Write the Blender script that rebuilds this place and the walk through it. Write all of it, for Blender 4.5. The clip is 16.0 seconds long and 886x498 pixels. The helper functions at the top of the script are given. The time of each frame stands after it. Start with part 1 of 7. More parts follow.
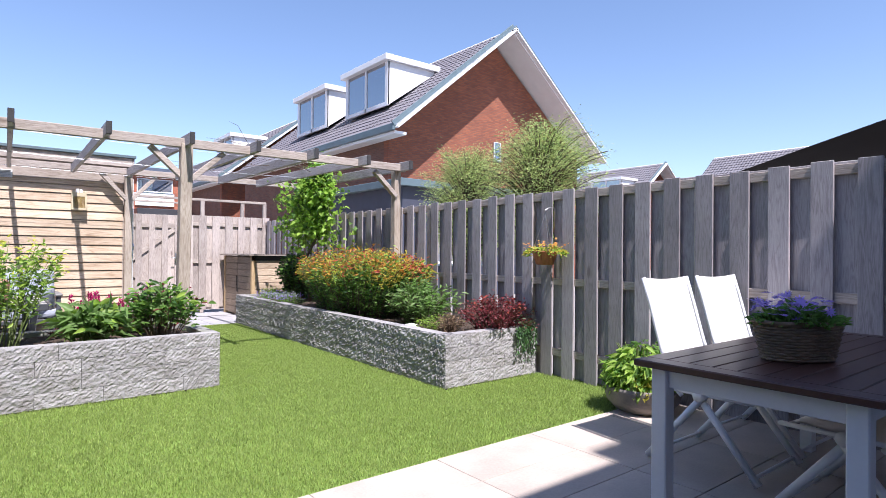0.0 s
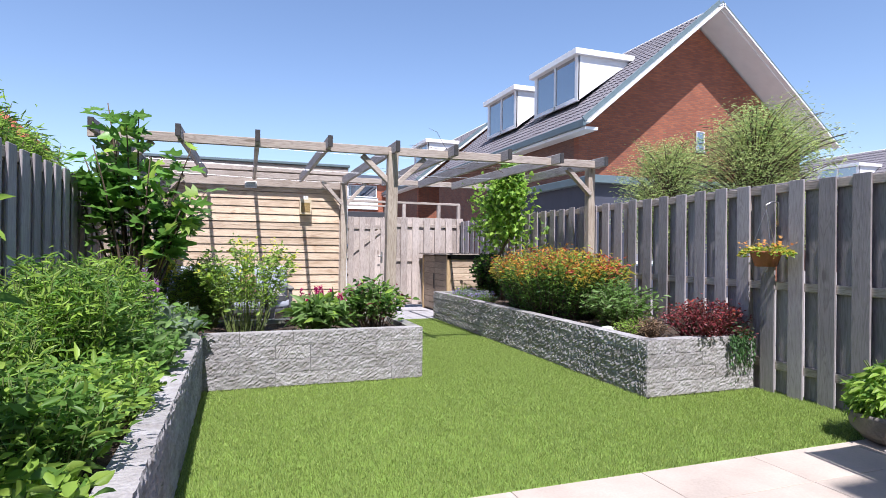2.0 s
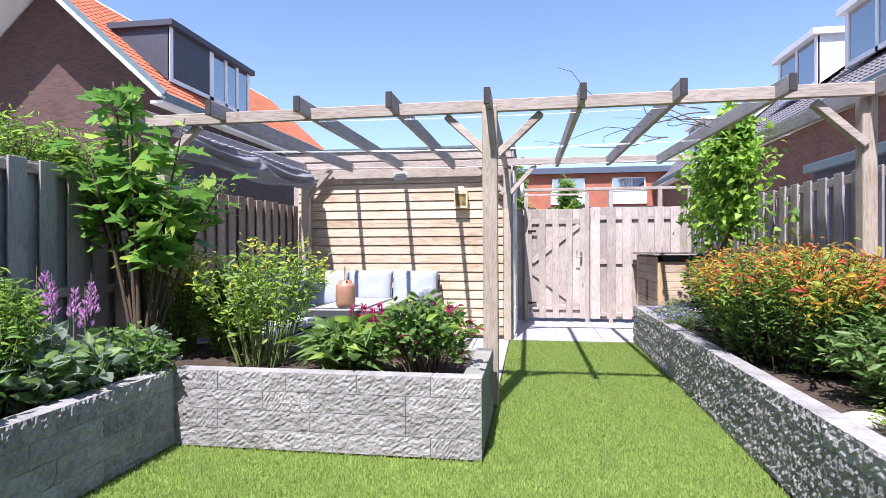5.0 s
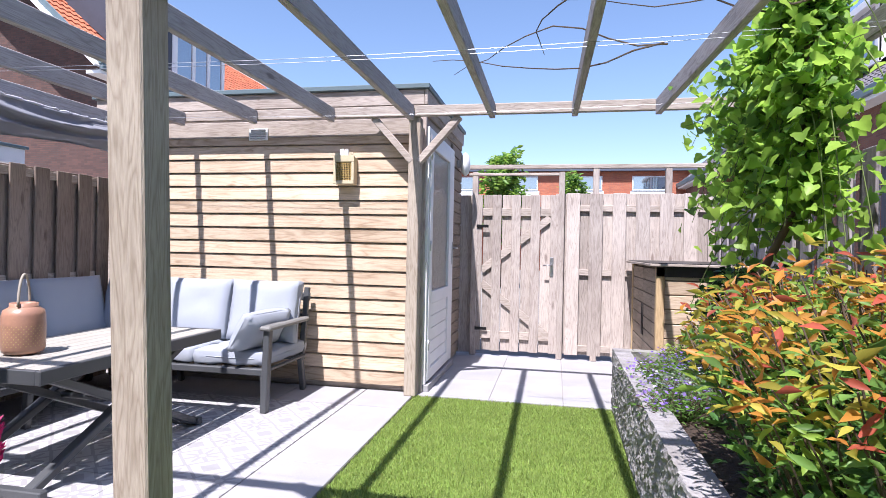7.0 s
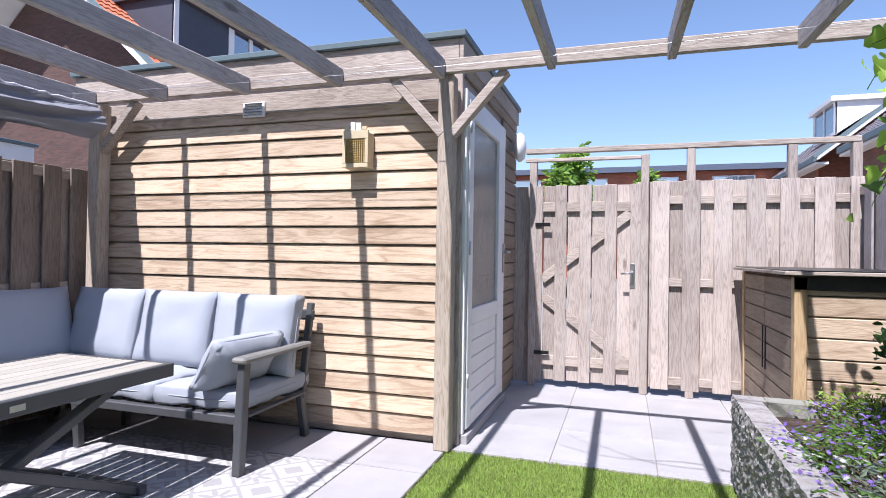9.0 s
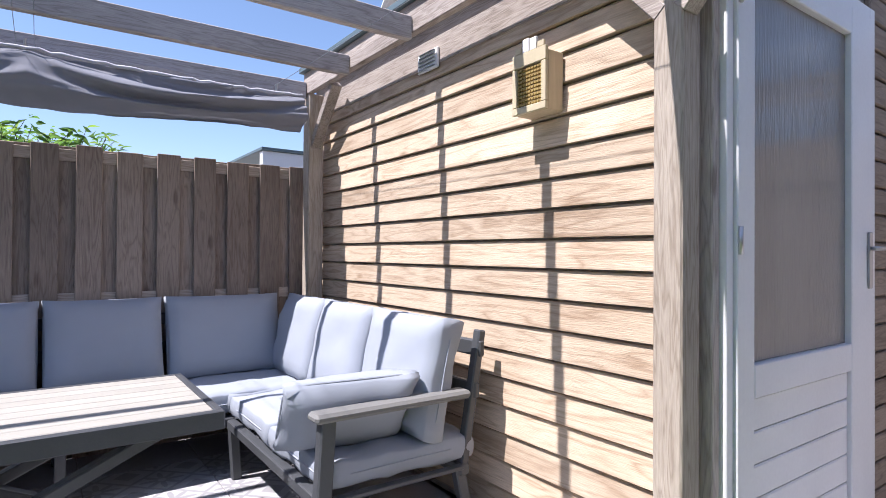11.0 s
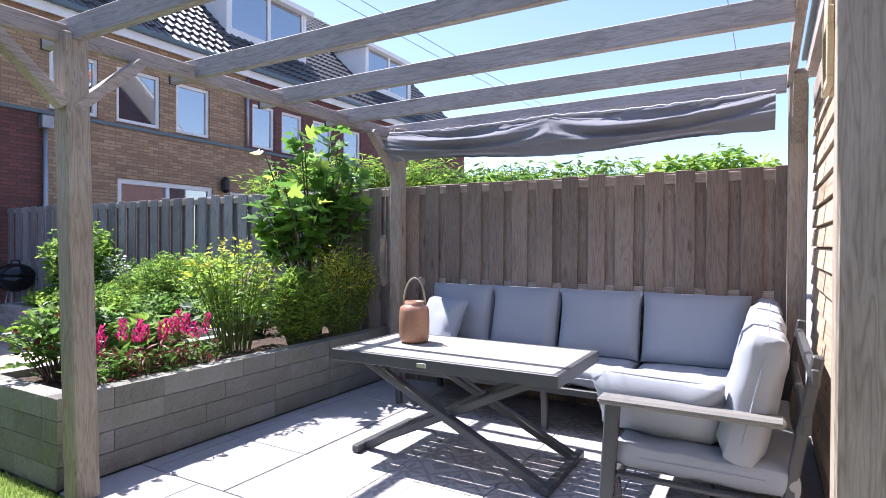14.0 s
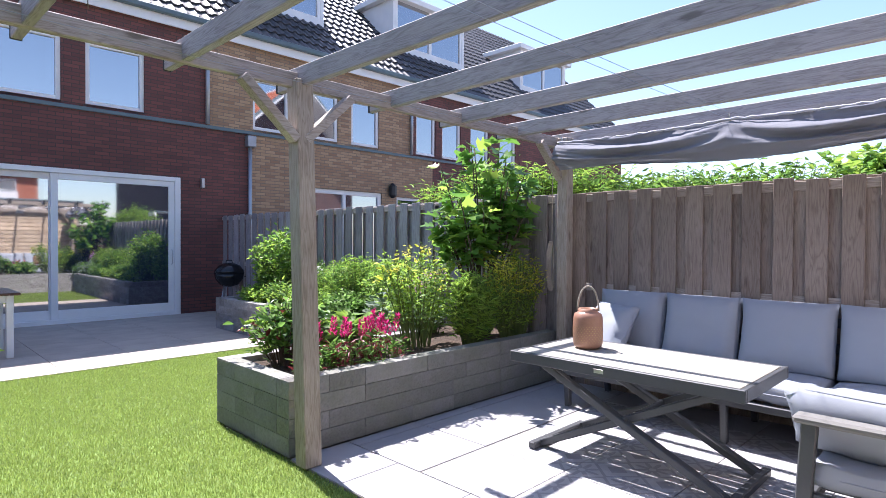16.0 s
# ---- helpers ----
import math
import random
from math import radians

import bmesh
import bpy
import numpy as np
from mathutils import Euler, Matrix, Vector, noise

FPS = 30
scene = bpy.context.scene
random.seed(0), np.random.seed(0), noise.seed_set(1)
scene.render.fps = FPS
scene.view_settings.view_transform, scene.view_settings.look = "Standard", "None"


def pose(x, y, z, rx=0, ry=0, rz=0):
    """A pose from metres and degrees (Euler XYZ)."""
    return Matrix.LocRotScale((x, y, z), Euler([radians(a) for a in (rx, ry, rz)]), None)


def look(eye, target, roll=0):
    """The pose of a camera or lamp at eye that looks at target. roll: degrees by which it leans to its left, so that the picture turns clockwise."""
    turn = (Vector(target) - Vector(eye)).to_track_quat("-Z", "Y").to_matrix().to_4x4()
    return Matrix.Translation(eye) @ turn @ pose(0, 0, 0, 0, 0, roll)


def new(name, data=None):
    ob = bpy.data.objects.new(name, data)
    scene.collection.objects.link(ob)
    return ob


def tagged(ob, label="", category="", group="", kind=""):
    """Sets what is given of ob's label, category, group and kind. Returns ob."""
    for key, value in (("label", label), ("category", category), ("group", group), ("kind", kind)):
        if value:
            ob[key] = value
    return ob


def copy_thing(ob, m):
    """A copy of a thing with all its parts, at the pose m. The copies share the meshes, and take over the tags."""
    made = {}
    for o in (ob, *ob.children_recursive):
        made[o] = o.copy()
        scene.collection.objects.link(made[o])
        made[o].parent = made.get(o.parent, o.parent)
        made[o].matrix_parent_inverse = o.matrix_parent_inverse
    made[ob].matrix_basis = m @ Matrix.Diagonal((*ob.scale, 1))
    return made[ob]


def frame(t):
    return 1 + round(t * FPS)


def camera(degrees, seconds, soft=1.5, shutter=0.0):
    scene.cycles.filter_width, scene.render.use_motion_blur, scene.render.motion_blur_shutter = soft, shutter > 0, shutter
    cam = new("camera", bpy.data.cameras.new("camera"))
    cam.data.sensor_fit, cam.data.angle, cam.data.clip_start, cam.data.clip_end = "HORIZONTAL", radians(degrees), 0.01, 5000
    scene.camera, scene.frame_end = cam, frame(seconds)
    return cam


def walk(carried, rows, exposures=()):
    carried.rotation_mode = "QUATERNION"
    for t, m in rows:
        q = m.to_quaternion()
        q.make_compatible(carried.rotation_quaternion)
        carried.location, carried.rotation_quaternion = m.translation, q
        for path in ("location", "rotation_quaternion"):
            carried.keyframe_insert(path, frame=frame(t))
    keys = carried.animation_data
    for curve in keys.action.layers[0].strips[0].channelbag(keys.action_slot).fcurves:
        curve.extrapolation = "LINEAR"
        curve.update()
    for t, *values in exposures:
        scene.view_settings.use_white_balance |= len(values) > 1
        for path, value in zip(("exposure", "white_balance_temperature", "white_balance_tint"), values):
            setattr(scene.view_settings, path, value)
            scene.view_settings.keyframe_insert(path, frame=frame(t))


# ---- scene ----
cam = camera(75.9, 16.0, soft=0.7)
PATH = [
    (0, (-0.014, -0.042, 1.211), (1.228, 1.525, 1.225), 0.5),
    (0.5, (-0.041, -0.03, 1.212), (1.086, 1.622, 1.226), 0.7),
    (1, (-0.058, -0.019, 1.223), (0.933, 1.718, 1.232), 0.7),
    (1.5, (-0.069, -0.016, 1.217), (0.785, 1.793, 1.227), 0.6),
    (2, (-0.066, 0.009, 1.218), (0.608, 1.892, 1.222), 0.6),
    (2.5, (-0.016, 0.05, 1.234), (0.425, 2.001, 1.233), 0.6),
    (3, (0.113, 0.13, 1.243), (0.285, 2.122, 1.236), 0.6),
    (3.2, (0.179, 0.192, 1.234), (0.266, 2.19, 1.228), 0.6),
    (5.3, (2.233, 2.529, 1.243), (1.904, 4.502, 1.238), 0.3),
    (5.5, (2.437, 3.007, 1.212), (2.096, 4.977, 1.206), 0.8),
    (6, (2.588, 4.089, 1.207), (2.228, 6.056, 1.209), 1.0),
    (6.5, (2.66, 4.531, 1.222), (2.288, 6.496, 1.223), 1.0),
    (7, (2.752, 4.947, 1.245), (2.366, 6.909, 1.243), 1.2),
    (7.5, (2.761, 5.293, 1.234), (2.365, 7.253, 1.237), 1.2),
    (8, (2.746, 5.622, 1.219), (2.331, 7.578, 1.235), 1.0),
    (8.5, (2.719, 5.931, 1.221), (2.248, 7.874, 1.244), 0.9),
    (9, (2.653, 6.206, 1.217), (2.043, 8.111, 1.238), 0.9),
    (9.2, (2.625, 6.305, 1.202), (1.953, 8.189, 1.23), 1.0),
    (11.3, (2.586, 8.41, 1.224), (0.806, 9.321, 1.224), 0.2),
    (11.5, (2.541, 8.69, 1.247), (0.673, 9.405, 1.234), 0.1),
    (12, (2.369, 9.127, 1.238), (0.37, 9.18, 1.217), -0.1),
    (12.5, (2.585, 9.287, 1.228), (0.657, 8.755, 1.204), -0.0),
    (13, (2.822, 9.379, 1.251), (0.985, 8.589, 1.227), 0.0),
    (13.5, (2.988, 9.389, 1.262), (1.197, 8.5, 1.238), 0.2),
    (14, (3.151, 9.432, 1.289), (1.414, 8.44, 1.271), 0.3),
    (14.5, (3.274, 9.439, 1.347), (1.602, 8.342, 1.323), 0.3),
    (15, (3.345, 9.434, 1.35), (1.761, 8.213, 1.326), 0.3),
    (15.5, (3.41, 9.426, 1.362), (1.909, 8.105, 1.334), 0.3),
    (16, (3.444, 9.432, 1.36), (2.022, 8.026, 1.334), 0.3),
]
walk(cam, [(t, look(eye, target, roll)) for t, eye, target, roll in PATH],
     exposures=[(0, 0.91, 6000, 20), (0.6, 0.86, 6000, 20), (2, 0.75, 6000, 18), (3.2, 0.88, 6000, 20), (5.5, 1.06, 5950, 21), (7.0, 0.98, 6000, 20), (9, 0.82, 5950, 19), (12, 1.0, 6100, 19), (12.5, 1.15, 6150, 19), (13.2, 1.27, 6100, 20), (14, 1.33, 6100, 20), (16, 1.37, 6100, 20)])

# ---------- light ----------
SUN_WAY = Vector((0.10, 0.575, -1.0)).normalized()
world = bpy.data.worlds.new("sky")
scene.world = world
world.use_nodes = True
wn = world.node_tree.nodes
sky = wn.new("ShaderNodeTexSky")
sky.sky_type = "NISHITA"
sky.sun_disc = False
sky.sun_elevation = math.asin(-SUN_WAY.z)
sky.sun_rotation = math.atan2(-SUN_WAY.x, -SUN_WAY.y)
sky.air_density, sky.dust_density, sky.ozone_density = 1.0, 0.6, 1.6
world.node_tree.links.new(sky.outputs[0], wn["Background"].inputs[0])
wn["Background"].inputs[1].default_value = 0.11
sun_data = bpy.data.lights.new("sun", "SUN")
sun_data.energy, sun_data.angle, sun_data.color = 5.0, radians(0.6), (1.0, 0.95, 0.87)
sun = new("sun", sun_data)
sun.matrix_world = look((0, 0, 30), Vector((0, 0, 30)) + SUN_WAY)


# ---------- materials ----------
def mat(name, colour, rough=0.7, vary=0.25, scale=6.0, bump=0.15, fine=60.0, metal=0.0, stretch=(1, 1, 1),
        island=0.0, rand=0.0, second=None, spec=0.5, trans=0.0, coords="Object", dist=0.01):
    """A procedural surface: two scales of noise vary the colour, the fine one also gives relief."""
    m = bpy.data.materials.new(name)
    m.use_nodes = True
    n, l = m.node_tree.nodes, m.node_tree.links
    b = n["Principled BSDF"]
    tc = n.new("ShaderNodeTexCoord")
    mp = n.new("ShaderNodeMapping")
    mp.inputs["Scale"].default_value = stretch
    l.new(tc.outputs[coords], mp.inputs[0])
    vec = mp.outputs[0]
    if island or rand:
        info = n.new("ShaderNodeNewGeometry") if island else n.new("ShaderNodeObjectInfo")
        r = info.outputs["Random Per Island"] if island else info.outputs["Random"]
        mul = n.new("ShaderNodeMath")
        mul.operation = "MULTIPLY"
        mul.inputs[1].default_value = 37.0
        l.new(r, mul.inputs[0])
        add = n.new("ShaderNodeVectorMath")
        l.new(vec, add.inputs[0])
        l.new(mul.outputs[0], add.inputs[1])
        vec = add.outputs[0]
    big = n.new("ShaderNodeTexNoise")
    big.inputs["Scale"].default_value, big.inputs["Detail"].default_value = scale, 4
    small = n.new("ShaderNodeTexNoise")
    small.inputs["Scale"].default_value, small.inputs["Detail"].default_value = fine, 6
    l.new(vec, big.inputs[0]), l.new(vec, small.inputs[0])
    mix = n.new("ShaderNodeMix")
    mix.data_type = "RGBA"
    c2 = second or [c * (1 - vary) for c in colour]
    mix.inputs[6].default_value, mix.inputs[7].default_value = (*colour, 1), (*c2, 1)
    ramp = n.new("ShaderNodeMapRange")
    ramp.inputs[1].default_value, ramp.inputs[2].default_value = 0.32, 0.68
    l.new(big.outputs[0], ramp.inputs[0])
    l.new(ramp.outputs[0], mix.inputs[0])
    hsv = n.new("ShaderNodeHueSaturation")
    l.new(mix.outputs[2], hsv.inputs["Color"])
    val = n.new("ShaderNodeMapRange")
    val.inputs[3].default_value, val.inputs[4].default_value = 1 - vary * 0.7, 1 + vary * 0.7
    l.new(small.outputs[0], val.inputs[0])
    out = val.outputs[0]
    if island or rand:
        rv = n.new("ShaderNodeMapRange")
        k = island or rand
        rv.inputs[3].default_value, rv.inputs[4].default_value = 1 - k, 1 + k
        l.new(r, rv.inputs[0])
        mm = n.new("ShaderNodeMath")
        mm.operation = "MULTIPLY"
        l.new(out, mm.inputs[0]), l.new(rv.outputs[0], mm.inputs[1])
        out = mm.outputs[0]
    l.new(out, hsv.inputs["Value"])
    l.new(hsv.outputs[0], b.inputs["Base Color"])
    b.inputs["Roughness"].default_value, b.inputs["Metallic"].default_value = rough, metal
    b.inputs["Specular IOR Level"].default_value = spec
    if bump:
        bp = n.new("ShaderNodeBump")
        bp.inputs["Strength"].default_value, bp.inputs["Distance"].default_value = bump, dist
        l.new(small.outputs[0], bp.inputs["Height"])
        l.new(bp.outputs[0], b.inputs["Normal"])
    if trans:
        tr = n.new("ShaderNodeBsdfTranslucent")
        l.new(hsv.outputs[0], tr.inputs[0])
        ms = n.new("ShaderNodeMixShader")
        ms.inputs[0].default_value = trans
        o = n["Material Output"]
        l.new(b.outputs[0], ms.inputs[1]), l.new(tr.outputs[0], ms.inputs[2])
        l.new(ms.outputs[0], o.inputs[0])
    return m


def wood(name, light, dark, along="z", rough=0.75, rings=22.0, rand=0.12, bump=0.45, soft=0.5):
    """Sawn timber: stretched noise bent into grain, a few knots, a tint of its own for each piece."""
    m = bpy.data.materials.new(name)
    m.use_nodes = True
    n, l = m.node_tree.nodes, m.node_tree.links
    b = n["Principled BSDF"]
    tc = n.new("ShaderNodeTexCoord")
    info = n.new("ShaderNodeObjectInfo")
    mul = n.new("ShaderNodeMath")
    mul.operation = "MULTIPLY"
    mul.inputs[1].default_value = 53.0
    l.new(info.outputs["Random"], mul.inputs[0])
    add = n.new("ShaderNodeVectorMath")
    l.new(tc.outputs["Object"], add.inputs[0]), l.new(mul.outputs[0], add.inputs[1])
    mp = n.new("ShaderNodeMapping")
    mp.inputs["Scale"].default_value = {"x": (0.09, 1, 1), "y": (1, 0.09, 1), "z": (1, 1, 0.09)}[along]
    l.new(add.outputs[0], mp.inputs[0])
    ns = n.new("ShaderNodeTexNoise")
    ns.inputs["Scale"].default_value, ns.inputs["Detail"].default_value, ns.inputs["Distortion"].default_value = rings, 2, 0.6
    l.new(mp.outputs[0], ns.inputs[0])
    rg = n.new("ShaderNodeMath")
    rg.operation = "MULTIPLY"
    rg.inputs[1].default_value = 14.0
    l.new(ns.outputs[0], rg.inputs[0])
    fr = n.new("ShaderNodeMath")
    fr.operation = "PINGPONG"
    fr.inputs[1].default_value = 1.0
    l.new(rg.outputs[0], fr.inputs[0])
    fine = n.new("ShaderNodeTexNoise")
    fine.inputs["Scale"].default_value, fine.inputs["Detail"].default_value = 230, 6
    l.new(mp.outputs[0], fine.inputs[0])
    blot = n.new("ShaderNodeTexNoise")
    blot.inputs["Scale"].default_value, blot.inputs["Detail"].default_value = 2.2, 3
    l.new(add.outputs[0], blot.inputs[0])
    kn = n.new("ShaderNodeTexVoronoi")
    kn.inputs["Scale"].default_value = 2.6
    mk = n.new("ShaderNodeMapping")
    mk.inputs["Scale"].default_value = {"x": (0.6, 2.0, 2.0), "y": (2.0, 0.6, 2.0), "z": (2.0, 2.0, 0.6)}[along]
    l.new(add.outputs[0], mk.inputs[0]), l.new(mk.outputs[0], kn.inputs[0])
    kr = n.new("ShaderNodeMapRange")
    kr.inputs[1].default_value, kr.inputs[2].default_value = 0.05, 0.11
    kr.inputs[3].default_value, kr.inputs[4].default_value = 0.8, 0.0
    l.new(kn.outputs["Distance"], kr.inputs[0])
    pw = n.new("ShaderNodeMath")
    pw.operation = "POWER"
    pw.inputs[1].default_value = 2.2
    l.new(fr.outputs[0], pw.inputs[0])
    f1 = n.new("ShaderNodeMath")
    f1.operation = "MULTIPLY_ADD"
    f1.inputs[1].default_value = soft
    l.new(pw.outputs[0], f1.inputs[0])
    bl = n.new("ShaderNodeMapRange")
    bl.inputs[1].default_value, bl.inputs[2].default_value = 0.35, 0.75
    bl.inputs[3].default_value, bl.inputs[4].default_value = -0.05, 0.4
    l.new(blot.outputs[0], bl.inputs[0]), l.new(bl.outputs[0], f1.inputs[2])
    f2 = n.new("ShaderNodeMath")
    f2.operation = "ADD"
    f2.use_clamp = True
    l.new(f1.outputs[0], f2.inputs[0]), l.new(kr.outputs[0], f2.inputs[1])
    mix = n.new("ShaderNodeMix")
    mix.data_type = "RGBA"
    mix.inputs[6].default_value, mix.inputs[7].default_value = (*light, 1), (*dark, 1)
    l.new(f2.outputs[0], mix.inputs[0])
    hsv = n.new("ShaderNodeHueSaturation")
    l.new(mix.outputs[2], hsv.inputs["Color"])
    v1 = n.new("ShaderNodeMapRange")
    v1.inputs[3].default_value, v1.inputs[4].default_value = 0.72, 1.28
    l.new(fine.outputs[0], v1.inputs[0])
    v2 = n.new("ShaderNodeMapRange")
    v2.inputs[3].default_value, v2.inputs[4].default_value = 1 - rand, 1 + rand
    l.new(info.outputs["Random"], v2.inputs[0])
    v3 = n.new("ShaderNodeMath")
    v3.operation = "MULTIPLY"
    l.new(v1.outputs[0], v3.inputs[0]), l.new(v2.outputs[0], v3.inputs[1])
    l.new(v3.outputs[0], hsv.inputs["Value"])
    l.new(hsv.outputs[0], b.inputs["Base Color"])
    b.inputs["Roughness"].default_value = rough
    b.inputs["Specular IOR Level"].default_value = 0.3
    bp = n.new("ShaderNodeBump")
    bp.inputs["Strength"].default_value, bp.inputs["Distance"].default_value = bump, 0.004
    l.new(fine.outputs[0], bp.inputs["Height"]), l.new(bp.outputs[0], b.inputs["Normal"])
    return m


def bricks(name, c1, c2, mortar, plane="xz"):
    m = bpy.data.materials.new(name)
    m.use_nodes = True
    n, l = m.node_tree.nodes, m.node_tree.links
    b = n["Principled BSDF"]
    tc = n.new("ShaderNodeTexCoord")
    sp = n.new("ShaderNodeSeparateXYZ")
    cb = n.new("ShaderNodeCombineXYZ")
    l.new(tc.outputs["Object"], sp.inputs[0])
    l.new(sp.outputs["X" if plane == "xz" else "Y"], cb.inputs[0]), l.new(sp.outputs["Z"], cb.inputs[1])
    br = n.new("ShaderNodeTexBrick")
    br.inputs["Color1"].default_value, br.inputs["Color2"].default_value = (*c1, 1), (*c2, 1)
    br.inputs["Mortar"].default_value = (*mortar, 1)
    br.inputs["Scale"].default_value = 1.0
    br.inputs["Mortar Size"].default_value, br.inputs["Bias"].default_value = 0.006, 0.0
    br.inputs["Brick Width"].default_value, br.inputs["Row Height"].default_value = 0.22, 0.0625
    l.new(cb.outputs[0], br.inputs[0])
    ns = n.new("ShaderNodeTexNoise")
    ns.inputs["Scale"].default_value, ns.inputs["Detail"].default_value = 1.3, 6
    l.new(tc.outputs["Object"], ns.inputs[0])
    mr = n.new("ShaderNodeMapRange")
    mr.inputs[3].default_value, mr.inputs[4].default_value = 0.75, 1.25
    l.new(ns.outputs[0], mr.inputs[0])
    hsv = n.new("ShaderNodeHueSaturation")
    l.new(br.outputs[0], hsv.inputs["Color"]), l.new(mr.outputs[0], hsv.inputs["Value"])
    l.new(hsv.outputs[0], b.inputs["Base Color"])
    b.inputs["Roughness"].default_value = 0.85
    iv = n.new("ShaderNodeMath")
    iv.operation = "SUBTRACT"
    iv.inputs[0].default_value = 1.0
    l.new(br.outputs["Fac"], iv.inputs[1])
    bp = n.new("ShaderNodeBump")
    bp.inputs["Strength"].default_value, bp.inputs["Distance"].default_value = 0.7, 0.01
    l.new(iv.outputs[0], bp.inputs["Height"]), l.new(bp.outputs[0], b.inputs["Normal"])
    return m


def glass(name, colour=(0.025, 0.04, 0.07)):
    """Window glass: glossy coat on deep blue tint, painting the dark room and mirrored sky."""
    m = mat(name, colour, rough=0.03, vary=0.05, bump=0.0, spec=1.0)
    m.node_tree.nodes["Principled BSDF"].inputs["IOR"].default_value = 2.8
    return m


GREY_Z = wood("weathered_upright", (0.49, 0.43, 0.39), (0.235, 0.19, 0.168), "z", rand=0.2, soft=0.5, bump=0.6)
GREY_X = wood("weathered_lying", (0.46, 0.40, 0.355), (0.20, 0.16, 0.13), "x", rand=0.1)
GREY_Y = wood("weathered_rafter", (0.40, 0.37, 0.365), (0.19, 0.168, 0.16), "y", rand=0.1)
POST_Z = wood("weathered_post", (0.47, 0.405, 0.335), (0.23, 0.178, 0.132), "z", rand=0.08, bump=0.6)
# Blue-grey boards; the right fence's bluish shade is put into this colour.
FENCE_BLUE = wood("shaded_fence_board", (0.36, 0.335, 0.345), (0.185, 0.165, 0.17), "z", rand=0.22)
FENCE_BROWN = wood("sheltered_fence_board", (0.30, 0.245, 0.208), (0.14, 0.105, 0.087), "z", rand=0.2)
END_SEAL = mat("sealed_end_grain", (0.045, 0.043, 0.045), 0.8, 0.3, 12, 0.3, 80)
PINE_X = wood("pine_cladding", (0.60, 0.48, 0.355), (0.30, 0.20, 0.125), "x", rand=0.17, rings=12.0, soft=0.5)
# Same pine mixed darker for side faces: their shade is put into the colour.
PINE_Y = wood("pine_cladding_side_shade", (0.31, 0.245, 0.19), (0.16, 0.118, 0.085), "y", rand=0.12, rings=14.0)
PINE_Z = wood("pine_post", (0.52, 0.38, 0.22), (0.30, 0.19, 0.09), "z", rand=0.08)
STONE = mat("split_stone", (0.345, 0.335, 0.34), 0.9, 0.42, 9, 0.8, 48, rand=0.14, second=(0.24, 0.225, 0.22), dist=0.015)
# Darker block for bed walls turned from the sun; shade is in its colour.
STONE_DARK = mat("shaded_block", (0.25, 0.245, 0.23), 0.9, 0.3, 5, 0.6, 60, rand=0.16, second=(0.2, 0.205, 0.165), dist=0.012)
CAP = mat("cap_stone", (0.5, 0.49, 0.475), 0.85, 0.22, 9, 0.5, 90, rand=0.08)
SOIL = mat("soil", (0.09, 0.06, 0.042), 0.95, 0.5, 8, 1.0, 40, dist=0.04)
TILE = mat("terrace_tile", (0.48, 0.41, 0.35), 0.7, 0.2, 3, 0.1, 70, rand=0.04)
TILE_GREY = mat("slab_grey", (0.36, 0.355, 0.37), 0.8, 0.14, 3, 0.15, 110, rand=0.05)
JOINT = mat("joint_sand", (0.3, 0.28, 0.26), 0.95, 0.2, 10, 0.4, 120)
TURF = mat("turf", (0.17, 0.27, 0.04), 0.8, 0.35, 5, 0.6, 180)
BLADE = mat("turf_blade", (0.27, 0.365, 0.085), 0.6, 0.3, 1.5, 0, 20, second=(0.345, 0.435, 0.125), island=0.3, trans=0.5)
WHITE = mat("white_paint", (0.8, 0.8, 0.8), 0.45, 0.06, 3, 0.05, 60)
BLUEGREY = mat("roof_trim", (0.12, 0.17, 0.19), 0.5, 0.15, 4, 0.05, 50)
ZINC = mat("zinc", (0.42, 0.44, 0.47), 0.4, 0.15, 5, 0.05, 50, metal=0.7)
BRICK_RED = bricks("brick_dark_red", (0.19, 0.07, 0.058), (0.12, 0.05, 0.046), (0.07, 0.05, 0.045))
BRICK_YEL = bricks("brick_brown", (0.44, 0.29, 0.17), (0.28, 0.165, 0.10), (0.2, 0.16, 0.12))
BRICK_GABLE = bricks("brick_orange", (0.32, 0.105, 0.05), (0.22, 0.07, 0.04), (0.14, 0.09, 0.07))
# The gable's brick repeated darker for side walls, with shade in the colour.
BRICK_GABLE_Y = bricks("brick_orange_side_shade", (0.2, 0.09, 0.06), (0.13, 0.06, 0.045), (0.14, 0.1, 0.08), "yz")
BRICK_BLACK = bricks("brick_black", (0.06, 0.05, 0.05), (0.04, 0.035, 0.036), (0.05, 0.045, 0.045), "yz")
BRICK_DARK = bricks("brick_dark_brown", (0.12, 0.062, 0.05), (0.075, 0.042, 0.038), (0.07, 0.055, 0.05))
BRICK_BRIGHT = bricks("brick_bright", (0.5, 0.17, 0.09), (0.4, 0.12, 0.07), (0.25, 0.16, 0.12))
ROOF_GREY = mat("roof_tile_grey", (0.16, 0.15, 0.165), 0.55, 0.2, 1.2, 0.1, 40)
ROOF_BLACK = mat("roof_tile_black", (0.06, 0.062, 0.07), 0.4, 0.25, 1.2, 0.1, 40)
ROOF_ORANGE = mat("roof_tile_orange", (0.5, 0.16, 0.075), 0.8, 0.3, 2.5, 0.1, 40, second=(0.36, 0.1, 0.05))
GLASS = glass("window_glass")
NAVY = mat("dark_siding", (0.055, 0.06, 0.085), 0.6, 0.15, 4, 0.05, 50)
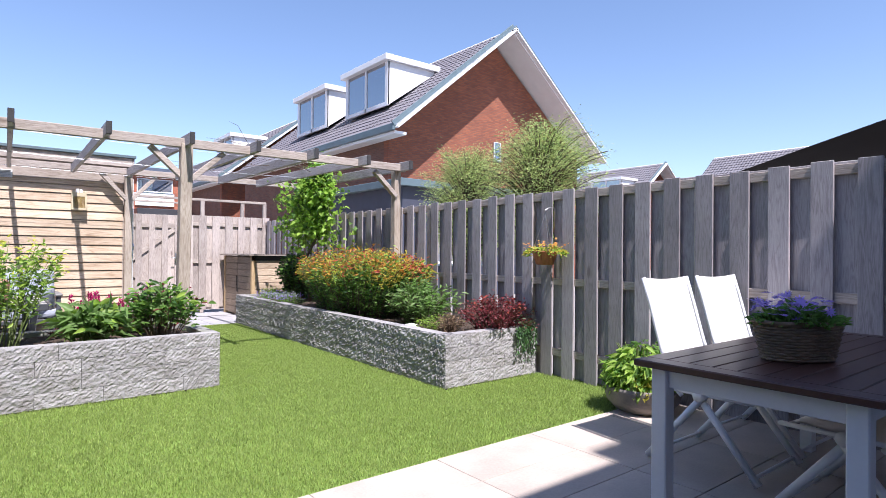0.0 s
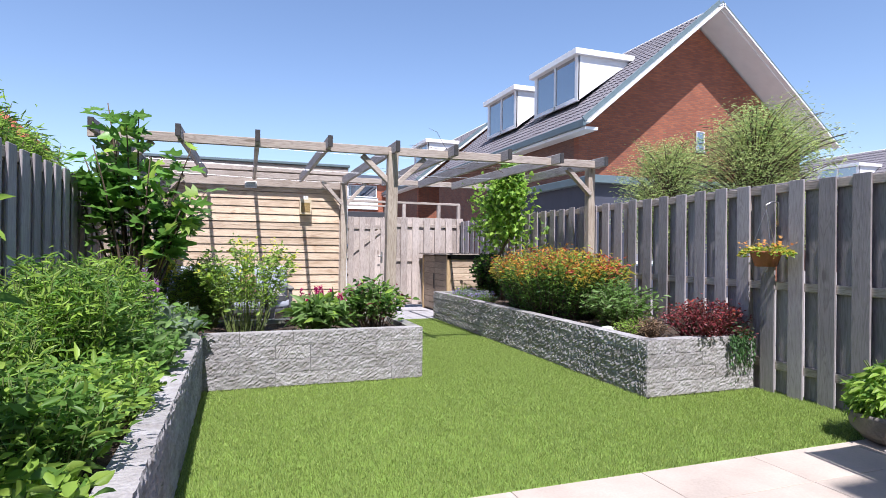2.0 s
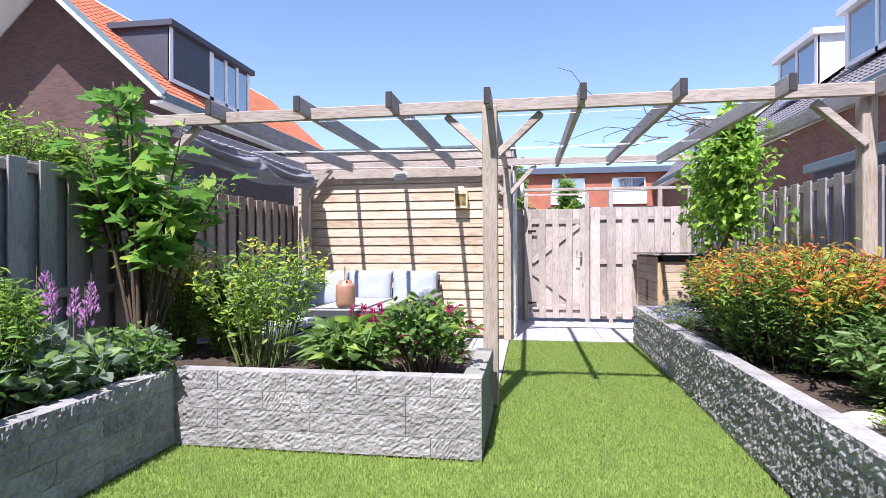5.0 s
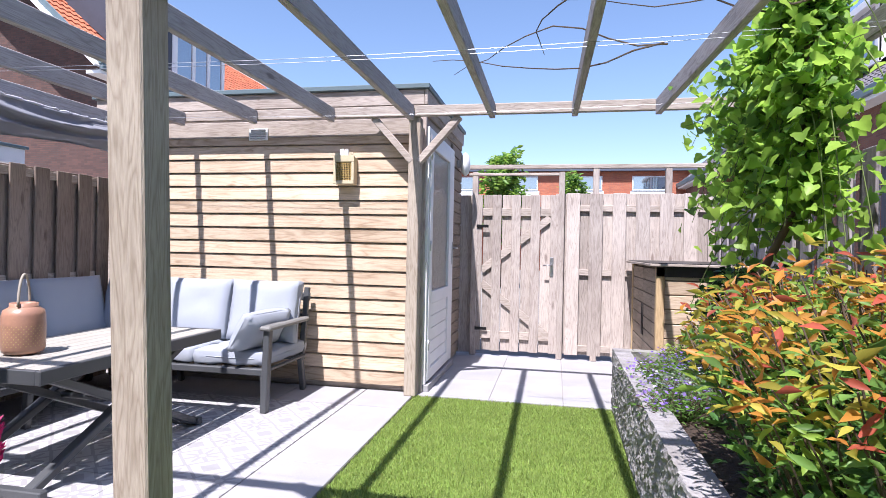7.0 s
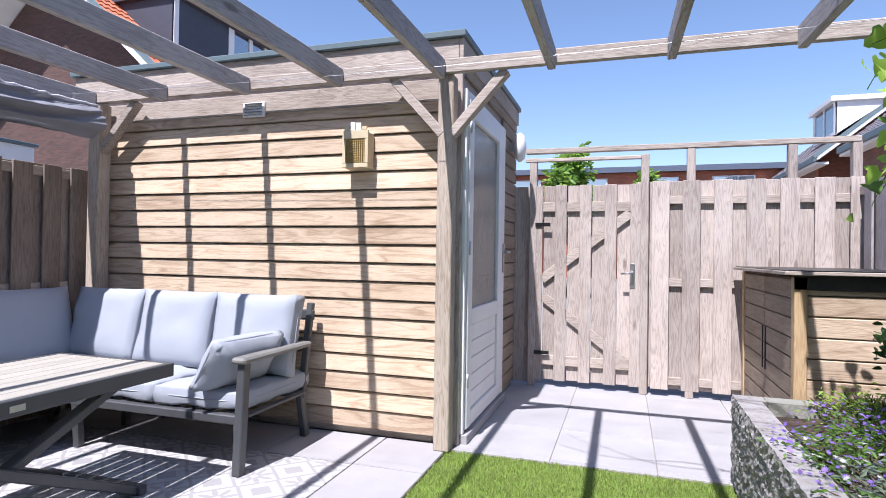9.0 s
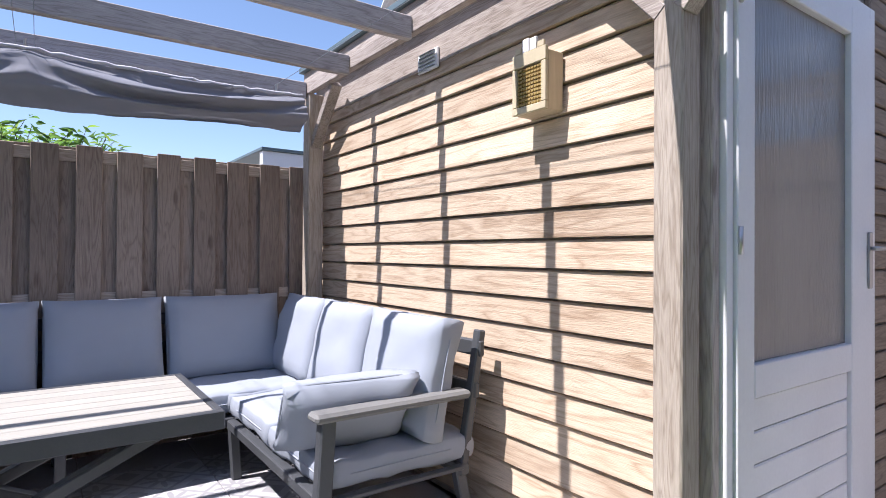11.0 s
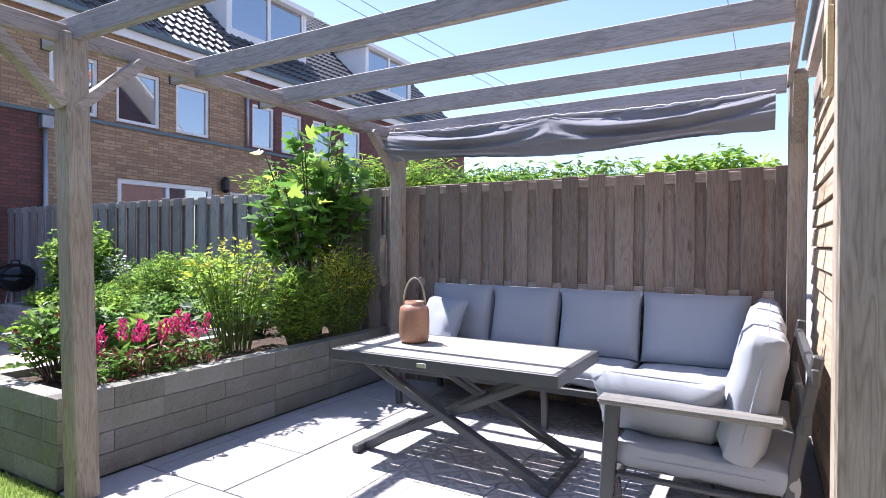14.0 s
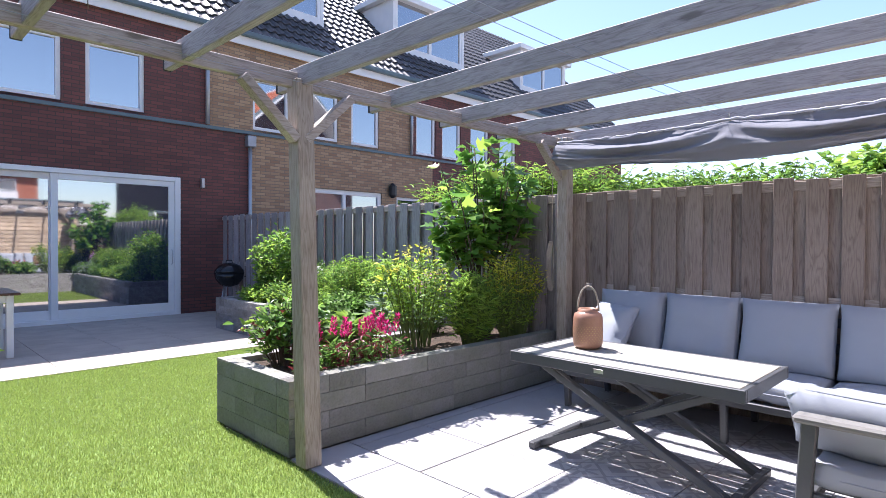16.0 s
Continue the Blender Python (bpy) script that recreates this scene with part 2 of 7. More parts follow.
BLACK = mat("black_metal", (0.02, 0.02, 0.022), 0.35, 0.2, 6, 0.05, 60, metal=0.3)
STEEL = mat("brushed_steel", (0.55, 0.55, 0.56), 0.35, 0.1, 10, 0.05, 80, metal=0.9)


# ---------- building blocks ----------
def cbox(bm, lo, hi, c=0.004, m=None):
    """A box with chamfered edges between two corners, turned and placed by m."""
    lo, hi = Vector(lo), Vector(hi)
    mid, h = (lo + hi) / 2, (hi - lo) / 2
    c = min(c, min(h) * 0.8)
    vs = {}
    for sx in (-1, 1):
        for sy in (-1, 1):
            for sz in (-1, 1):
                s = (sx, sy, sz)
                for a in range(3):
                    p = Vector([s[i] * (h[i] - (0 if i == a else c)) for i in range(3)]) + mid
                    vs[s, a] = bm.verts.new(m @ p if m else p)
    for a in range(3):
        b, d = (a + 1) % 3, (a + 2) % 3
        for sa in (-1, 1):
            ring = []
            for sb, sd in ((-1, -1), (1, -1), (1, 1), (-1, 1)):
                s = [0, 0, 0]
                s[a], s[b], s[d] = sa, sb, sd
                ring.append(vs[tuple(s), a])
            bm.faces.new(ring if sa > 0 else ring[::-1])
        for sb in (-1, 1):
            for sd in (-1, 1):
                q = []
                for sa in (-1, 1):
                    s = [0, 0, 0]
                    s[a], s[b], s[d] = sa, sb, sd
                    q.append(tuple(s))
                quad = [vs[q[0], b], vs[q[1], b], vs[q[1], d], vs[q[0], d]]
                bm.faces.new(quad if sb * sd > 0 else quad[::-1])
    for k in [k for k in vs if k[1] == 0]:
        s = k[0]
        t = [vs[s, 0], vs[s, 1], vs[s, 2]]
        bm.faces.new(t if s[0] * s[1] * s[2] > 0 else t[::-1])


def bar(bm, p, q, w, h, c=0.004, up=(0, 0, 1)):
    """A chamfered bar from p to q, w wide and h high."""
    p, q = Vector(p), Vector(q)
    d = q - p
    z = d.normalized()
    x = Vector(up).cross(z)
    x = x.normalized() if x.length > 1e-4 else Vector((1, 0, 0))
    y = z.cross(x)
    m = Matrix((x, y, z)).transposed().to_4x4()
    m.translation = p
    cbox(bm, (-w / 2, -h / 2, 0), (w / 2, h / 2, d.length), c, m)


def tube(bm, pts, r, seg=8, r2=None):
    """A round tube along points, its radius running from r to r2."""
    pts = [Vector(p) for p in pts]
    rings = []
    x = None
    for i, p in enumerate(pts):
        d = (pts[min(i + 1, len(pts) - 1)] - pts[max(i - 1, 0)]).normalized()
        if x is None:
            x = d.orthogonal().normalized()
        x = (x - d * x.dot(d)).normalized()
        y = d.cross(x)
        rr = r + ((r2 if r2 is not None else r) - r) * i / max(1, len(pts) - 1)
        rings.append([bm.verts.new(p + x * rr * math.cos(a) + y * rr * math.sin(a)) for a in [2 * math.pi * k / seg for k in range(seg)]])
    for a, b in zip(rings, rings[1:]):
        for k in range(seg):
            bm.faces.new((a[k], a[(k + 1) % seg], b[(k + 1) % seg], b[k]))
    bm.faces.new(rings[0][::-1]), bm.faces.new(rings[-1])


def lathe(bm, prof, seg=24, at=(0, 0, 0), squash=(1, 1)):
    """A turned shape from (radius, height) pairs."""
    at = Vector(at)
    rings = []
    for r, z in prof:
        rings.append([bm.verts.new(at + Vector((r * squash[0] * math.cos(2 * math.pi * k / seg), r * squash[1] * math.sin(2 * math.pi * k / seg), z))) for k in range(seg)])
    for a, b in zip(rings, rings[1:]):
        for k in range(seg):
            bm.faces.new((a[k], a[(k + 1) % seg], b[(k + 1) % seg], b[k]))
    bm.faces.new(rings[0][::-1]), bm.faces.new(rings[-1])


def mesh_of(name, bm, material, smooth=False):
    me = bpy.data.meshes.new(name)
    bm.normal_update()
    bm.to_mesh(me)
    bm.free()
    me.materials.append(material)
    if smooth:
        me.polygons.foreach_set("use_smooth", [True] * len(me.polygons))
    return me


def part(name, bm, material, parent=None, label="", smooth=False):
    ob = new(name, mesh_of(name, bm, material, smooth))
    if parent:
        ob.parent = parent
    if label:
        ob["label"] = label
    return ob


def piece(name, me, parent, at, rz=0.0, label=""):
    """One more object on a shared mesh."""
    ob = new(name, me)
    ob.matrix_basis = pose(*at, 0, 0, rz)
    ob.parent = parent
    if label:
        ob["label"] = label
    return ob


def thing(name, at, label, category, group="", kind="", rz=0.0):
    ob = new(name)
    ob.matrix_basis = pose(*at, 0, 0, rz)
    ob.empty_display_size = 0.1
    return tagged(ob, label, category, group, kind)


def box_mesh(name, size, material, c=0.004):
    bm = bmesh.new()
    cbox(bm, (0, 0, 0), size, c)
    return mesh_of(name, bm, material)


def raw(name, verts, faces, material, parent=None, smooth=False):
    me = bpy.data.meshes.new(name)
    me.from_pydata([tuple(v) for v in verts], [], [tuple(f) for f in faces])
    me.materials.append(material)
    if smooth:
        me.polygons.foreach_set("use_smooth", [True] * len(me.polygons))
    me.update()
    ob = new(name, me)
    if parent:
        ob.parent = parent
    return ob


RNG = random.Random(4)
LX, RX, GY = -1.42, 4.42, 11.62      # fences and gate line
FACADE = -1.4

# ---------- ground and paving ----------
bm = bmesh.new()
bmesh.ops.create_grid(bm, x_segments=8, y_segments=8, size=400)
ground = part("ground", bm, JOINT)
ground.location = (0, 0, -0.06)
tagged(ground, "sandy garden ground running out to the horizon", "ground", kind="structure")


def paving(name, x0, x1, y0, y1, step_x, step_y, off_x, off_y, material, label, top=0.0):
    floor = thing(name, (x0, y0, top), label, "paving", kind="structure")
    bm = bmesh.new()
    cbox(bm, (0, 0, -0.055), (x1 - x0, y1 - y0, -0.006), 0.002)
    part("bedding", bm, JOINT, floor)
    cache = {}
    ix = math.floor((x0 - off_x) / step_x)
    while off_x + ix * step_x < x1 - 1e-4:
        a, b = max(x0, off_x + ix * step_x), min(x1, off_x + (ix + 1) * step_x)
        iy = math.floor((y0 - off_y) / step_y)
        while off_y + iy * step_y < y1 - 1e-4:
            c, d = max(y0, off_y + iy * step_y), min(y1, off_y + (iy + 1) * step_y)
            w, h = round(b - a - 0.005, 3), round(d - c - 0.005, 3)
            if w > 0.02 and h > 0.02:
                if (w, h) not in cache:
                    cache[w, h] = box_mesh("tile", (w, h, 0.04), material, 0.002)
                piece("tile", cache[w, h], floor, (a - x0 + 0.0025, c - y0 + 0.0025, -0.04 + RNG.uniform(-0.0008, 0.0008)))
            iy += 1
        ix += 1
    return floor


PATTERN = mat("pattern_tile", (0.5, 0.5, 0.5), 0.7, 0.08, 4, 0.08, 80)


def make_pattern(m):
    """Old Dutch cement-tile look: rosettes and diamonds in two greys, 30 cm to a repeat."""
    n, l = m.node_tree.nodes, m.node_tree.links
    tc = n.new("ShaderNodeTexCoord")
    geo = n.new("ShaderNodeNewGeometry")
    sc = n.new("ShaderNodeVectorMath")
    sc.operation = "SCALE"
    sc.inputs["Scale"].default_value = 1 / 0.3
    l.new(geo.outputs["Position"], sc.inputs[0])
    fr = n.new("ShaderNodeVectorMath")
    fr.operation = "FRACTION"
    l.new(sc.outputs[0], fr.inputs[0])
    sb = n.new("ShaderNodeVectorMath")
    sb.operation = "SUBTRACT"
    sb.inputs[1].default_value = (0.5, 0.5, 0)
    l.new(fr.outputs[0], sb.inputs[0])
    sep = n.new("ShaderNodeSeparateXYZ")
    l.new(sb.outputs[0], sep.inputs[0])

    def op(kind, a, b=None):
        k = n.new("ShaderNodeMath")
        k.operation = kind
        for i, v in enumerate((a, b)):
            if v is None:
                continue
            if isinstance(v, (int, float)):
                k.inputs[i].default_value = v
            else:
                l.new(v, k.inputs[i])
        return k.outputs[0]
    x, y = sep.outputs["X"], sep.outputs["Y"]
    r = op("SQRT", op("ADD", op("MULTIPLY", x, x), op("MULTIPLY", y, y)))
    ang = op("ARCTAN2", y, x)
    petal = op("ADD", 0.24, op("MULTIPLY", 0.13, op("COSINE", op("MULTIPLY", ang, 8.0))))
    flower = op("LESS_THAN", r, petal)
    core = op("LESS_THAN", r, 0.07)
    dia = op("ABSOLUTE", op("SUBTRACT", op("ADD", op("ABSOLUTE", x), op("ABSOLUTE", y)), 0.52))
    line = op("LESS_THAN", dia, 0.045)
    corner = op("GREATER_THAN", op("ADD", op("ABSOLUTE", x), op("ABSOLUTE", y)), 0.78)
    f = op("MAXIMUM", op("SUBTRACT", flower, core), op("MAXIMUM", line, corner))
    mix = n.new("ShaderNodeMix")
    mix.data_type = "RGBA"
    mix.inputs[6].default_value, mix.inputs[7].default_value = (0.43, 0.425, 0.435, 1), (0.30, 0.295, 0.305, 1)
    l.new(f, mix.inputs[0])
    hsv = next(k for k in n if k.type == "HUE_SAT")
    l.new(mix.outputs[2], hsv.inputs["Color"])


make_pattern(PATTERN)

# ---------- turf ----------
def slab(name, spans, z0, z1, material, label, category):
    bm = bmesh.new()
    for x0, x1, y0, y1 in spans:
        cbox(bm, (x0, y0, z0), (x1, y1, z1), 0.002)
    return tagged(part(name, bm, material), label, category, kind="structure")


LAWN = ((-0.36, 3.16, 2.62, 5.22), (3.16, 4.46, 2.62, 3.91), (1.61, 3.22, 5.225, 9.62))
slab("lawn", LAWN, -0.05, -0.012, TURF, "green artificial turf lawn between raised beds", "lawn")


def turf_blades(spans, per_m2):
    g = np.random.default_rng(7)
    vs, n = [], 0
    for x0, x1, y0, y1 in spans:
        k = int((x1 - x0) * (y1 - y0) * per_m2)
        p = np.column_stack([g.uniform(x0, x1, k), g.uniform(y0, y1, k), np.full(k, -0.012)])
        a = g.uniform(0, 2 * np.pi, k)
        w = g.uniform(0.0013, 0.0024, k)
        h = g.uniform(0.013, 0.025, k)
        lean = g.uniform(0.0, 0.018, k)
        b = a + g.uniform(-1.5, 1.5, k)
        side = np.column_stack([np.cos(a) * w, np.sin(a) * w, np.zeros(k)])
        tip = p + np.column_stack([np.cos(b) * lean, np.sin(b) * lean, h])
        midp = p + np.column_stack([np.cos(b) * lean * 0.3, np.sin(b) * lean * 0.3, h * 0.6])
        vs.append(np.stack([p - side, p + side, midp + side * 0.8, midp - side * 0.8, tip], 1))
        n += k
    v = np.concatenate(vs).reshape(-1, 3)
    me = bpy.data.meshes.new("grass")
    me.vertices.add(len(v))
    me.vertices.foreach_set("co", v.ravel())
    base = np.arange(n)[:, None] * 5
    loops = np.concatenate([base + np.array([0, 1, 2, 3]), base + np.array([3, 2, 4])], 1).ravel()
    me.loops.add(len(loops))
    me.loops.foreach_set("vertex_index", loops)
    me.polygons.add(2 * n)
    start = (np.arange(n)[:, None] * 7 + np.array([0, 4])).ravel()
    me.polygons.foreach_set("loop_start", start)
    me.polygons.foreach_set("loop_total", np.tile([4, 3], n))
    me.update(calc_edges=True)
    me.materials.append(BLADE)
    return tagged(new("grass", me), "short bright green artificial grass blades", "grass", kind="stuff")


turf_blades(LAWN, 15000)


# ---------- raised beds ----------
def split_block(name, w, d, h, material, seed, rough=0.012):
    """A block with a rough split face on its -y side."""
    g = random.Random(seed)
    bm = bmesh.new()
    nx, nz = 26, 7
    grid = {}
    for i in range(nx + 1):
        for k in range(nz + 1):
            edge = i in (0, nx) or k in (0, nz)
            y = g.uniform(-rough, rough * 0.3) * (0.5 if edge else 1.0)
            grid[i, k] = bm.verts.new((w * i / nx, y, h * k / nz))
    for i in range(nx):
        for k in range(nz):
            bm.faces.new((grid[i, k], grid[i + 1, k], grid[i + 1, k + 1], grid[i, k + 1]))
    b = [bm.verts.new((0, d, 0)), bm.verts.new((w, d, 0)), bm.verts.new((w, d, h)), bm.verts.new((0, d, h))]
    bm.faces.new((b[1], b[0], b[3], b[2]))
    bm.faces.new([grid[i, nz] for i in range(nx + 1)] + [b[2], b[3]])
    bm.faces.new([grid[i, 0] for i in range(nx, -1, -1)] + [b[0], b[1]])
    bm.faces.new([grid[0, k] for k in range(nz, -1, -1)][::-1][::-1] + [b[0], b[3]])
    bm.faces.new([grid[nx, k] for k in range(nz + 1)] + [b[2], b[1]])
    bmesh.ops.recalc_face_normals(bm, faces=bm.faces)
    return mesh_of(name, bm, material)


COURSE = 0.12
SPLIT = [[split_block("block", w - 0.003, 0.12, COURSE - 0.003, STONE, 10 * i + j, 0.0125) for j in range(3)] for i, w in enumerate((0.60, 0.45, 0.30, 0.15))]
SPLIT_LOW = [[split_block("block", w - 0.003, 0.12, COURSE - 0.003, STONE, 50 + 10 * i + j, 0.0065) for j in range(3)] for i, w in enumerate((0.60, 0.45, 0.30, 0.15))]
SMOOTH = [[split_block("block", w - 0.004, 0.12, COURSE - 0.004, STONE_DARK, 90 + 10 * i + j, 0.004) for j in range(3)] for i, w in enumerate((0.60, 0.45, 0.30, 0.15))]


def block_wall(parent, p, q, meshes, courses=4):
    """Courses of blocks from p to q; the face looks to the right of the way walked."""
    p, q = Vector((*p, 0)), Vector((*q, 0))
    d = (q - p)
    rz = math.degrees(math.atan2(d.y, d.x))
    u = d.normalized()
    total = round(d.length / 0.15)
    fit = d.length / (total * 0.15)
    for c in range(courses):
        s = 0
        first = True
        while s < total:
            k = RNG.choice((0, 0, 1, 2)) if not first else (c % 2) * 2
            n = 4 - k
            if s + n > total:
                n = total - s
            ob = piece("block", RNG.choice(meshes[4 - n]), parent, p + u * (s * 0.15 * fit) + Vector((0, 0, c * COURSE)), rz)
            ob.scale = (fit, 1, 1)
            s += n
            first = False


def soil(parent, x0, x1, y0, y1, z):
    g = random.Random(3)
    nx, ny = max(2, int((x1 - x0) / 0.12)), max(2, int((y1 - y0) / 0.12))
    vs = [(x0 + (x1 - x0) * i / nx, y0 + (y1 - y0) * j / ny, z + 0.03 * noise.noise((i * 0.5, j * 0.5, 0)) + g.uniform(-0.008, 0.008)) for j in range(ny + 1) for i in range(nx + 1)]
    fs = [(j * (nx + 1) + i, j * (nx + 1) + i + 1, (j + 1) * (nx + 1) + i + 1, (j + 1) * (nx + 1) + i) for j in range(ny) for i in range(nx)]
    raw("soil", vs, fs, SOIL, parent, True)


def bed_left():
    bed = thing("raised_bed", (0, 0, 0), "L-shaped raised bed of stacked grey split-stone blocks beside the fence", "raised bed")
    block_wall(bed, (-0.36, 0.70), (-0.36, 5.22), SPLIT)
    block_wall(bed, (-0.36, 5.22), (1.60, 5.22), SPLIT_LOW)
    block_wall(bed, (1.60, 5.22), (1.60, 6.26), SMOOTH)
    block_wall(bed, (1.60, 6.26), (-1.40, 6.26), SMOOTH)
    block_wall(bed, (-1.40, 0.70), (-0.36, 0.70), SPLIT)
    soil(bed, -1.39, -0.47, 0.8, 5.4, 0.40)
    soil(bed, -1.39, 1.49, 5.30, 6.16, 0.42)


def bed_right():
    bed = thing("raised_bed", (0, 0, 0), "long raised bed of stacked grey split-stone blocks along the fence", "raised bed")
    block_wall(bed, (3.225, 9.67), (3.163, 3.915), SPLIT)
    block_wall(bed, (3.163, 3.915), (4.34, 3.915), SPLIT_LOW)
    block_wall(bed, (4.38, 9.67), (3.225, 9.67), SMOOTH)
    soil(bed, 3.31, 4.37, 4.0, 9.60, 0.41)


bed_left()
bed_right()


# ---------- fences and gate ----------
def plank_set(m):
    return ([box_mesh("board", (w, 0.018, 1.855 + dz), m, 0.003) for w, dz in ((0.14, 0.0), (0.136, 0.006), (0.143, -0.005))],
            [box_mesh("board", (w, 0.018, 1.85 + dz), m, 0.003) for w, dz in ((0.185, 0.0), (0.19, 0.005))])


def fence(name, p, q, label, z0=-0.015, pitch=0.112, front=-1, m=GREY_Z, deep=0.02):
    """Upright boards nailed by turns on both faces of three rails, on posts."""
    f = thing(name, (*p, 0), label, "fence")
    d = Vector(q) - Vector(p)
    f.rotation_euler = (0, 0, math.atan2(d.y, d.x))
    n = int(d.length / pitch)
    narrow, wide = plank_set(m)
    for z in (0.2, 0.90, 1.75):
        bm = bmesh.new()
        cbox(bm, (0, -deep, z), (d.length, deep, z + 0.07), 0.003)
        part("rail", bm, GREY_X, f)
    for i in range(int(d.length / 1.8) + 1):
        bm = bmesh.new()
        cbox(bm, (min(i * 1.8, d.length - 0.07), -deep, 0.0), (min(i * 1.8, d.length - 0.07) + 0.068, deep, 1.80), 0.004)
        part("post", bm, GREY_Z, f)
    for i in range(n):
        near = i % 2 == 0
        side = -0.019 - deep if near == (front < 0) else deep + 0.001
        x = i * pitch + RNG.uniform(-0.003, 0.003) - (0 if near else 0.024)
        piece("board", RNG.choice(narrow if near else wide), f, (x, side, z0 + RNG.uniform(-0.004, 0.004)))
    return f


fence("fence", (RX - 0.06, FACADE), (RX + 0.05, GY), "weathered grey vertical-board garden fence in sun and shade", pitch=0.135, front=1, m=FENCE_BLUE)
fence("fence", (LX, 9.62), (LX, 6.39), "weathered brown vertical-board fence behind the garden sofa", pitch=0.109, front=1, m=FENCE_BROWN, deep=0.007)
fence("fence", (LX, 6.37), (LX, FACADE), "weathered blue-grey vertical-board fence along the raised bed", pitch=0.118, front=1, m=FENCE_BLUE)


def gate():
    g = thing("gate", (1.845, GY, 0), "weathered grey plank garden gate, closed, with steel handle", "gate")
    for i in range(9):
        x = -0.04 + i * 0.1115
        w = 0.105 if i % 2 == 0 else 0.125
        bm = bmesh.new()
        y = -0.03 if i % 2 == 0 else 0.018
        cbox(bm, (x, y, 0.06), (x + w, y + 0.018, 1.885), 0.003)
        part("board", bm, GREY_Z, g)
    for z in (0.2, 1.64):
        bm = bmesh.new()
        cbox(bm, (-0.03, -0.011, z), (0.935, 0.017, z + 0.09), 0.003)
        part("rail", bm, GREY_X, g)
    for p, q in (((0.06, 0, 0.85), (0.85, 0, 0.25)), ((0.06, 0, 1.0), (0.85, 0, 1.62))):
        bm = bmesh.new()
        bar(bm, p, q, 0.024, 0.085, 0.003)
        part("brace", bm, GREY_X, g)
    bm = bmesh.new()
    cbox(bm, (0.855, -0.04, 0.95), (0.895, -0.03, 1.17), 0.003)
    h = part("lock_plate", bm, STEEL, g, "brushed steel lock plate")
    bm = bmesh.new()
    tube(bm, [(0.875, -0.04, 1.08), (0.875, -0.09, 1.08), (0.78, -0.09, 1.075)], 0.009)
    part("handle", bm, STEEL, h, "steel lever handle", True)
    for z in (0.3, 1.5):
        bm = bmesh.new()
        cbox(bm, (0.0, -0.045, z), (0.14, -0.031, z + 0.035), 0.002)
        part("hinge", bm, BLACK, g)


gate()


def gate_fence():
    f = thing("fence", (2.805, GY, 0), "sunlit weathered board fence beside the gate with an open top rail", "fence")
    bm = bmesh.new()
    cbox(bm, (-0.05, 0.036, 0.06), (0.11, 0.054, 1.905), 0.003)
    part("board", bm, GREY_Z, f)
    for x in (-1.23, -1.15, -1.07):
        bm = bmesh.new()
        cbox(bm, (x, 0.038, 0.02), (x + 0.082, 0.056, 1.885), 0.003)
        part("board", bm, GREY_Z, f)
    for x, h in ((-0.02, 2.15), (0.36, 2.19), (1.14, 2.19), (1.60, 2.19), (-1.02, 2.15)):
        bm = bmesh.new()
        cbox(bm, (x, -0.035, 0), (x + 0.068, 0.035, h), 0.005)
        part("post", bm, GREY_Z, f)
    for z in (0.1, 0.97, 1.70):
        bm = bmesh.new()
        cbox(bm, (0.07, -0.012, z), (1.64, 0.018, z + 0.07), 0.003)
        part("rail", bm, GREY_X, f)
    for i, z in enumerate((2.19, 2.11)):
        bm = bmesh.new()
        cbox(bm, (-1.06, -0.04, z), ((1.66, -0.02)[i], 0.03 - 0.02 * i, z + (0.045, 0.03)[i]), 0.003)
        part("top_rail", bm, GREY_X, f)
    for i in range(13):
        x = 0.075 + i * 0.126
        bm = bmesh.new()
        y = -0.036 if i % 2 == 0 else 0.02
        cbox(bm, (x, y, 0.06), (x + 0.145, y + 0.018, 1.905), 0.003)
        part("board", bm, GREY_Z, f)


gate_fence()


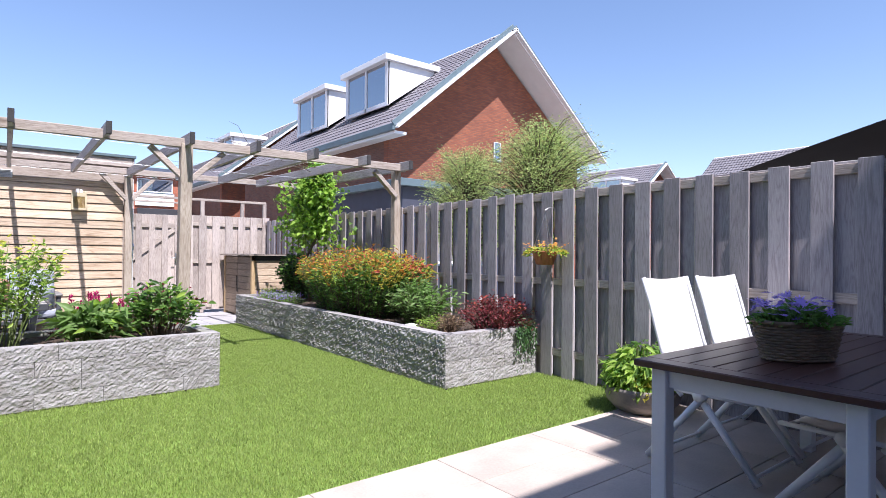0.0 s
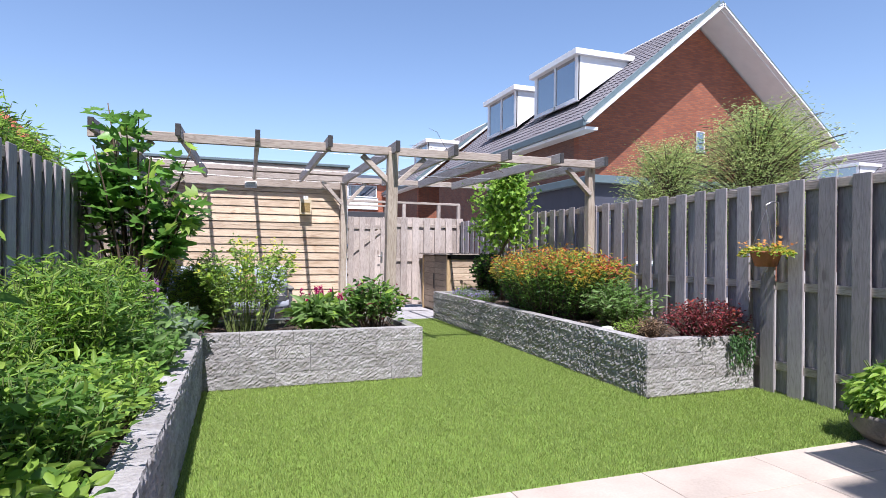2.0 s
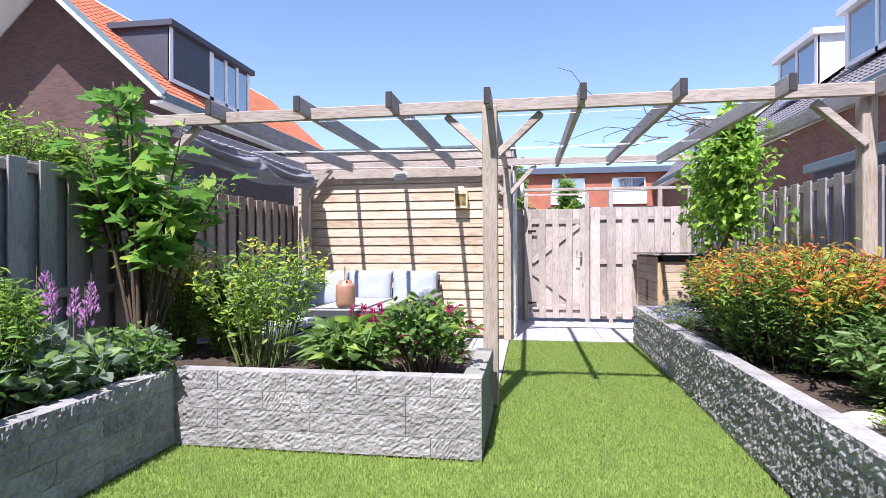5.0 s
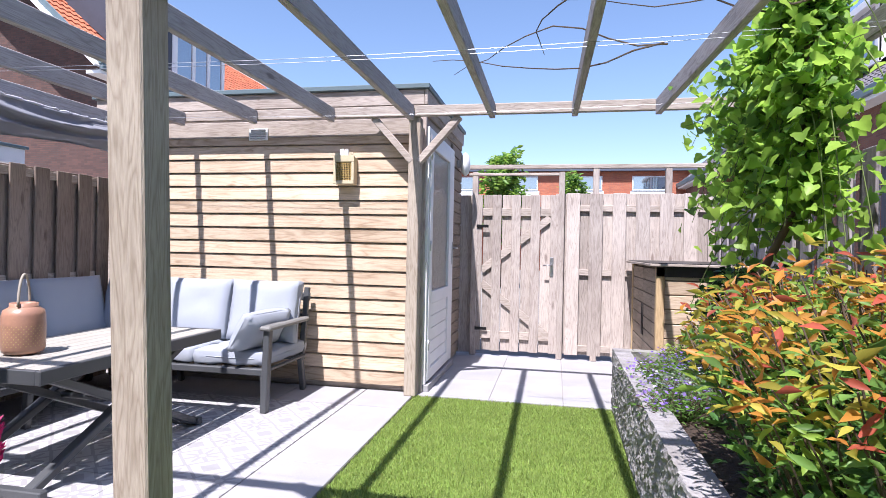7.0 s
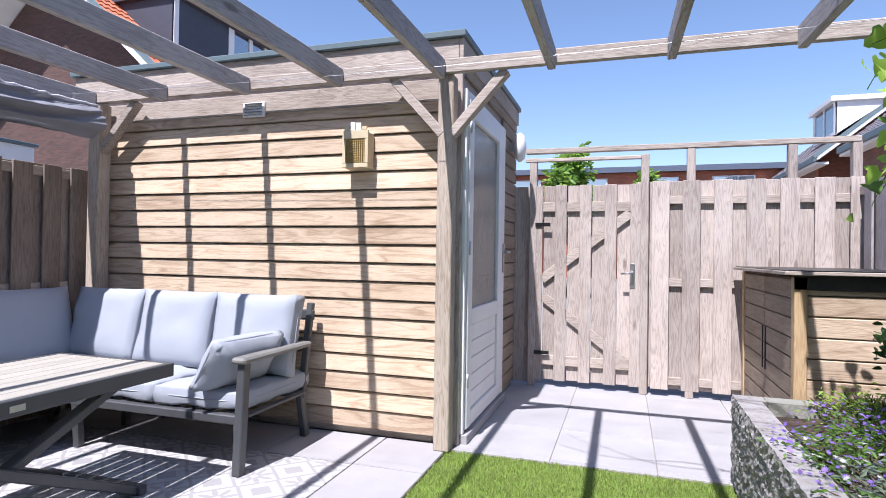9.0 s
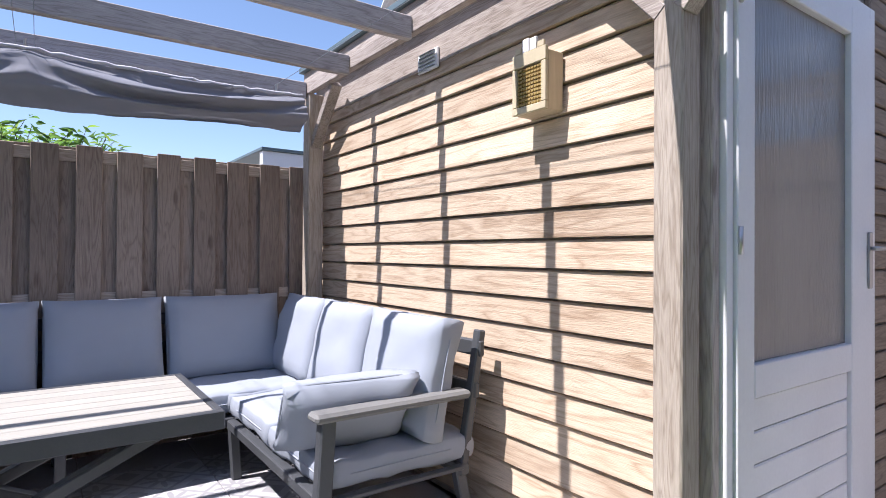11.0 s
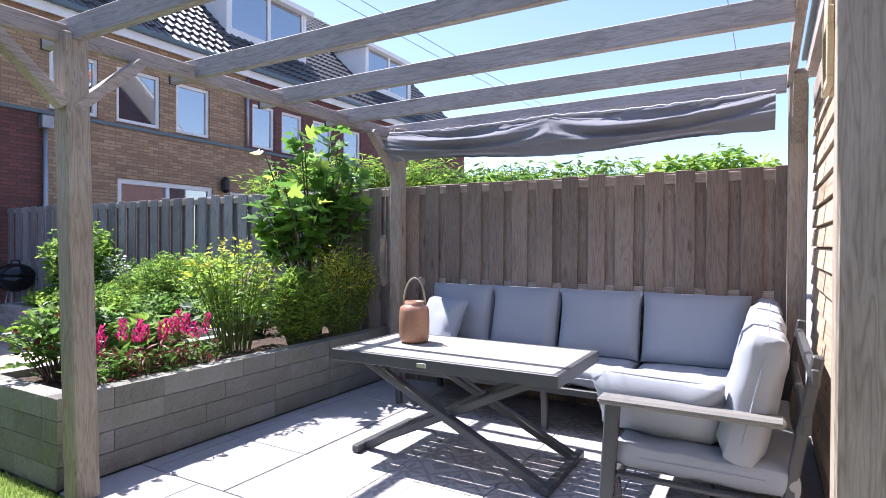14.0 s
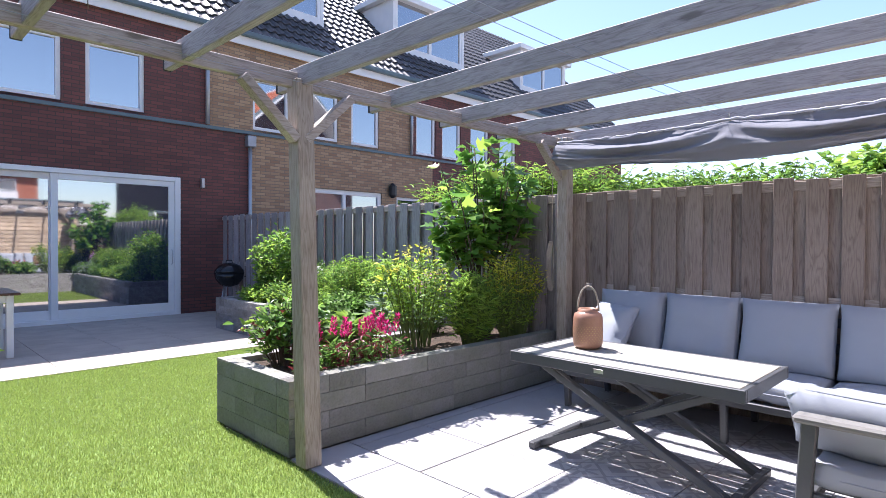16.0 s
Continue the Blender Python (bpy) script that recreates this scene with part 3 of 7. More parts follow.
# ---------- shed ----------
def shed():
    s = thing("shed", (0, 0, 0), "timber garden shed clad in weathered pine boards with flat roof", "shed")
    for lo, hi in (((-1.50, 9.72, 0.0), (1.47, 9.84, 2.50)),
                   ((1.472, 9.722, 0.0), (1.625, 9.742, 2.50)),
                   ((1.52, 10.99, 0.0), (1.625, 11.60, 2.50)),
                   ((1.52, 9.744, 2.30), (1.625, 10.988, 2.50)),
                   ((-1.50, 9.842, 0.0), (-1.40, 11.358, 2.50)),
                   ((-1.50, 11.36, 0.0), (1.518, 11.46, 2.50))):
        bm = bmesh.new()
        cbox(bm, lo, hi, 0.002)
        part("wall", bm, GREY_X, s)
    z, i = 0.05, 0
    bm = bmesh.new()
    # one rebated board: thick lower lip, thinner top
    prof = ((0.0, 0.0), (-0.028, 0.0), (-0.028, 0.006), (-0.016, 0.106), (-0.012, 0.113), (0.0, 0.113))
    n = len(prof)
    for x in (0.0, 2.94):
        for y, zz in prof:
            bm.verts.new((x, y, zz))
    bm.verts.ensure_lookup_table()
    for k in range(n):
        bm.faces.new([bm.verts[j] for j in (k, (k + 1) % n, n + (k + 1) % n, n + k)])
    bm.faces.new([bm.verts[k] for k in range(n)][::-1]), bm.faces.new([bm.verts[n + k] for k in range(n)])
    bmesh.ops.recalc_face_normals(bm, faces=bm.faces)
    long_board = mesh_of("board", bm, PINE_X)
    while z < 2.20:
        piece("board", long_board, s, (-1.42, 9.718, z))
        z += 0.1235
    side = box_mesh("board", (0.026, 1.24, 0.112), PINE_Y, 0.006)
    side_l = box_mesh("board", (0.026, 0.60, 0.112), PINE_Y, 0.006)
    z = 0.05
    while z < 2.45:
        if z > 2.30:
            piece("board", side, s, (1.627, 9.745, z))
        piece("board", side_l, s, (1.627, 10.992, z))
        z += 0.1235
    bm = bmesh.new()
    cbox(bm, (-1.42, 9.690, 2.215), (1.53, 9.718, 2.36), 0.003)
    part("board", bm, GREY_X, s)
    for lo, hi in (((-1.60, 9.66, 2.47), (1.635, 9.718, 2.60)),
                   ((1.637, 9.66, 2.47), (1.665, 11.62, 2.60)),
                   ((-1.60, 9.722, 2.47), (-1.54, 11.5, 2.60))):
        bm = bmesh.new()
        cbox(bm, lo, hi, 0.003)
        part("fascia", bm, GREY_X, s)
    bm = bmesh.new()
    cbox(bm, (-1.63, 9.63, 2.602), (1.685, 11.64, 2.645), 0.005)
    part("roof_edge", bm, BLUEGREY, s, "dark blue-grey roof edge trim")
    bm = bmesh.new()
    cbox(bm, (1.592, 9.70, 0), (1.65, 9.742, 2.46), 0.004)
    part("corner_post", bm, GREY_Z, s)
    bm = bmesh.new()
    cbox(bm, (0.0, 9.672, 2.19), (0.185, 9.689, 2.295), 0.003)
    v = part("vent", bm, WHITE, s, "white louvred vent grille")
    for k in range(5):
        bm = bmesh.new()
        bar(bm, (0.02, 9.668, 2.205 + k * 0.02), (0.165, 9.668, 2.205 + k * 0.02), 0.012, 0.004, 0.001)
        part("slat", bm, ZINC, v)
    # side door, standing a little proud in its frame
    d = new("door")
    d.parent = s
    d["label"] = "white half-glazed shed door, closed"
    bm = bmesh.new()
    for y0, y1, z0, z1 in ((9.745, 9.786, 0.06, 2.30), (10.934, 10.988, 0.06, 2.30), (9.788, 10.932, 2.245, 2.30)):
        cbox(bm, (1.53, y0, z0), (1.67, y1, z1), 0.003)
    part("frame", bm, WHITE, d)
    bm = bmesh.new()
    for y0, y1, z0, z1 in ((9.79, 9.90, 0.08, 2.24), (10.70, 10.93, 0.08, 2.24), (9.902, 10.698, 2.13, 2.24), (9.902, 10.698, 0.08, 0.18), (9.902, 10.698, 0.75, 0.86)):
        cbox(bm, (1.63, y0, z0), (1.682, y1, z1), 0.004)
    for k in range(5):
        cbox(bm, (1.64, 9.904, 0.184 + k * 0.1132), (1.667, 10.696, 0.184 + k * 0.1132 + 0.109), 0.005)
    part("leaf", bm, WHITE, d)
    bm = bmesh.new()
    cbox(bm, (1.645, 9.904, 0.862), (1.658, 10.696, 2.128), 0.001)
    part("pane", bm, GLASS_FROST, d, "frosted glass pane")
    for z in (0.35, 1.22, 2.02):
        bm = bmesh.new()
        tube(bm, [(1.686, 9.80, z), (1.686, 9.80, z + 0.09)], 0.009, 8)
        part("hinge", bm, STEEL, d, smooth=True)
    bm = bmesh.new()
    cbox(bm, (1.683, 10.86, 1.08), (1.692, 10.90, 1.32), 0.003)
    plate = part("lock_plate", bm, STEEL, d)
    bm = bmesh.new()
    tube(bm, [(1.682, 10.88, 1.25), (1.74, 10.88, 1.25), (1.74, 10.77, 1.25)], 0.009)
    part("handle", bm, STEEL, plate, "steel lever handle", True)
    bm = bmesh.new()
    cbox(bm, (1.51, 9.745, -0.03), (1.70, 10.988, 0.058), 0.004)
    part("sill", bm, TILE_GREY, d)


GLASS_FROST = mat("frosted_glass", (0.22, 0.21, 0.195), 0.16, 0.15, 3, 0.3, 150, spec=0.9, stretch=(1, 1, 0.06))
shed()


# ---------- pergola ----------
def pergola():
    p = thing("pergola", (0, 0, 0), "weathered grey timber pergola over the seating corner", "pergola")
    # square posts: place, half width, height, and how far the top leans
    for x, y, r, h, lx, ly in ((1.575, 6.45, 0.058, 2.34, 0.0, -0.11), (4.28, 6.42, 0.05, 2.36, 0, 0), (-1.27, 6.42, 0.055, 2.36, 0, 0),
                               (1.580, 9.615, 0.05, 2.342, 0, 0), (-1.26, 9.60, 0.055, 2.345, 0, 0)):
        bm = bmesh.new()
        bar(bm, (x, y, 0.0), (x + lx, y + ly, h), 2 * r, 2 * r, 0.006, up=(0, 1, 0))
        part("post", bm, POST_Z, p)
    bm = bmesh.new()
    bar(bm, (-1.46, 6.325, 2.325), (4.36, 6.325, 2.355), 0.045, 0.095, 0.005)
    part("beam", bm, GREY_X, p)
    bm = bmesh.new()
    cbox(bm, (-1.30, 9.535, 2.342), (4.36, 9.578, 2.43), 0.005)
    part("beam", bm, GREY_X, p)
    for x, x2 in ((-1.385, -1.25), (-0.645, -0.57), (0.095, 0.14), (0.83, 0.86), (1.572, 1.56), (2.262, 2.235), (2.948, 2.885), (3.655, 3.51), (4.30, 4.20)):
        bm = bmesh.new()
        bar(bm, (x, 6.10, 2.365), (x2, 9.533, 2.365), 0.046, 0.12, 0.005)
        r = part("rafter", bm, GREY_Y, p)
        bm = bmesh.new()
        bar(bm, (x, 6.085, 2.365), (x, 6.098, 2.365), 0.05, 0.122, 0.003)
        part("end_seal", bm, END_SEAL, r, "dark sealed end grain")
    for y, back in ((6.38, 0), (9.60, 1)):
        for x, s in ((1.60, 1), (1.60, -1), (4.28, -1), (-1.27, 1)):
            x = {1.60: 1.585, 4.28: None, -1.27: -1.26}[x] if back else x
            if x is None:
                continue
            bm = bmesh.new()
            bar(bm, (x + s * 0.03, y, 1.97), (x + s * 0.37, y, (2.285, 2.345)[back]), 0.055, 0.075, 0.004, up=(0, 1, 0))
            part("brace", bm, GREY_X, p)


pergola()


# ---------- storage box by the gate ----------
def storage():
    s = thing("storage_cabinet", (3.595, 9.98, 0), "low pine-board garden storage cabinet under a thin felt-covered lid", "cabinet")
    x1, y1, h = 0.80, 1.54, 1.12
    bm = bmesh.new()
    cbox(bm, (0.04, 0.04, 0.02), (x1, y1, h), 0.003)
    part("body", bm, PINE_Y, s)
    b = box_mesh("board", (x1 - 0.07, 0.022, 0.115), PINE_X, 0.005)
    for k in range(9):
        piece("board", b, s, (0.07, 0.016, 0.04 + k * 0.122))
    for x, y in ((0.0, 0.0), (0.0, y1 - 0.07), (x1 - 0.07, 0.0)):
        bm = bmesh.new()
        cbox(bm, (x, y, 0), (x + 0.068, y + 0.068, h), 0.004)
        part("corner_post", bm, PINE_Z, s)
    for k in range(2):
        y0 = 0.075 + k * 0.70
        bm = bmesh.new()
        cbox(bm, (0.028, y0, 0.05), (0.038, y0 + 0.69, 1.1), 0.003)
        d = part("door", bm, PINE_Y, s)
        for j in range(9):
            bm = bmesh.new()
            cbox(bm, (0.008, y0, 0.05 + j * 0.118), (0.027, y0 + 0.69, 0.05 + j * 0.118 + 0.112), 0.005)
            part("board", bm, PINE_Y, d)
        bm = bmesh.new()
        cbox(bm, (0.0, y0 + 0.65 - k * 0.62, 0.45), (0.012, y0 + 0.675 - k * 0.62, 0.75), 0.003)
        part("handle", bm, BLACK, d)
    bm = bmesh.new()
    cbox(bm, (-0.06, -0.06, h + 0.012), (x1 + 0.02, y1 + 0.05, h + 0.034), 0.004)
    lid = part("lid", bm, GREY_X, s, "weathered board lid")
    bm = bmesh.new()
    cbox(bm, (-0.045, -0.045, h + 0.035), (x1 + 0.005, y1 + 0.035, h + 0.041), 0.002)
    part("roofing_felt", bm, BLACK, lid, "dark roofing felt")
    bm = bmesh.new()
    cbox(bm, (0.0, 0.0, h - 0.075), (x1, 0.014, h + 0.011), 0.003)
    part("top_rail", bm, END_SEAL, s)


storage()


# ---------- houses ----------
def roof_field(name, u0, u1, ridge_dir, origin, up, material, parent, tile=0.21, course=0.34):
    """Wavy pan tiles in courses: u runs along the eave, the slope goes from origin along up."""
    rd, up, o = Vector(ridge_dir), Vector(up), Vector(origin)
    L = up.length
    un = up.normalized()
    nrm = rd.cross(un)
    if nrm.z < 0:
        nrm = -nrm
    nu = int((u1 - u0) / tile) * 6
    nc = int(L / course)
    us = np.linspace(u0, u1, nu + 1)
    prof = 0.028 * np.maximum(-0.35, np.sin(us / tile * 2 * np.pi))
    rows = []
    for c in range(nc):
        for f, lift in ((0.0, 0.035), (1.0, 0.0)):
            s = (c + f) * course
            rows.append(np.array([o + rd * u + un * s + nrm * (lift + pz) for u, pz in zip(us, prof)]))
    v = np.concatenate(rows)
    k = nu + 1
    fs = []
    for r in range(len(rows) - 1):
        b = r * k
        fs += [(b + i, b + i + 1, b + k + i + 1, b + k + i) for i in range(nu)]
    return raw(name, v, fs, material, parent, False)


def window(parent, x0, x1, z0, z1, y, out, name="window", bar_at=None, frame=0.07):
    """A framed pane in a wall that looks along out (+1 or -1) in y."""
    w = new(name)
    w.parent = parent
    a, b = (y, y + 0.06 * out) if out > 0 else (y + 0.06 * out, y)
    bm = bmesh.new()
    cbox(bm, (x0, a, z0), (x0 + frame, b, z1), 0.006)
    cbox(bm, (x1 - frame, a, z0), (x1, b, z1), 0.006)
    cbox(bm, (x0 + frame, a, z0), (x1 - frame, b, z0 + frame), 0.006)
    cbox(bm, (x0 + frame, a, z1 - frame), (x1 - frame, b, z1), 0.006)
    if bar_at:
        cbox(bm, (bar_at - 0.04, a, z0 + frame), (bar_at + 0.04, b, z1 - frame), 0.006)
    part("frame", bm, WHITE, w)
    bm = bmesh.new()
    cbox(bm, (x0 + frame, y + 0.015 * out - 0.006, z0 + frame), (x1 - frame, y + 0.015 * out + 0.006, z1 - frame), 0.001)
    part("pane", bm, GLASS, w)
    bm = bmesh.new()
    c, d = sorted((y, y + 0.1 * out))
    cbox(bm, (x0 - 0.04, c, z0 - 0.05), (x1 + 0.04, d, z0 - 0.002), 0.006)
    part("sill", bm, BLUEGREY, w)
    return w


def terrace_row():
    h = thing("terraced_house", (-0.10, 0, -0.03), "row of brick terraced houses with dark tiled roof and white dormers", "house")
    T = 0.3

    def wall(x0, x1, z0, z1, holes, material):
        """A wall strip in the facade's plane, pier by pier round its openings."""
        def pier(xa, xb, za, zb):
            bm = bmesh.new()
            cbox(bm, (xa, FACADE - T, za), (xb, FACADE, zb), 0.0005)
            part("wall", bm, material, h)
        x = x0
        for a, b, c, d in sorted(holes):
            if a > x:
                pier(x, a, z0, z1)
            if c > z0:
                pier(a, b, z0, c)
            if d < z1:
                pier(a, b, d, z1)
            x = b
        if x < x1:
            pier(x, x1, z0, z1)

    up = {"own": ((0.10, 1.01), (1.35, 2.45), (2.8, 3.7)), "mid": ((-2.76, -1.93), (-4.0, -3.10), (-5.19, -4.36)), "far": ((-7.11, -6.40), (-8.1, -7.35), (-9.3, -8.5), (-10.6, -9.8))}
    wall(-0.995, 5.2, 3.56, 5.30, [(a, b, 3.64, 4.70) for a, b in up["own"]], BRICK_RED)
    wall(-1.84, 5.2, -0.05, 3.56, [(-0.50, 3.30, 0.0, 2.54)], BRICK_RED)
    wall(-6.2, -0.995, 3.56, 5.30, [(a, b, 3.64, 4.70) for a, b in up["mid"]], BRICK_YEL)
    wall(-7.0, -1.84, -0.05, 3.56, [(-5.28, -3.12, 0.0, 2.56), (-6.6, -5.75, 0.9, 2.5)], BRICK_YEL)
    wall(-16, -6.2, 3.56, 5.30, [(a, b, 3.64, 4.70) for a, b in up["far"]], BRICK_RED)
    wall(-16, -7.0, -0.05, 3.56, [], BRICK_RED)
    bm = bmesh.new()
    cbox(bm, (-16, FACADE, 3.52), (5.2, FACADE + 0.035, 3.585), 0.004)
    part("ledge", bm, BLUEGREY, h)
    for k in up:
        for a, b in up[k]:
            window(h, a, b, 3.64, 4.70, FACADE - 0.1, 1)
    window(h, -5.28, -3.12, 0.02, 2.56, FACADE - 0.1, 1, "door", -4.2, 0.1)
    window(h, -6.6, -5.75, 0.9, 2.5, FACADE - 0.1, 1)
    # sliding garden door
    d = new("sliding_door")
    d.parent = h
    d["label"] = "white-framed sliding glass door mirroring the garden"
    y = FACADE - 0.08
    for x0, x1, off in ((-0.40, 1.50, 0.035), (1.42, 3.22, -0.02)):
        bm = bmesh.new()
        f = 0.10
        for a, b, c, e in ((x0, x0 + f, 0.10, 2.46), (x1 - f, x1, 0.10, 2.46), (x0 + f, x1 - f, 0.10, 0.25), (x0 + f, x1 - f, 2.36, 2.46)):
            cbox(bm, (a, y + off, c), (b, y + off + 0.055, e), 0.006)
        leaf = part("leaf", bm, WHITE, d)
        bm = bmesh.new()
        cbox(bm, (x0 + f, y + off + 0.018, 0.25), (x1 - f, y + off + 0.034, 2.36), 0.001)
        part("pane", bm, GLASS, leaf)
    bm = bmesh.new()
    for a, b, c, e in ((-0.50, -0.40, 0.0, 2.54), (3.22, 3.30, 0.0, 2.54), (-0.40, 3.22, 2.46, 2.54), (-0.40, 3.22, 0.0, 0.10)):
        cbox(bm, (a, y - 0.03, c), (b, y + 0.12, e), 0.006)
    part("frame", bm, WHITE, d)
    bm = bmesh.new()
    tube(bm, [(-0.35, y + 0.09, 0.95), (-0.35, y + 0.13, 0.97), (-0.35, y + 0.13, 1.2), (-0.35, y + 0.09, 1.22)], 0.01)
    part("handle", bm, STEEL, d, "steel pull handle", True)
    # eaves, gutter, roof
    bm = bmesh.new()
    cbox(bm, (-18, FACADE - T, 5.302), (5.4, FACADE + 0.06, 5.36), 0.004)
    part("soffit", bm, WHITE, h)
    bm = bmesh.new()
    cbox(bm, (-18, FACADE + 0.062, 5.26), (5.4, FACADE + 0.09, 5.50), 0.004)
    part("fascia", bm, WHITE, h)
    bm = bmesh.new()
    cbox(bm, (-18, FACADE + 0.092, 5.42), (5.4, FACADE + 0.19, 5.53), 0.02)
    part("gutter", bm, BLUEGREY, h)
    roof_field("roof", -18, 5.4, (1, 0, 0), (0, FACADE + 0.12, 5.50), (0, -5.2, 4.9), ROOF_BLACK, h)
    bm = bmesh.new()
    cbox(bm, (-18, -12.0, -0.05), (5.2, FACADE - T - 0.002, 5.2), 0.002)
    part("wall", bm, BRICK_RED, h)
    bm = bmesh.new()
    vs = [bm.verts.new(p) for p in ((5.4, FACADE + 0.06, 5.4), (5.4, -6.4, 10.2), (5.4, -11.5, 5.4), (-18, FACADE + 0.06, 5.4), (-18, -6.4, 10.2), (-18, -11.5, 5.4))]
    for f in ((0, 2, 1), (3, 4, 5), (1, 2, 5, 4), (0, 3, 5, 2)):
        bm.faces.new([vs[k] for k in f])
    part("roof", bm, ROOF_BLACK, h)
    # dormers with panes; the third, out of view, is added to shade the terrace
    for x0, x1, zt in ((-9.35, -6.5, 8.0), (-4.3, -1.95, 8.0), (2.35, 4.9, 7.85), (-15.0, -12.2, 8.0)):
        dm = new("dormer")
        dm.parent = h
        yf = -2.45 if zt > 7.9 else -2.6
        for xa in (x0, x1 - 0.1):
            bm = bmesh.new()
            cbox(bm, (xa, yf - 2.6, 6.5), (xa + 0.1, yf, zt), 0.004)
            part("cheek", bm, WHITE, dm)
        bm = bmesh.new()
        cbox(bm, (x0 + 0.1, yf - 0.12, 6.5), (x1 - 0.1, yf, 6.80), 0.004)
        part("apron", bm, WHITE, dm)
        bm = bmesh.new()
        cbox(bm, (x0 - 0.18, yf - 2.7, zt), (x1 + 0.18, yf + 0.15, zt + 0.16), 0.01)
        part("roof", bm, WHITE, dm)
        bm = bmesh.new()
        for xa, xb in ((x0 + 0.1, x0 + 0.18), ((x0 + x1) / 2 - 0.05, (x0 + x1) / 2 + 0.05), (x1 - 0.18, x1 - 0.1)):
            cbox(bm, (xa, yf - 0.1, 6.80), (xb, yf - 0.01, zt), 0.004)
        part("frame", bm, WHITE, dm)
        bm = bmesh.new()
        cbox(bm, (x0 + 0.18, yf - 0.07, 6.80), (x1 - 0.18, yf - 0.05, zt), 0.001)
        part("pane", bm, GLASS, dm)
    # downpipes, lamps
    for x, z0, z1 in ((-0.99, 3.6, 5.2), (-1.84, 0.0, 3.38), (-6.2, 3.6, 5.2)):
        bm = bmesh.new()
        tube(bm, [(x, FACADE + 0.06, z0), (x, FACADE + 0.06, z1)], 0.04, 10)
        dp = part("downpipe", bm, ZINC, h, smooth=True)
        if z0 == 0:
            bm = bmesh.new()
            cbox(bm, (x - 0.09, FACADE + 0.005, z1 - 0.12), (x + 0.09, FACADE + 0.16, z1 + 0.1), 0.01)
            part("rain_hopper", bm, ZINC, dp)
    bm = bmesh.new()
    cbox(bm, (-0.93, FACADE + 0.002, 2.38), (-0.87, FACADE + 0.09, 2.56), 0.01)
    part("wall_light", bm, STEEL, h, "steel up-down wall light")
    bm = bmesh.new()
    lathe(bm, [(0.04, 2.45), (0.1, 2.52), (0.1, 2.74), (0.03, 2.82)], 8, (-5.52, FACADE + 0.12, 0))
    part("wall_lantern", bm, BLACK, h, "black coach lantern")


terrace_row()


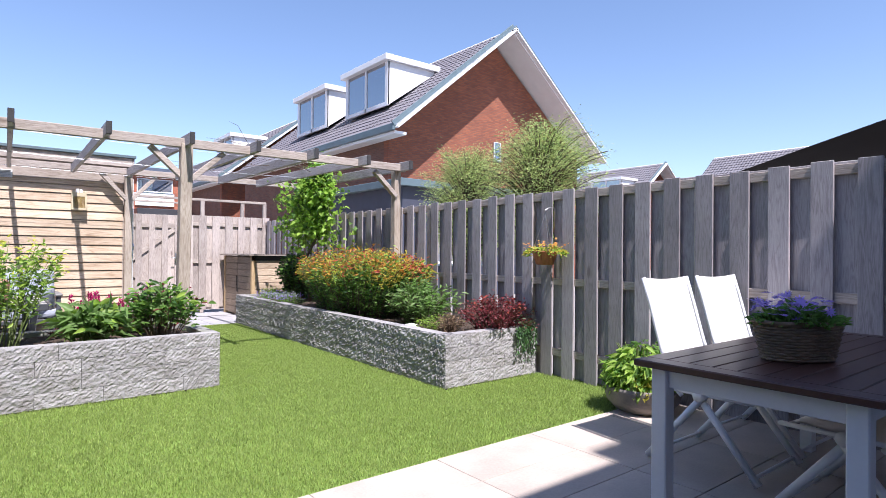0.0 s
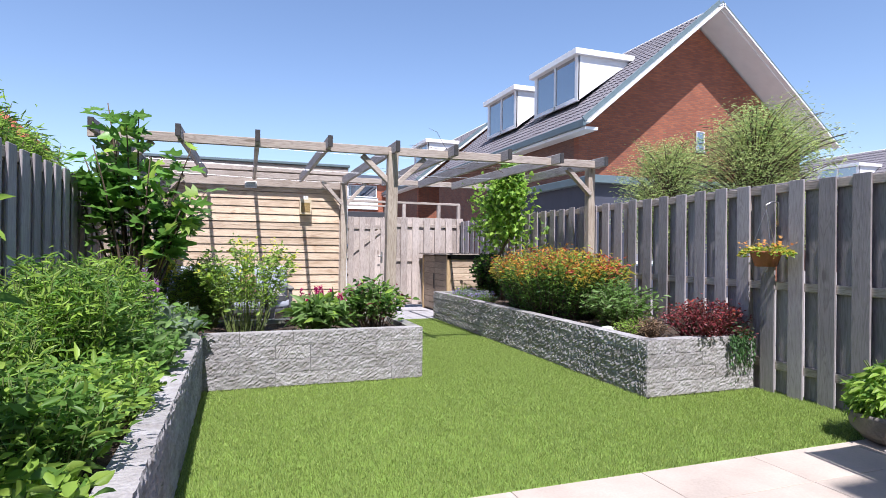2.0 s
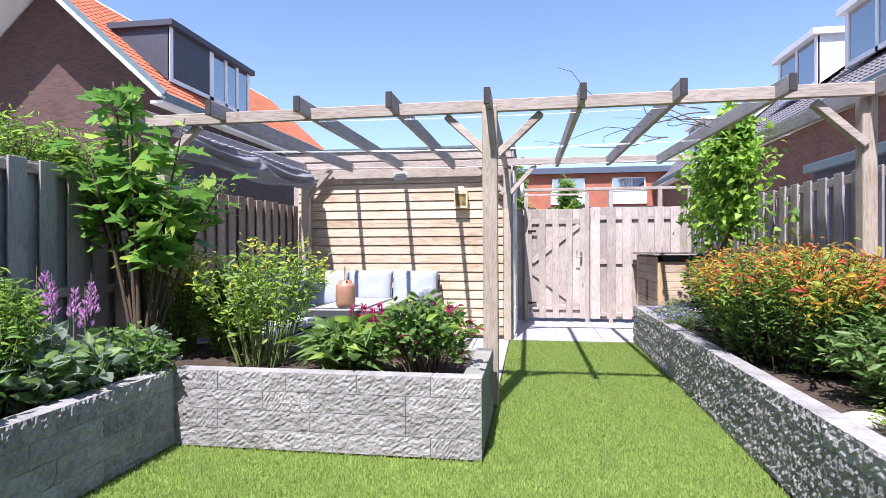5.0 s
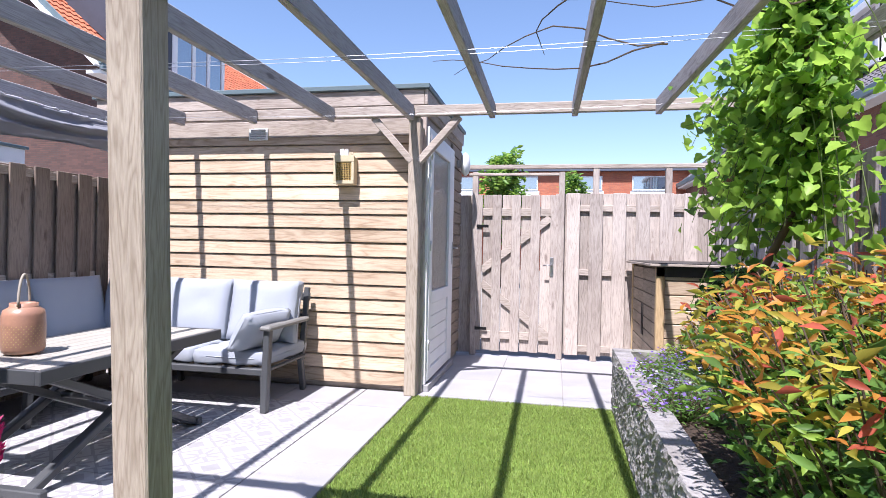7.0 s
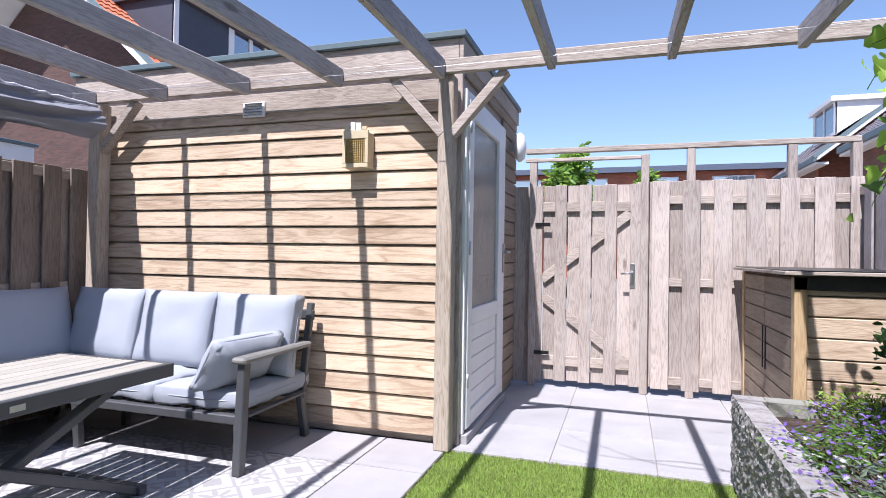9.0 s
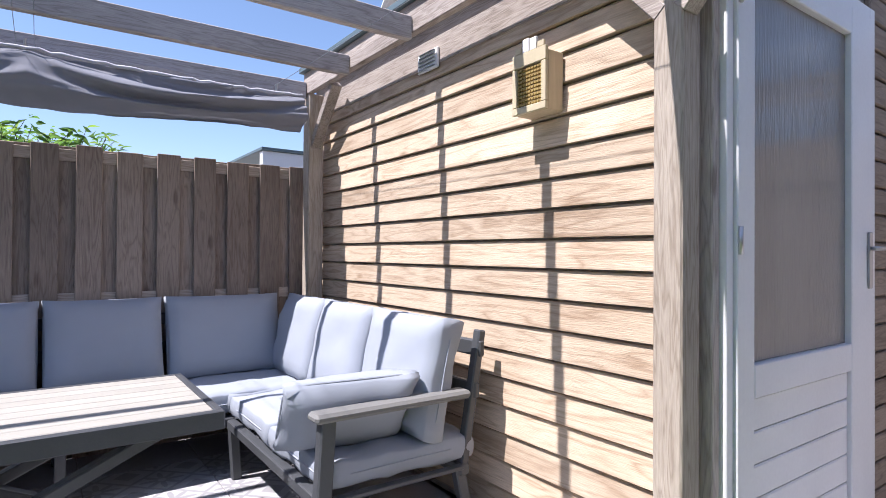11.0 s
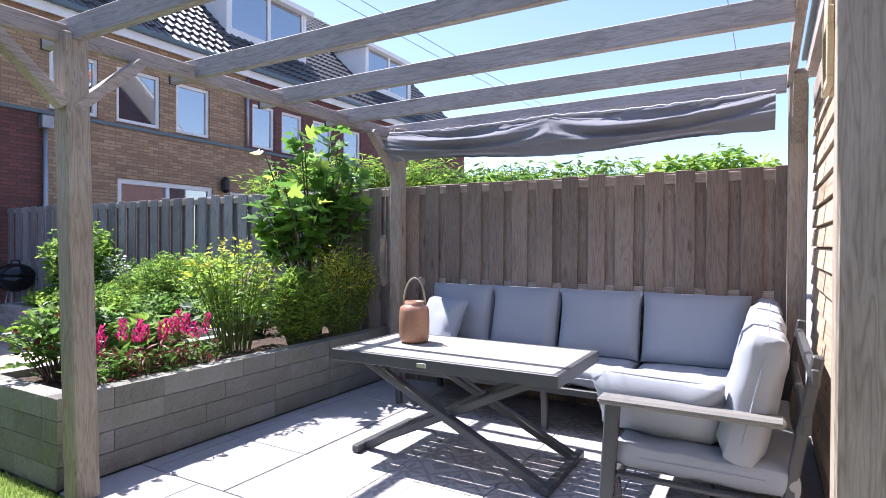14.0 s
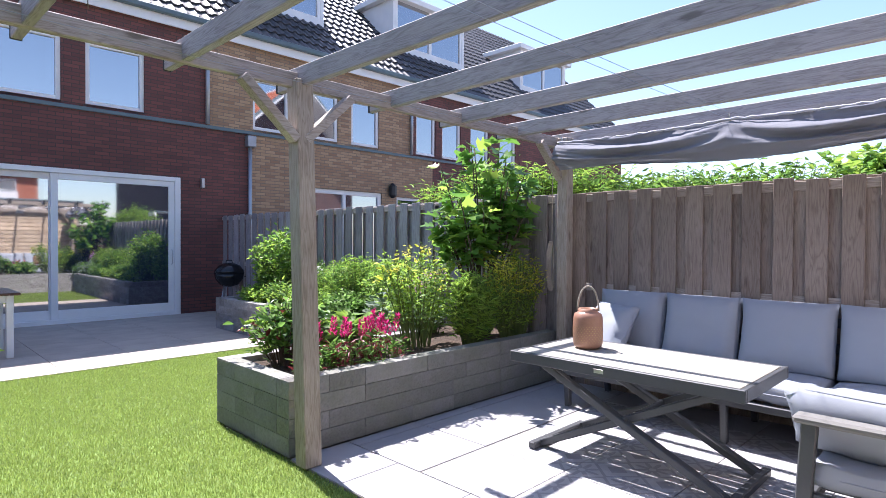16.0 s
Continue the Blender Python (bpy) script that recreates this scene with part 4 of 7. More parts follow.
def gable_house(name, x_eave, x_ridge, x_far, y0, y1, ze, zr, wall_m, side_m, roof_m, label, over=1.3, dormers=(), trim=WHITE):
    """A long house with its ridge along y and a deep verge over the gable at y0."""
    h = thing(name, (0, 0, 0), label, "house")
    s = 1 if x_ridge > x_eave else -1
    inn = 0.45
    slope = (zr - ze) / abs(x_ridge - x_eave)
    g = y0 + over
    zi = ze - 0.25
    xa, xb = x_eave + s * inn, x_far - s * inn
    bm = bmesh.new()
    prof = [(xa, -0.05), (xa, zi + slope * inn), (x_ridge, zr - 0.35), (xb, zi + slope * inn), (xb, -0.05)]
    f = [bm.verts.new((x, g, z)) for x, z in prof]
    b = [bm.verts.new((x, g + 0.3, z)) for x, z in prof]
    bm.faces.new(f), bm.faces.new(b[::-1])
    for k in range(5):
        j = (k + 1) % 5
        bm.faces.new((f[k], b[k], b[j], f[j]))
    bmesh.ops.recalc_face_normals(bm, faces=bm.faces)
    part("gable", bm, wall_m, h)
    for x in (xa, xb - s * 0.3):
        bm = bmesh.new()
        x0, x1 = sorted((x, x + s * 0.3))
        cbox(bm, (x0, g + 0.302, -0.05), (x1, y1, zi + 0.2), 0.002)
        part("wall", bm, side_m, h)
    for xe, sg in ((x_eave, 1), (x_far, -1)):
        o = (xe, 0, ze)
        if xe == x_eave:
            roof_field("roof", y0, y1, (0, 1, 0), o, (x_ridge - xe, 0, zr - ze), roof_m, h, 0.24, 0.36)
        d = Vector((x_ridge - xe, 0, zr - ze))
        nrm = Vector((-(zr - ze), 0, (x_ridge - xe))).normalized()
        if nrm.z > 0:
            nrm = -nrm
        bm = bmesh.new()
        a = [Vector((xe, y0 + 0.03, ze)), Vector((xe, y1, ze)), Vector((xe, y1, ze)) + d, Vector((xe, y0 + 0.03, ze)) + d]
        t = [bm.verts.new(p + nrm * 0.03) for p in a]
        u = [bm.verts.new(p + nrm * 0.16) for p in a]
        bm.faces.new(t), bm.faces.new(u[::-1])
        for k in range(4):
            bm.faces.new((t[k], u[k], u[(k + 1) % 4], t[(k + 1) % 4]))
        bmesh.ops.recalc_face_normals(bm, faces=bm.faces)
        part("soffit", bm, trim, h)
        bm = bmesh.new()
        dn = d.normalized()
        bar(bm, Vector((xe, y0, ze)) + nrm * 0.10 - dn * 0.1, Vector((x_ridge, y0, zr)) + nrm * 0.10, 0.06, 0.30, 0.004, up=(0, 1, 0))
        part("bargeboard", bm, trim, h)
        bm = bmesh.new()
        bar(bm, Vector((xe, y0 + 0.02, ze)) - nrm * 0.06 - dn * 0.1, Vector((x_ridge, y0 + 0.02, zr)) - nrm * 0.06, 0.16, 0.06, 0.004, up=(0, 1, 0))
        part("verge", bm, BLUEGREY, h)
    bm = bmesh.new()
    cbox(bm, (min(x_eave, x_eave - s * 0.12), y0 + 0.02, ze - 0.22), (max(x_eave, x_eave - s * 0.12), y1, ze + 0.02), 0.02)
    part("gutter", bm, BLUEGREY if trim is WHITE else trim, h)
    bm = bmesh.new()
    x0, x1 = sorted((x_eave - s * 0.02, xa))
    cbox(bm, (x0, y0 + 0.05, ze - 0.32), (x1, y1, ze - 0.222), 0.004)
    part("eave_board", bm, trim, h)
    for dy0, dy1, dz0, dz1, dx, cheek in dormers:
        dm = new("dormer")
        dm.parent = h
        xf = x_eave + s * dx
        depth = (dz1 - ze) / slope - dx
        xr = xf + s * depth
        for y in (dy0, dy1 - 0.1):
            bm = bmesh.new()
            v = [(xf, dz0), (xf, dz1), (xr, dz1)]
            lo = [bm.verts.new((x, y, z)) for x, z in v]
            hi = [bm.verts.new((x, y + 0.1, z)) for x, z in v]
            bm.faces.new(lo), bm.faces.new(hi[::-1])
            for k in range(3):
                bm.faces.new((lo[k], hi[k], hi[(k + 1) % 3], lo[(k + 1) % 3]))
            bmesh.ops.recalc_face_normals(bm, faces=bm.faces)
            part("cheek", bm, cheek, dm)
        bm = bmesh.new()
        a, b = sorted((xf - s * 0.2, xr + s * 0.05))
        cbox(bm, (a, dy0 - 0.15, dz1), (b, dy1 + 0.15, dz1 + 0.22), 0.01)
        part("roof", bm, WHITE if cheek is WHITE else NAVY, dm)
        bm = bmesh.new()
        ym = (dy0 + dy1) / 2
        a, b = sorted((xf - s * 0.02, xf + s * 0.06))
        posts = ((dy0, dy0 + 0.2), (ym - 0.06, ym + 0.06), (dy1 - 0.2, dy1))
        if cheek is NAVY:
            w = dy1 - dy0
            posts = ((dy0, dy0 + 0.2), (dy0 + w * 0.44, dy0 + w * 0.49), (dy0 + w * 0.64, dy0 + w * 0.67), (dy0 + w * 0.80, dy0 + w * 0.83), (dy1 - 0.2, dy1))
            bp = bmesh.new()
            pa, pb = sorted((xf - s * 0.005, xf + s * 0.015))
            cbox(bp, (pa, dy0 + 0.2, dz0 + 0.15), (pb, dy0 + w * 0.44, dz1), 0.004)
            part("panel", bp, NAVY, dm, "dark navy siding panel")
        for c, d2 in posts:
            cbox(bm, (a, c, dz0), (b, d2, dz1), 0.004)
        cbox(bm, (a, dy0 + 0.2, dz0), (b, dy1 - 0.2, dz0 + 0.15), 0.004)
        part("frame", bm, WHITE, dm)
        bm = bmesh.new()
        a, b = sorted((xf + s * 0.02, xf + s * 0.035))
        cbox(bm, (a, dy0 + 0.2, dz0 + 0.15), (b, dy1 - 0.2, dz1), 0.001)
        part("pane", bm, GLASS, dm)
    return h


GABLE_Y = 15.5
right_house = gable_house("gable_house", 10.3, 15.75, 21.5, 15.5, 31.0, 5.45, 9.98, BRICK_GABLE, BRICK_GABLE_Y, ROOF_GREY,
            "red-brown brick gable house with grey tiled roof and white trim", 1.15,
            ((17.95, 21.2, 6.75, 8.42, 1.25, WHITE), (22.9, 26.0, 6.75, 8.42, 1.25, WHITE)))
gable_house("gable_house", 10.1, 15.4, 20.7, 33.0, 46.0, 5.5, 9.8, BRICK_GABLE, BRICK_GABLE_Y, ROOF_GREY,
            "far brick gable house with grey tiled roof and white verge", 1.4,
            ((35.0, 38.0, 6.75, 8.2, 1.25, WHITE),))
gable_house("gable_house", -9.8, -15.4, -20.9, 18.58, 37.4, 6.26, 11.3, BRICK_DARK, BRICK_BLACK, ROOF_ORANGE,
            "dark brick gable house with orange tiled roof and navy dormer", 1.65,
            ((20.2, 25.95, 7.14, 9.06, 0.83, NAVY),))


window(right_house, 15.75, 16.12, 4.95, 5.7, GABLE_Y + 1.13, -1, frame=0.03)
annex = thing("annex", (0, 0, 0), "low dark grey flat-roofed annex beside the brick house", "annex")
bm = bmesh.new()
cbox(bm, (8.6, 12.6, -0.05), (13.5, 16.7, 3.0), 0.004)
part("wall", bm, NAVY, annex)
bm = bmesh.new()
cbox(bm, (8.4, 12.4, 3.0), (13.7, 16.8, 3.2), 0.01)
part("roof_edge", bm, BLUEGREY, annex)
window(annex, 9.6, 11.4, 0.9, 2.5, 12.58, -1)




# ---------- plants ----------
def leafmat(name, colour, second, trans=0.58, rough=0.45, island=0.28):
    k = 1.5
    colour, second = [min(0.8, v * k) for v in colour], [min(0.8, v * k) for v in second]
    return mat(name, colour, rough, 0.18, 3.0, 0.0, 25, second=second, island=island, trans=trans, spec=0.4)


L_GREEN = leafmat("leaf_green", (0.13, 0.24, 0.05), (0.08, 0.16, 0.035))
L_LIME = leafmat("leaf_lime", (0.26, 0.37, 0.065), (0.17, 0.28, 0.045))
L_DARK = leafmat("leaf_dark", (0.035, 0.085, 0.02), (0.022, 0.06, 0.015), 0.2)
L_FIG = leafmat("leaf_fig", (0.12, 0.24, 0.045), (0.08, 0.18, 0.035), 0.45, 0.3)
L_VINE = leafmat("leaf_vine", (0.29, 0.43, 0.07), (0.17, 0.30, 0.045), 0.58)
L_SAGE = leafmat("leaf_sage", (0.165, 0.26, 0.085), (0.115, 0.19, 0.06))
L_GREY = leafmat("leaf_silver", (0.22, 0.27, 0.2), (0.14, 0.19, 0.14))
L_OLIVE = leafmat("leaf_olive", (0.38, 0.43, 0.17), (0.28, 0.35, 0.12))
L_YEL = leafmat("leaf_yellow", (0.38, 0.32, 0.05), (0.27, 0.26, 0.04))
L_ORANGE = leafmat("leaf_orange", (0.44, 0.17, 0.04), (0.38, 0.21, 0.035))
L_RED = leafmat("leaf_red", (0.40, 0.09, 0.055), (0.33, 0.08, 0.05))
L_MAROON = leafmat("leaf_maroon", (0.15, 0.026, 0.03), (0.09, 0.018, 0.022), 0.3)
F_YEL = leafmat("flower_yellow", (0.53, 0.5, 0.07), (0.42, 0.43, 0.06))
F_PINK = leafmat("flower_pink", (0.46, 0.035, 0.16), (0.3, 0.025, 0.1))
F_VIOLET = leafmat("flower_violet", (0.2, 0.12, 0.5), (0.3, 0.2, 0.58))
F_WHITE = leafmat("flower_white", (0.75, 0.75, 0.72), (0.65, 0.66, 0.62))
F_ORANGE = leafmat("flower_orange", (0.75, 0.2, 0.08), (0.7, 0.35, 0.06))
TWIG = mat("twig", (0.12, 0.085, 0.06), 0.85, 0.3, 8, 0.3, 60)
STEM = mat("green_stem", (0.14, 0.19, 0.05), 0.7, 0.3, 8, 0.1, 60)

OVAL = ((0, 0), (0.32, 0.22), (0.5, 0.5), (0.3, 0.8), (0, 1), (-0.3, 0.8), (-0.5, 0.5), (-0.32, 0.22))
LANCE = ((0, 0), (0.36, 0.3), (0.42, 0.55), (0, 1), (-0.42, 0.55), (-0.36, 0.3))
LOBED = ((0, 0), (0.34, 0.02), (0.62, 0.2), (0.3, 0.36), (0.66, 0.62), (0.24, 0.62), (0.1, 1.0), (-0.1, 1.0), (-0.24, 0.62), (-0.66, 0.62), (-0.3, 0.36), (-0.62, 0.2), (-0.34, 0.02))
HEART = ((0, 0.06), (0.3, -0.06), (0.55, 0.2), (0.48, 0.45), (0.38, 0.5), (0.3, 0.75), (0, 1), (-0.3, 0.75), (-0.38, 0.5), (-0.48, 0.45), (-0.55, 0.2), (-0.3, -0.06))
STAR = tuple((0.5 * r * math.sin(a), 0.5 + 0.5 * r * math.cos(a)) for a, r in [(math.pi * k / 9, 1.0 if k % 2 else 0.45) for k in range(18)])


class Leaves:
    """Gathers leaves of one look and makes them one mesh."""

    def __init__(self, outline, seed):
        self.o = np.array(outline, float)
        self.g = np.random.default_rng(seed)
        self.p, self.d, self.s, self.w = [], [], [], []

    def add(self, p, d, length, width):
        self.p.append(p), self.d.append(d), self.s.append(length), self.w.append(width)

    def build(self, name, material, parent, cup=0.12, curl=0.2, up=0.5):
        n = len(self.p)
        if not n:
            return None
        g = self.g
        p, d = np.array(self.p, float), np.array(self.d, float)
        s, w = np.array(self.s), np.array(self.w)
        d /= np.linalg.norm(d, axis=1)[:, None] + 1e-9
        ref = np.tile([0.0, 0.0, 1.0], (n, 1)) * up + g.normal(0, 0.45, (n, 3))
        side = np.cross(d, ref)
        side /= np.linalg.norm(side, axis=1)[:, None] + 1e-9
        nrm = np.cross(side, d)
        k = len(self.o)
        ox, oy = np.append(self.o[:, 0], 0.0), np.append(self.o[:, 1], 0.45)
        oz = np.abs(ox) * cup * 2 - curl * oy ** 2
        v = (p[:, None, :] + side[:, None, :] * (ox[None, :, None] * w[:, None, None]) + d[:, None, :] * (oy[None, :, None] * s[:, None, None]) + nrm[:, None, :] * (oz[None, :, None] * s[:, None, None]))
        v = v.reshape(-1, 3)
        base = np.arange(n)[:, None, None] * (k + 1)
        tri = np.array([(k, i, (i + 1) % k) for i in range(k)])[None]
        loops = (base + tri).ravel()
        me = bpy.data.meshes.new(name)
        me.vertices.add(len(v))
        me.vertices.foreach_set("co", v.ravel())
        me.loops.add(len(loops))
        me.loops.foreach_set("vertex_index", loops)
        me.polygons.add(n * k)
        me.polygons.foreach_set("loop_start", np.arange(n * k) * 3)
        me.polygons.foreach_set("loop_total", np.full(n * k, 3))
        me.polygons.foreach_set("use_smooth", np.ones(n * k, bool))
        me.update(calc_edges=True)
        me.materials.append(material)
        ob = new(name, me)
        ob.parent = parent
        return tagged(ob, kind="stuff")


def curve_pts(a, b, c, n=6):
    a, b, c = Vector(a), Vector(b), Vector(c)
    return [a * (1 - t) ** 2 + b * 2 * t * (1 - t) + c * t * t for t in [i / (n - 1) for i in range(n)]]


def shrub(name, label, category, at, rx, ry, h, stems, per, leaf, width, looks, seed, outline=LANCE, t0=0.3, stem_m=TWIG,
          stem_r=0.005, up=0.5, flat=0.55, jitter=0.03, low=0.3, curl=0.2, base=0.35, whorl=1):
    """A bush of bent stems with leaves along them. looks: (name, material, share, from, to) along the stems."""
    g = random.Random(seed)
    pl = thing(name, at, label, category)
    sets = [(Leaves(outline, seed + i), lk) for i, lk in enumerate(looks)]
    bm = bmesh.new()
    for _ in range(stems):
        th = g.uniform(0, 2 * math.pi)
        ro = math.sqrt(g.random())
        top = h * (low + (1 - low) * math.sqrt(max(0.0, 1 - ro * ro * 0.92))) * g.uniform(0.8, 1.0)
        tip = Vector((rx * ro * math.cos(th), ry * ro * math.sin(th), top))
        foot = Vector((rx * base * ro * math.cos(th), ry * base * ro * math.sin(th), 0))
        mid = Vector((foot.x * 0.6 + tip.x * 0.4, foot.y * 0.6 + tip.y * 0.4, top * 0.65)) + Vector((g.uniform(-1, 1), g.uniform(-1, 1), 0)) * rx * 0.12
        pts = curve_pts(foot, mid, tip)
        tube(bm, pts, stem_r, 4, stem_r * 0.4)
        bias = [0.15 + 9.0 * max(0.0, noise.noise((tip.x * 4.5 + 7.3 * i, tip.y * 4.5, seed))) ** 2 * g.uniform(0.5, 1.6) for i in range(len(looks))]
        for j in range(per):
            t = t0 + (1 - t0) * (j + g.random()) / per
            f = t * (len(pts) - 1)
            i = min(int(f), len(pts) - 2)
            p = pts[i].lerp(pts[i + 1], f - i)
            ax = (pts[i + 1] - pts[i]).normalized()
            ok = [(ls, lk) for ls, lk in sets if lk[3] <= t <= lk[4]]
            if not ok:
                continue
            wt = [lk[2] * bias[looks.index(lk)] for _, lk in ok]
            x = g.random() * sum(wt)
            for (ls, lk), wk in zip(ok, wt):
                x -= wk
                if x <= 0:
                    break
            for _w in range(whorl):
                a = g.uniform(0, 2 * math.pi)
                out = Vector((math.cos(a), math.sin(a), g.uniform(-flat, flat))) + ax * 0.5
                q = p + Vector((g.gauss(0, jitter), g.gauss(0, jitter), g.gauss(0, jitter)))
                s = leaf * g.uniform(0.65, 1.2)
                ls.add(q, out, s, s * width)
    tagged(part("stem_bundle", bm, stem_m, pl), kind="stuff")
    for ls, lk in sets:
        ls.build(lk[0], lk[1], pl, up=up, curl=curl)
    return pl


def flower_heads(parent, name, material, spots, size, seed, outline=STAR, per=1, spread=0.02, up=1.0):
    ls = Leaves(outline, seed)
    g = random.Random(seed)
    for p in spots:
        for _ in range(per):
            d = Vector((g.gauss(0, 1), g.gauss(0, 1), g.gauss(0, 0.35)))
            s = size * g.uniform(0.75, 1.15)
            q = Vector(p) + Vector((g.gauss(0, spread), g.gauss(0, spread), g.gauss(0, spread)))
            ls.add(q - d.normalized() * s * 0.5, d, s, s)
    ls.build(name, material, parent, cup=0.1, curl=0.0, up=up * 2)


def spikes(parent, name, material, spots, h, r, seed, n=70):
    """Plumes: many small scales round an upright axis."""
    ls = Leaves(LANCE, seed)
    g = random.Random(seed)
    for p in spots:
        hh = h * g.uniform(0.7, 1.15)
        lean = Vector((g.gauss(0, 0.1), g.gauss(0, 0.1), 1))
        for i in range(n):
            t = g.random()
            a = g.uniform(0, 6.28)
            rr = r * (1 - t) ** 0.7
            q = Vector(p) + lean * (hh * t) + Vector((math.cos(a) * rr, math.sin(a) * rr, 0))
            ls.add(q, Vector((math.cos(a) * 0.6, math.sin(a) * 0.6, 1.0)), 0.035, 0.014)
    ls.build(name, material, parent)


G = random.Random(21)
ZL, ZR = 0.42, 0.41
# right bed
nandina = shrub("nandina_bush", "dense nandina bush turning orange, yellow and red", "bush", (3.82, 6.55, ZR), 0.70, 1.34, 0.86, 640, 42, 0.062, 0.36,
      (("green_leaves", L_GREEN, 6, 0.0, 0.93), ("dark_leaves", L_DARK, 3, 0.0, 0.75), ("lime_leaves", L_LIME, 1.2, 0.6, 1.0), ("yellow_leaves", L_YEL, 3.6, 0.62, 1.0), ("orange_leaves", L_ORANGE, 3.0, 0.82, 1.0), ("red_leaves", L_RED, 1.4, 0.9, 1.0)),
      31, LANCE, 0.06, jitter=0.03, low=0.62, base=0.6)
shrub("barberry", "low dark maroon barberry spilling over the bed's edge", "bush", (3.95, 4.10, ZR), 0.46, 0.36, 0.40, 120, 26, 0.03, 0.6,
      (("maroon_leaves", L_MAROON, 1, 0, 1), ("red_leaves", L_RED, 0.12, 0.7, 1)), 32, OVAL, 0.1, low=0.35, jitter=0.02)
trail = shrub("trailing_plant", "dark trailing plant hanging over the stone edge", "plant", (4.17, 3.90, 0.50), 0.14, 0.05, 0.05, 20, 10, 0.03, 0.5,
      (("maroon_leaves", L_MAROON, 1, 0, 1), ("dark_leaves", L_DARK, 1, 0, 1)), 33, OVAL, 0.1)
_t = Leaves(OVAL, 5)
for _ in range(420):
    x, z = G.uniform(-0.17, 0.13), -abs(G.gauss(0, 0.13))
    _t.add((x, -0.03 + G.gauss(0, 0.012), z), (G.gauss(0, 0.4), -0.6, -1), 0.032, 0.014)
_t.build("hanging_leaves", L_DARK, trail)
shrub("sage_plant", "loose grey-green perennial in the stone bed", "plant", (3.84, 5.18, ZR), 0.46, 0.34, 0.50, 75, 22, 0.08, 0.34,
      (("sage_leaves", L_SAGE, 2, 0, 1), ("green_leaves", L_GREEN, 1, 0, 1)), 34, LANCE, 0.15)
shrub("stonecrop", "low yellow-green stonecrop cushion", "plant", (3.6, 4.62, ZR), 0.24, 0.2, 0.12, 60, 14, 0.03, 0.4, (("lime_leaves", L_LIME, 1, 0, 1),), 35, OVAL, 0.1)
shrub("dried_plant", "small dried brown grassy plant", "plant", (3.5, 4.28, ZR), 0.16, 0.16, 0.2, 70, 5, 0.07, 0.12, (("dry_leaves", mat("dry_leaf", (0.3, 0.2, 0.12), 0.8, 0.2, 4, 0, 20, island=0.25), 1, 0, 1),), 36, LANCE, 0.2)
for i, (x, y, h, m, nm, fm) in enumerate(((3.78, 9.40, 0.17, L_LIME, "yellow-green cushion plant", None), (3.46, 8.72, 0.13, L_GREEN, "violet pansies in the stone bed", F_VIOLET),
                                          (3.50, 8.30, 0.15, L_GREY, "white and violet bedding flowers in the stone bed", F_WHITE), (3.72, 9.1, 0.14, L_GREEN, "violet bedding flowers in the stone bed", F_VIOLET),
                                          (3.40, 8.0, 0.14, L_GREEN, "small violet flowers at the stone edge", F_VIOLET))):
    pl = shrub("bedding_plant", "low " + nm, "plant", (x, y, ZR), 0.26, 0.30, h, 90, 12, 0.035, 0.35, (("leaves", m, 1, 0, 1),), 40 + i, LANCE, 0.1)
    if fm:
        flower_heads(pl, "flowers", fm, [(G.uniform(-0.24, 0.24), G.uniform(-0.28, 0.28), h * G.uniform(0.75, 1.1)) for _ in range(150 if fm is F_VIOLET else 70)], 0.026, 50 + i)
bm = bmesh.new()
bmesh.ops.create_icosphere(bm, subdivisions=2, radius=0.09)
for v in bm.verts:
    v.co = Vector((v.co.x * 1.2, v.co.y * 0.8, v.co.z * 0.5)) * (1 + 0.12 * noise.noise(v.co * 14))
tagged(part("pale_stone", bm, CAP, smooth=True), "pale rounded field stone lying in the bed", "stone").location = (3.42, 4.82, ZR + 0.02)


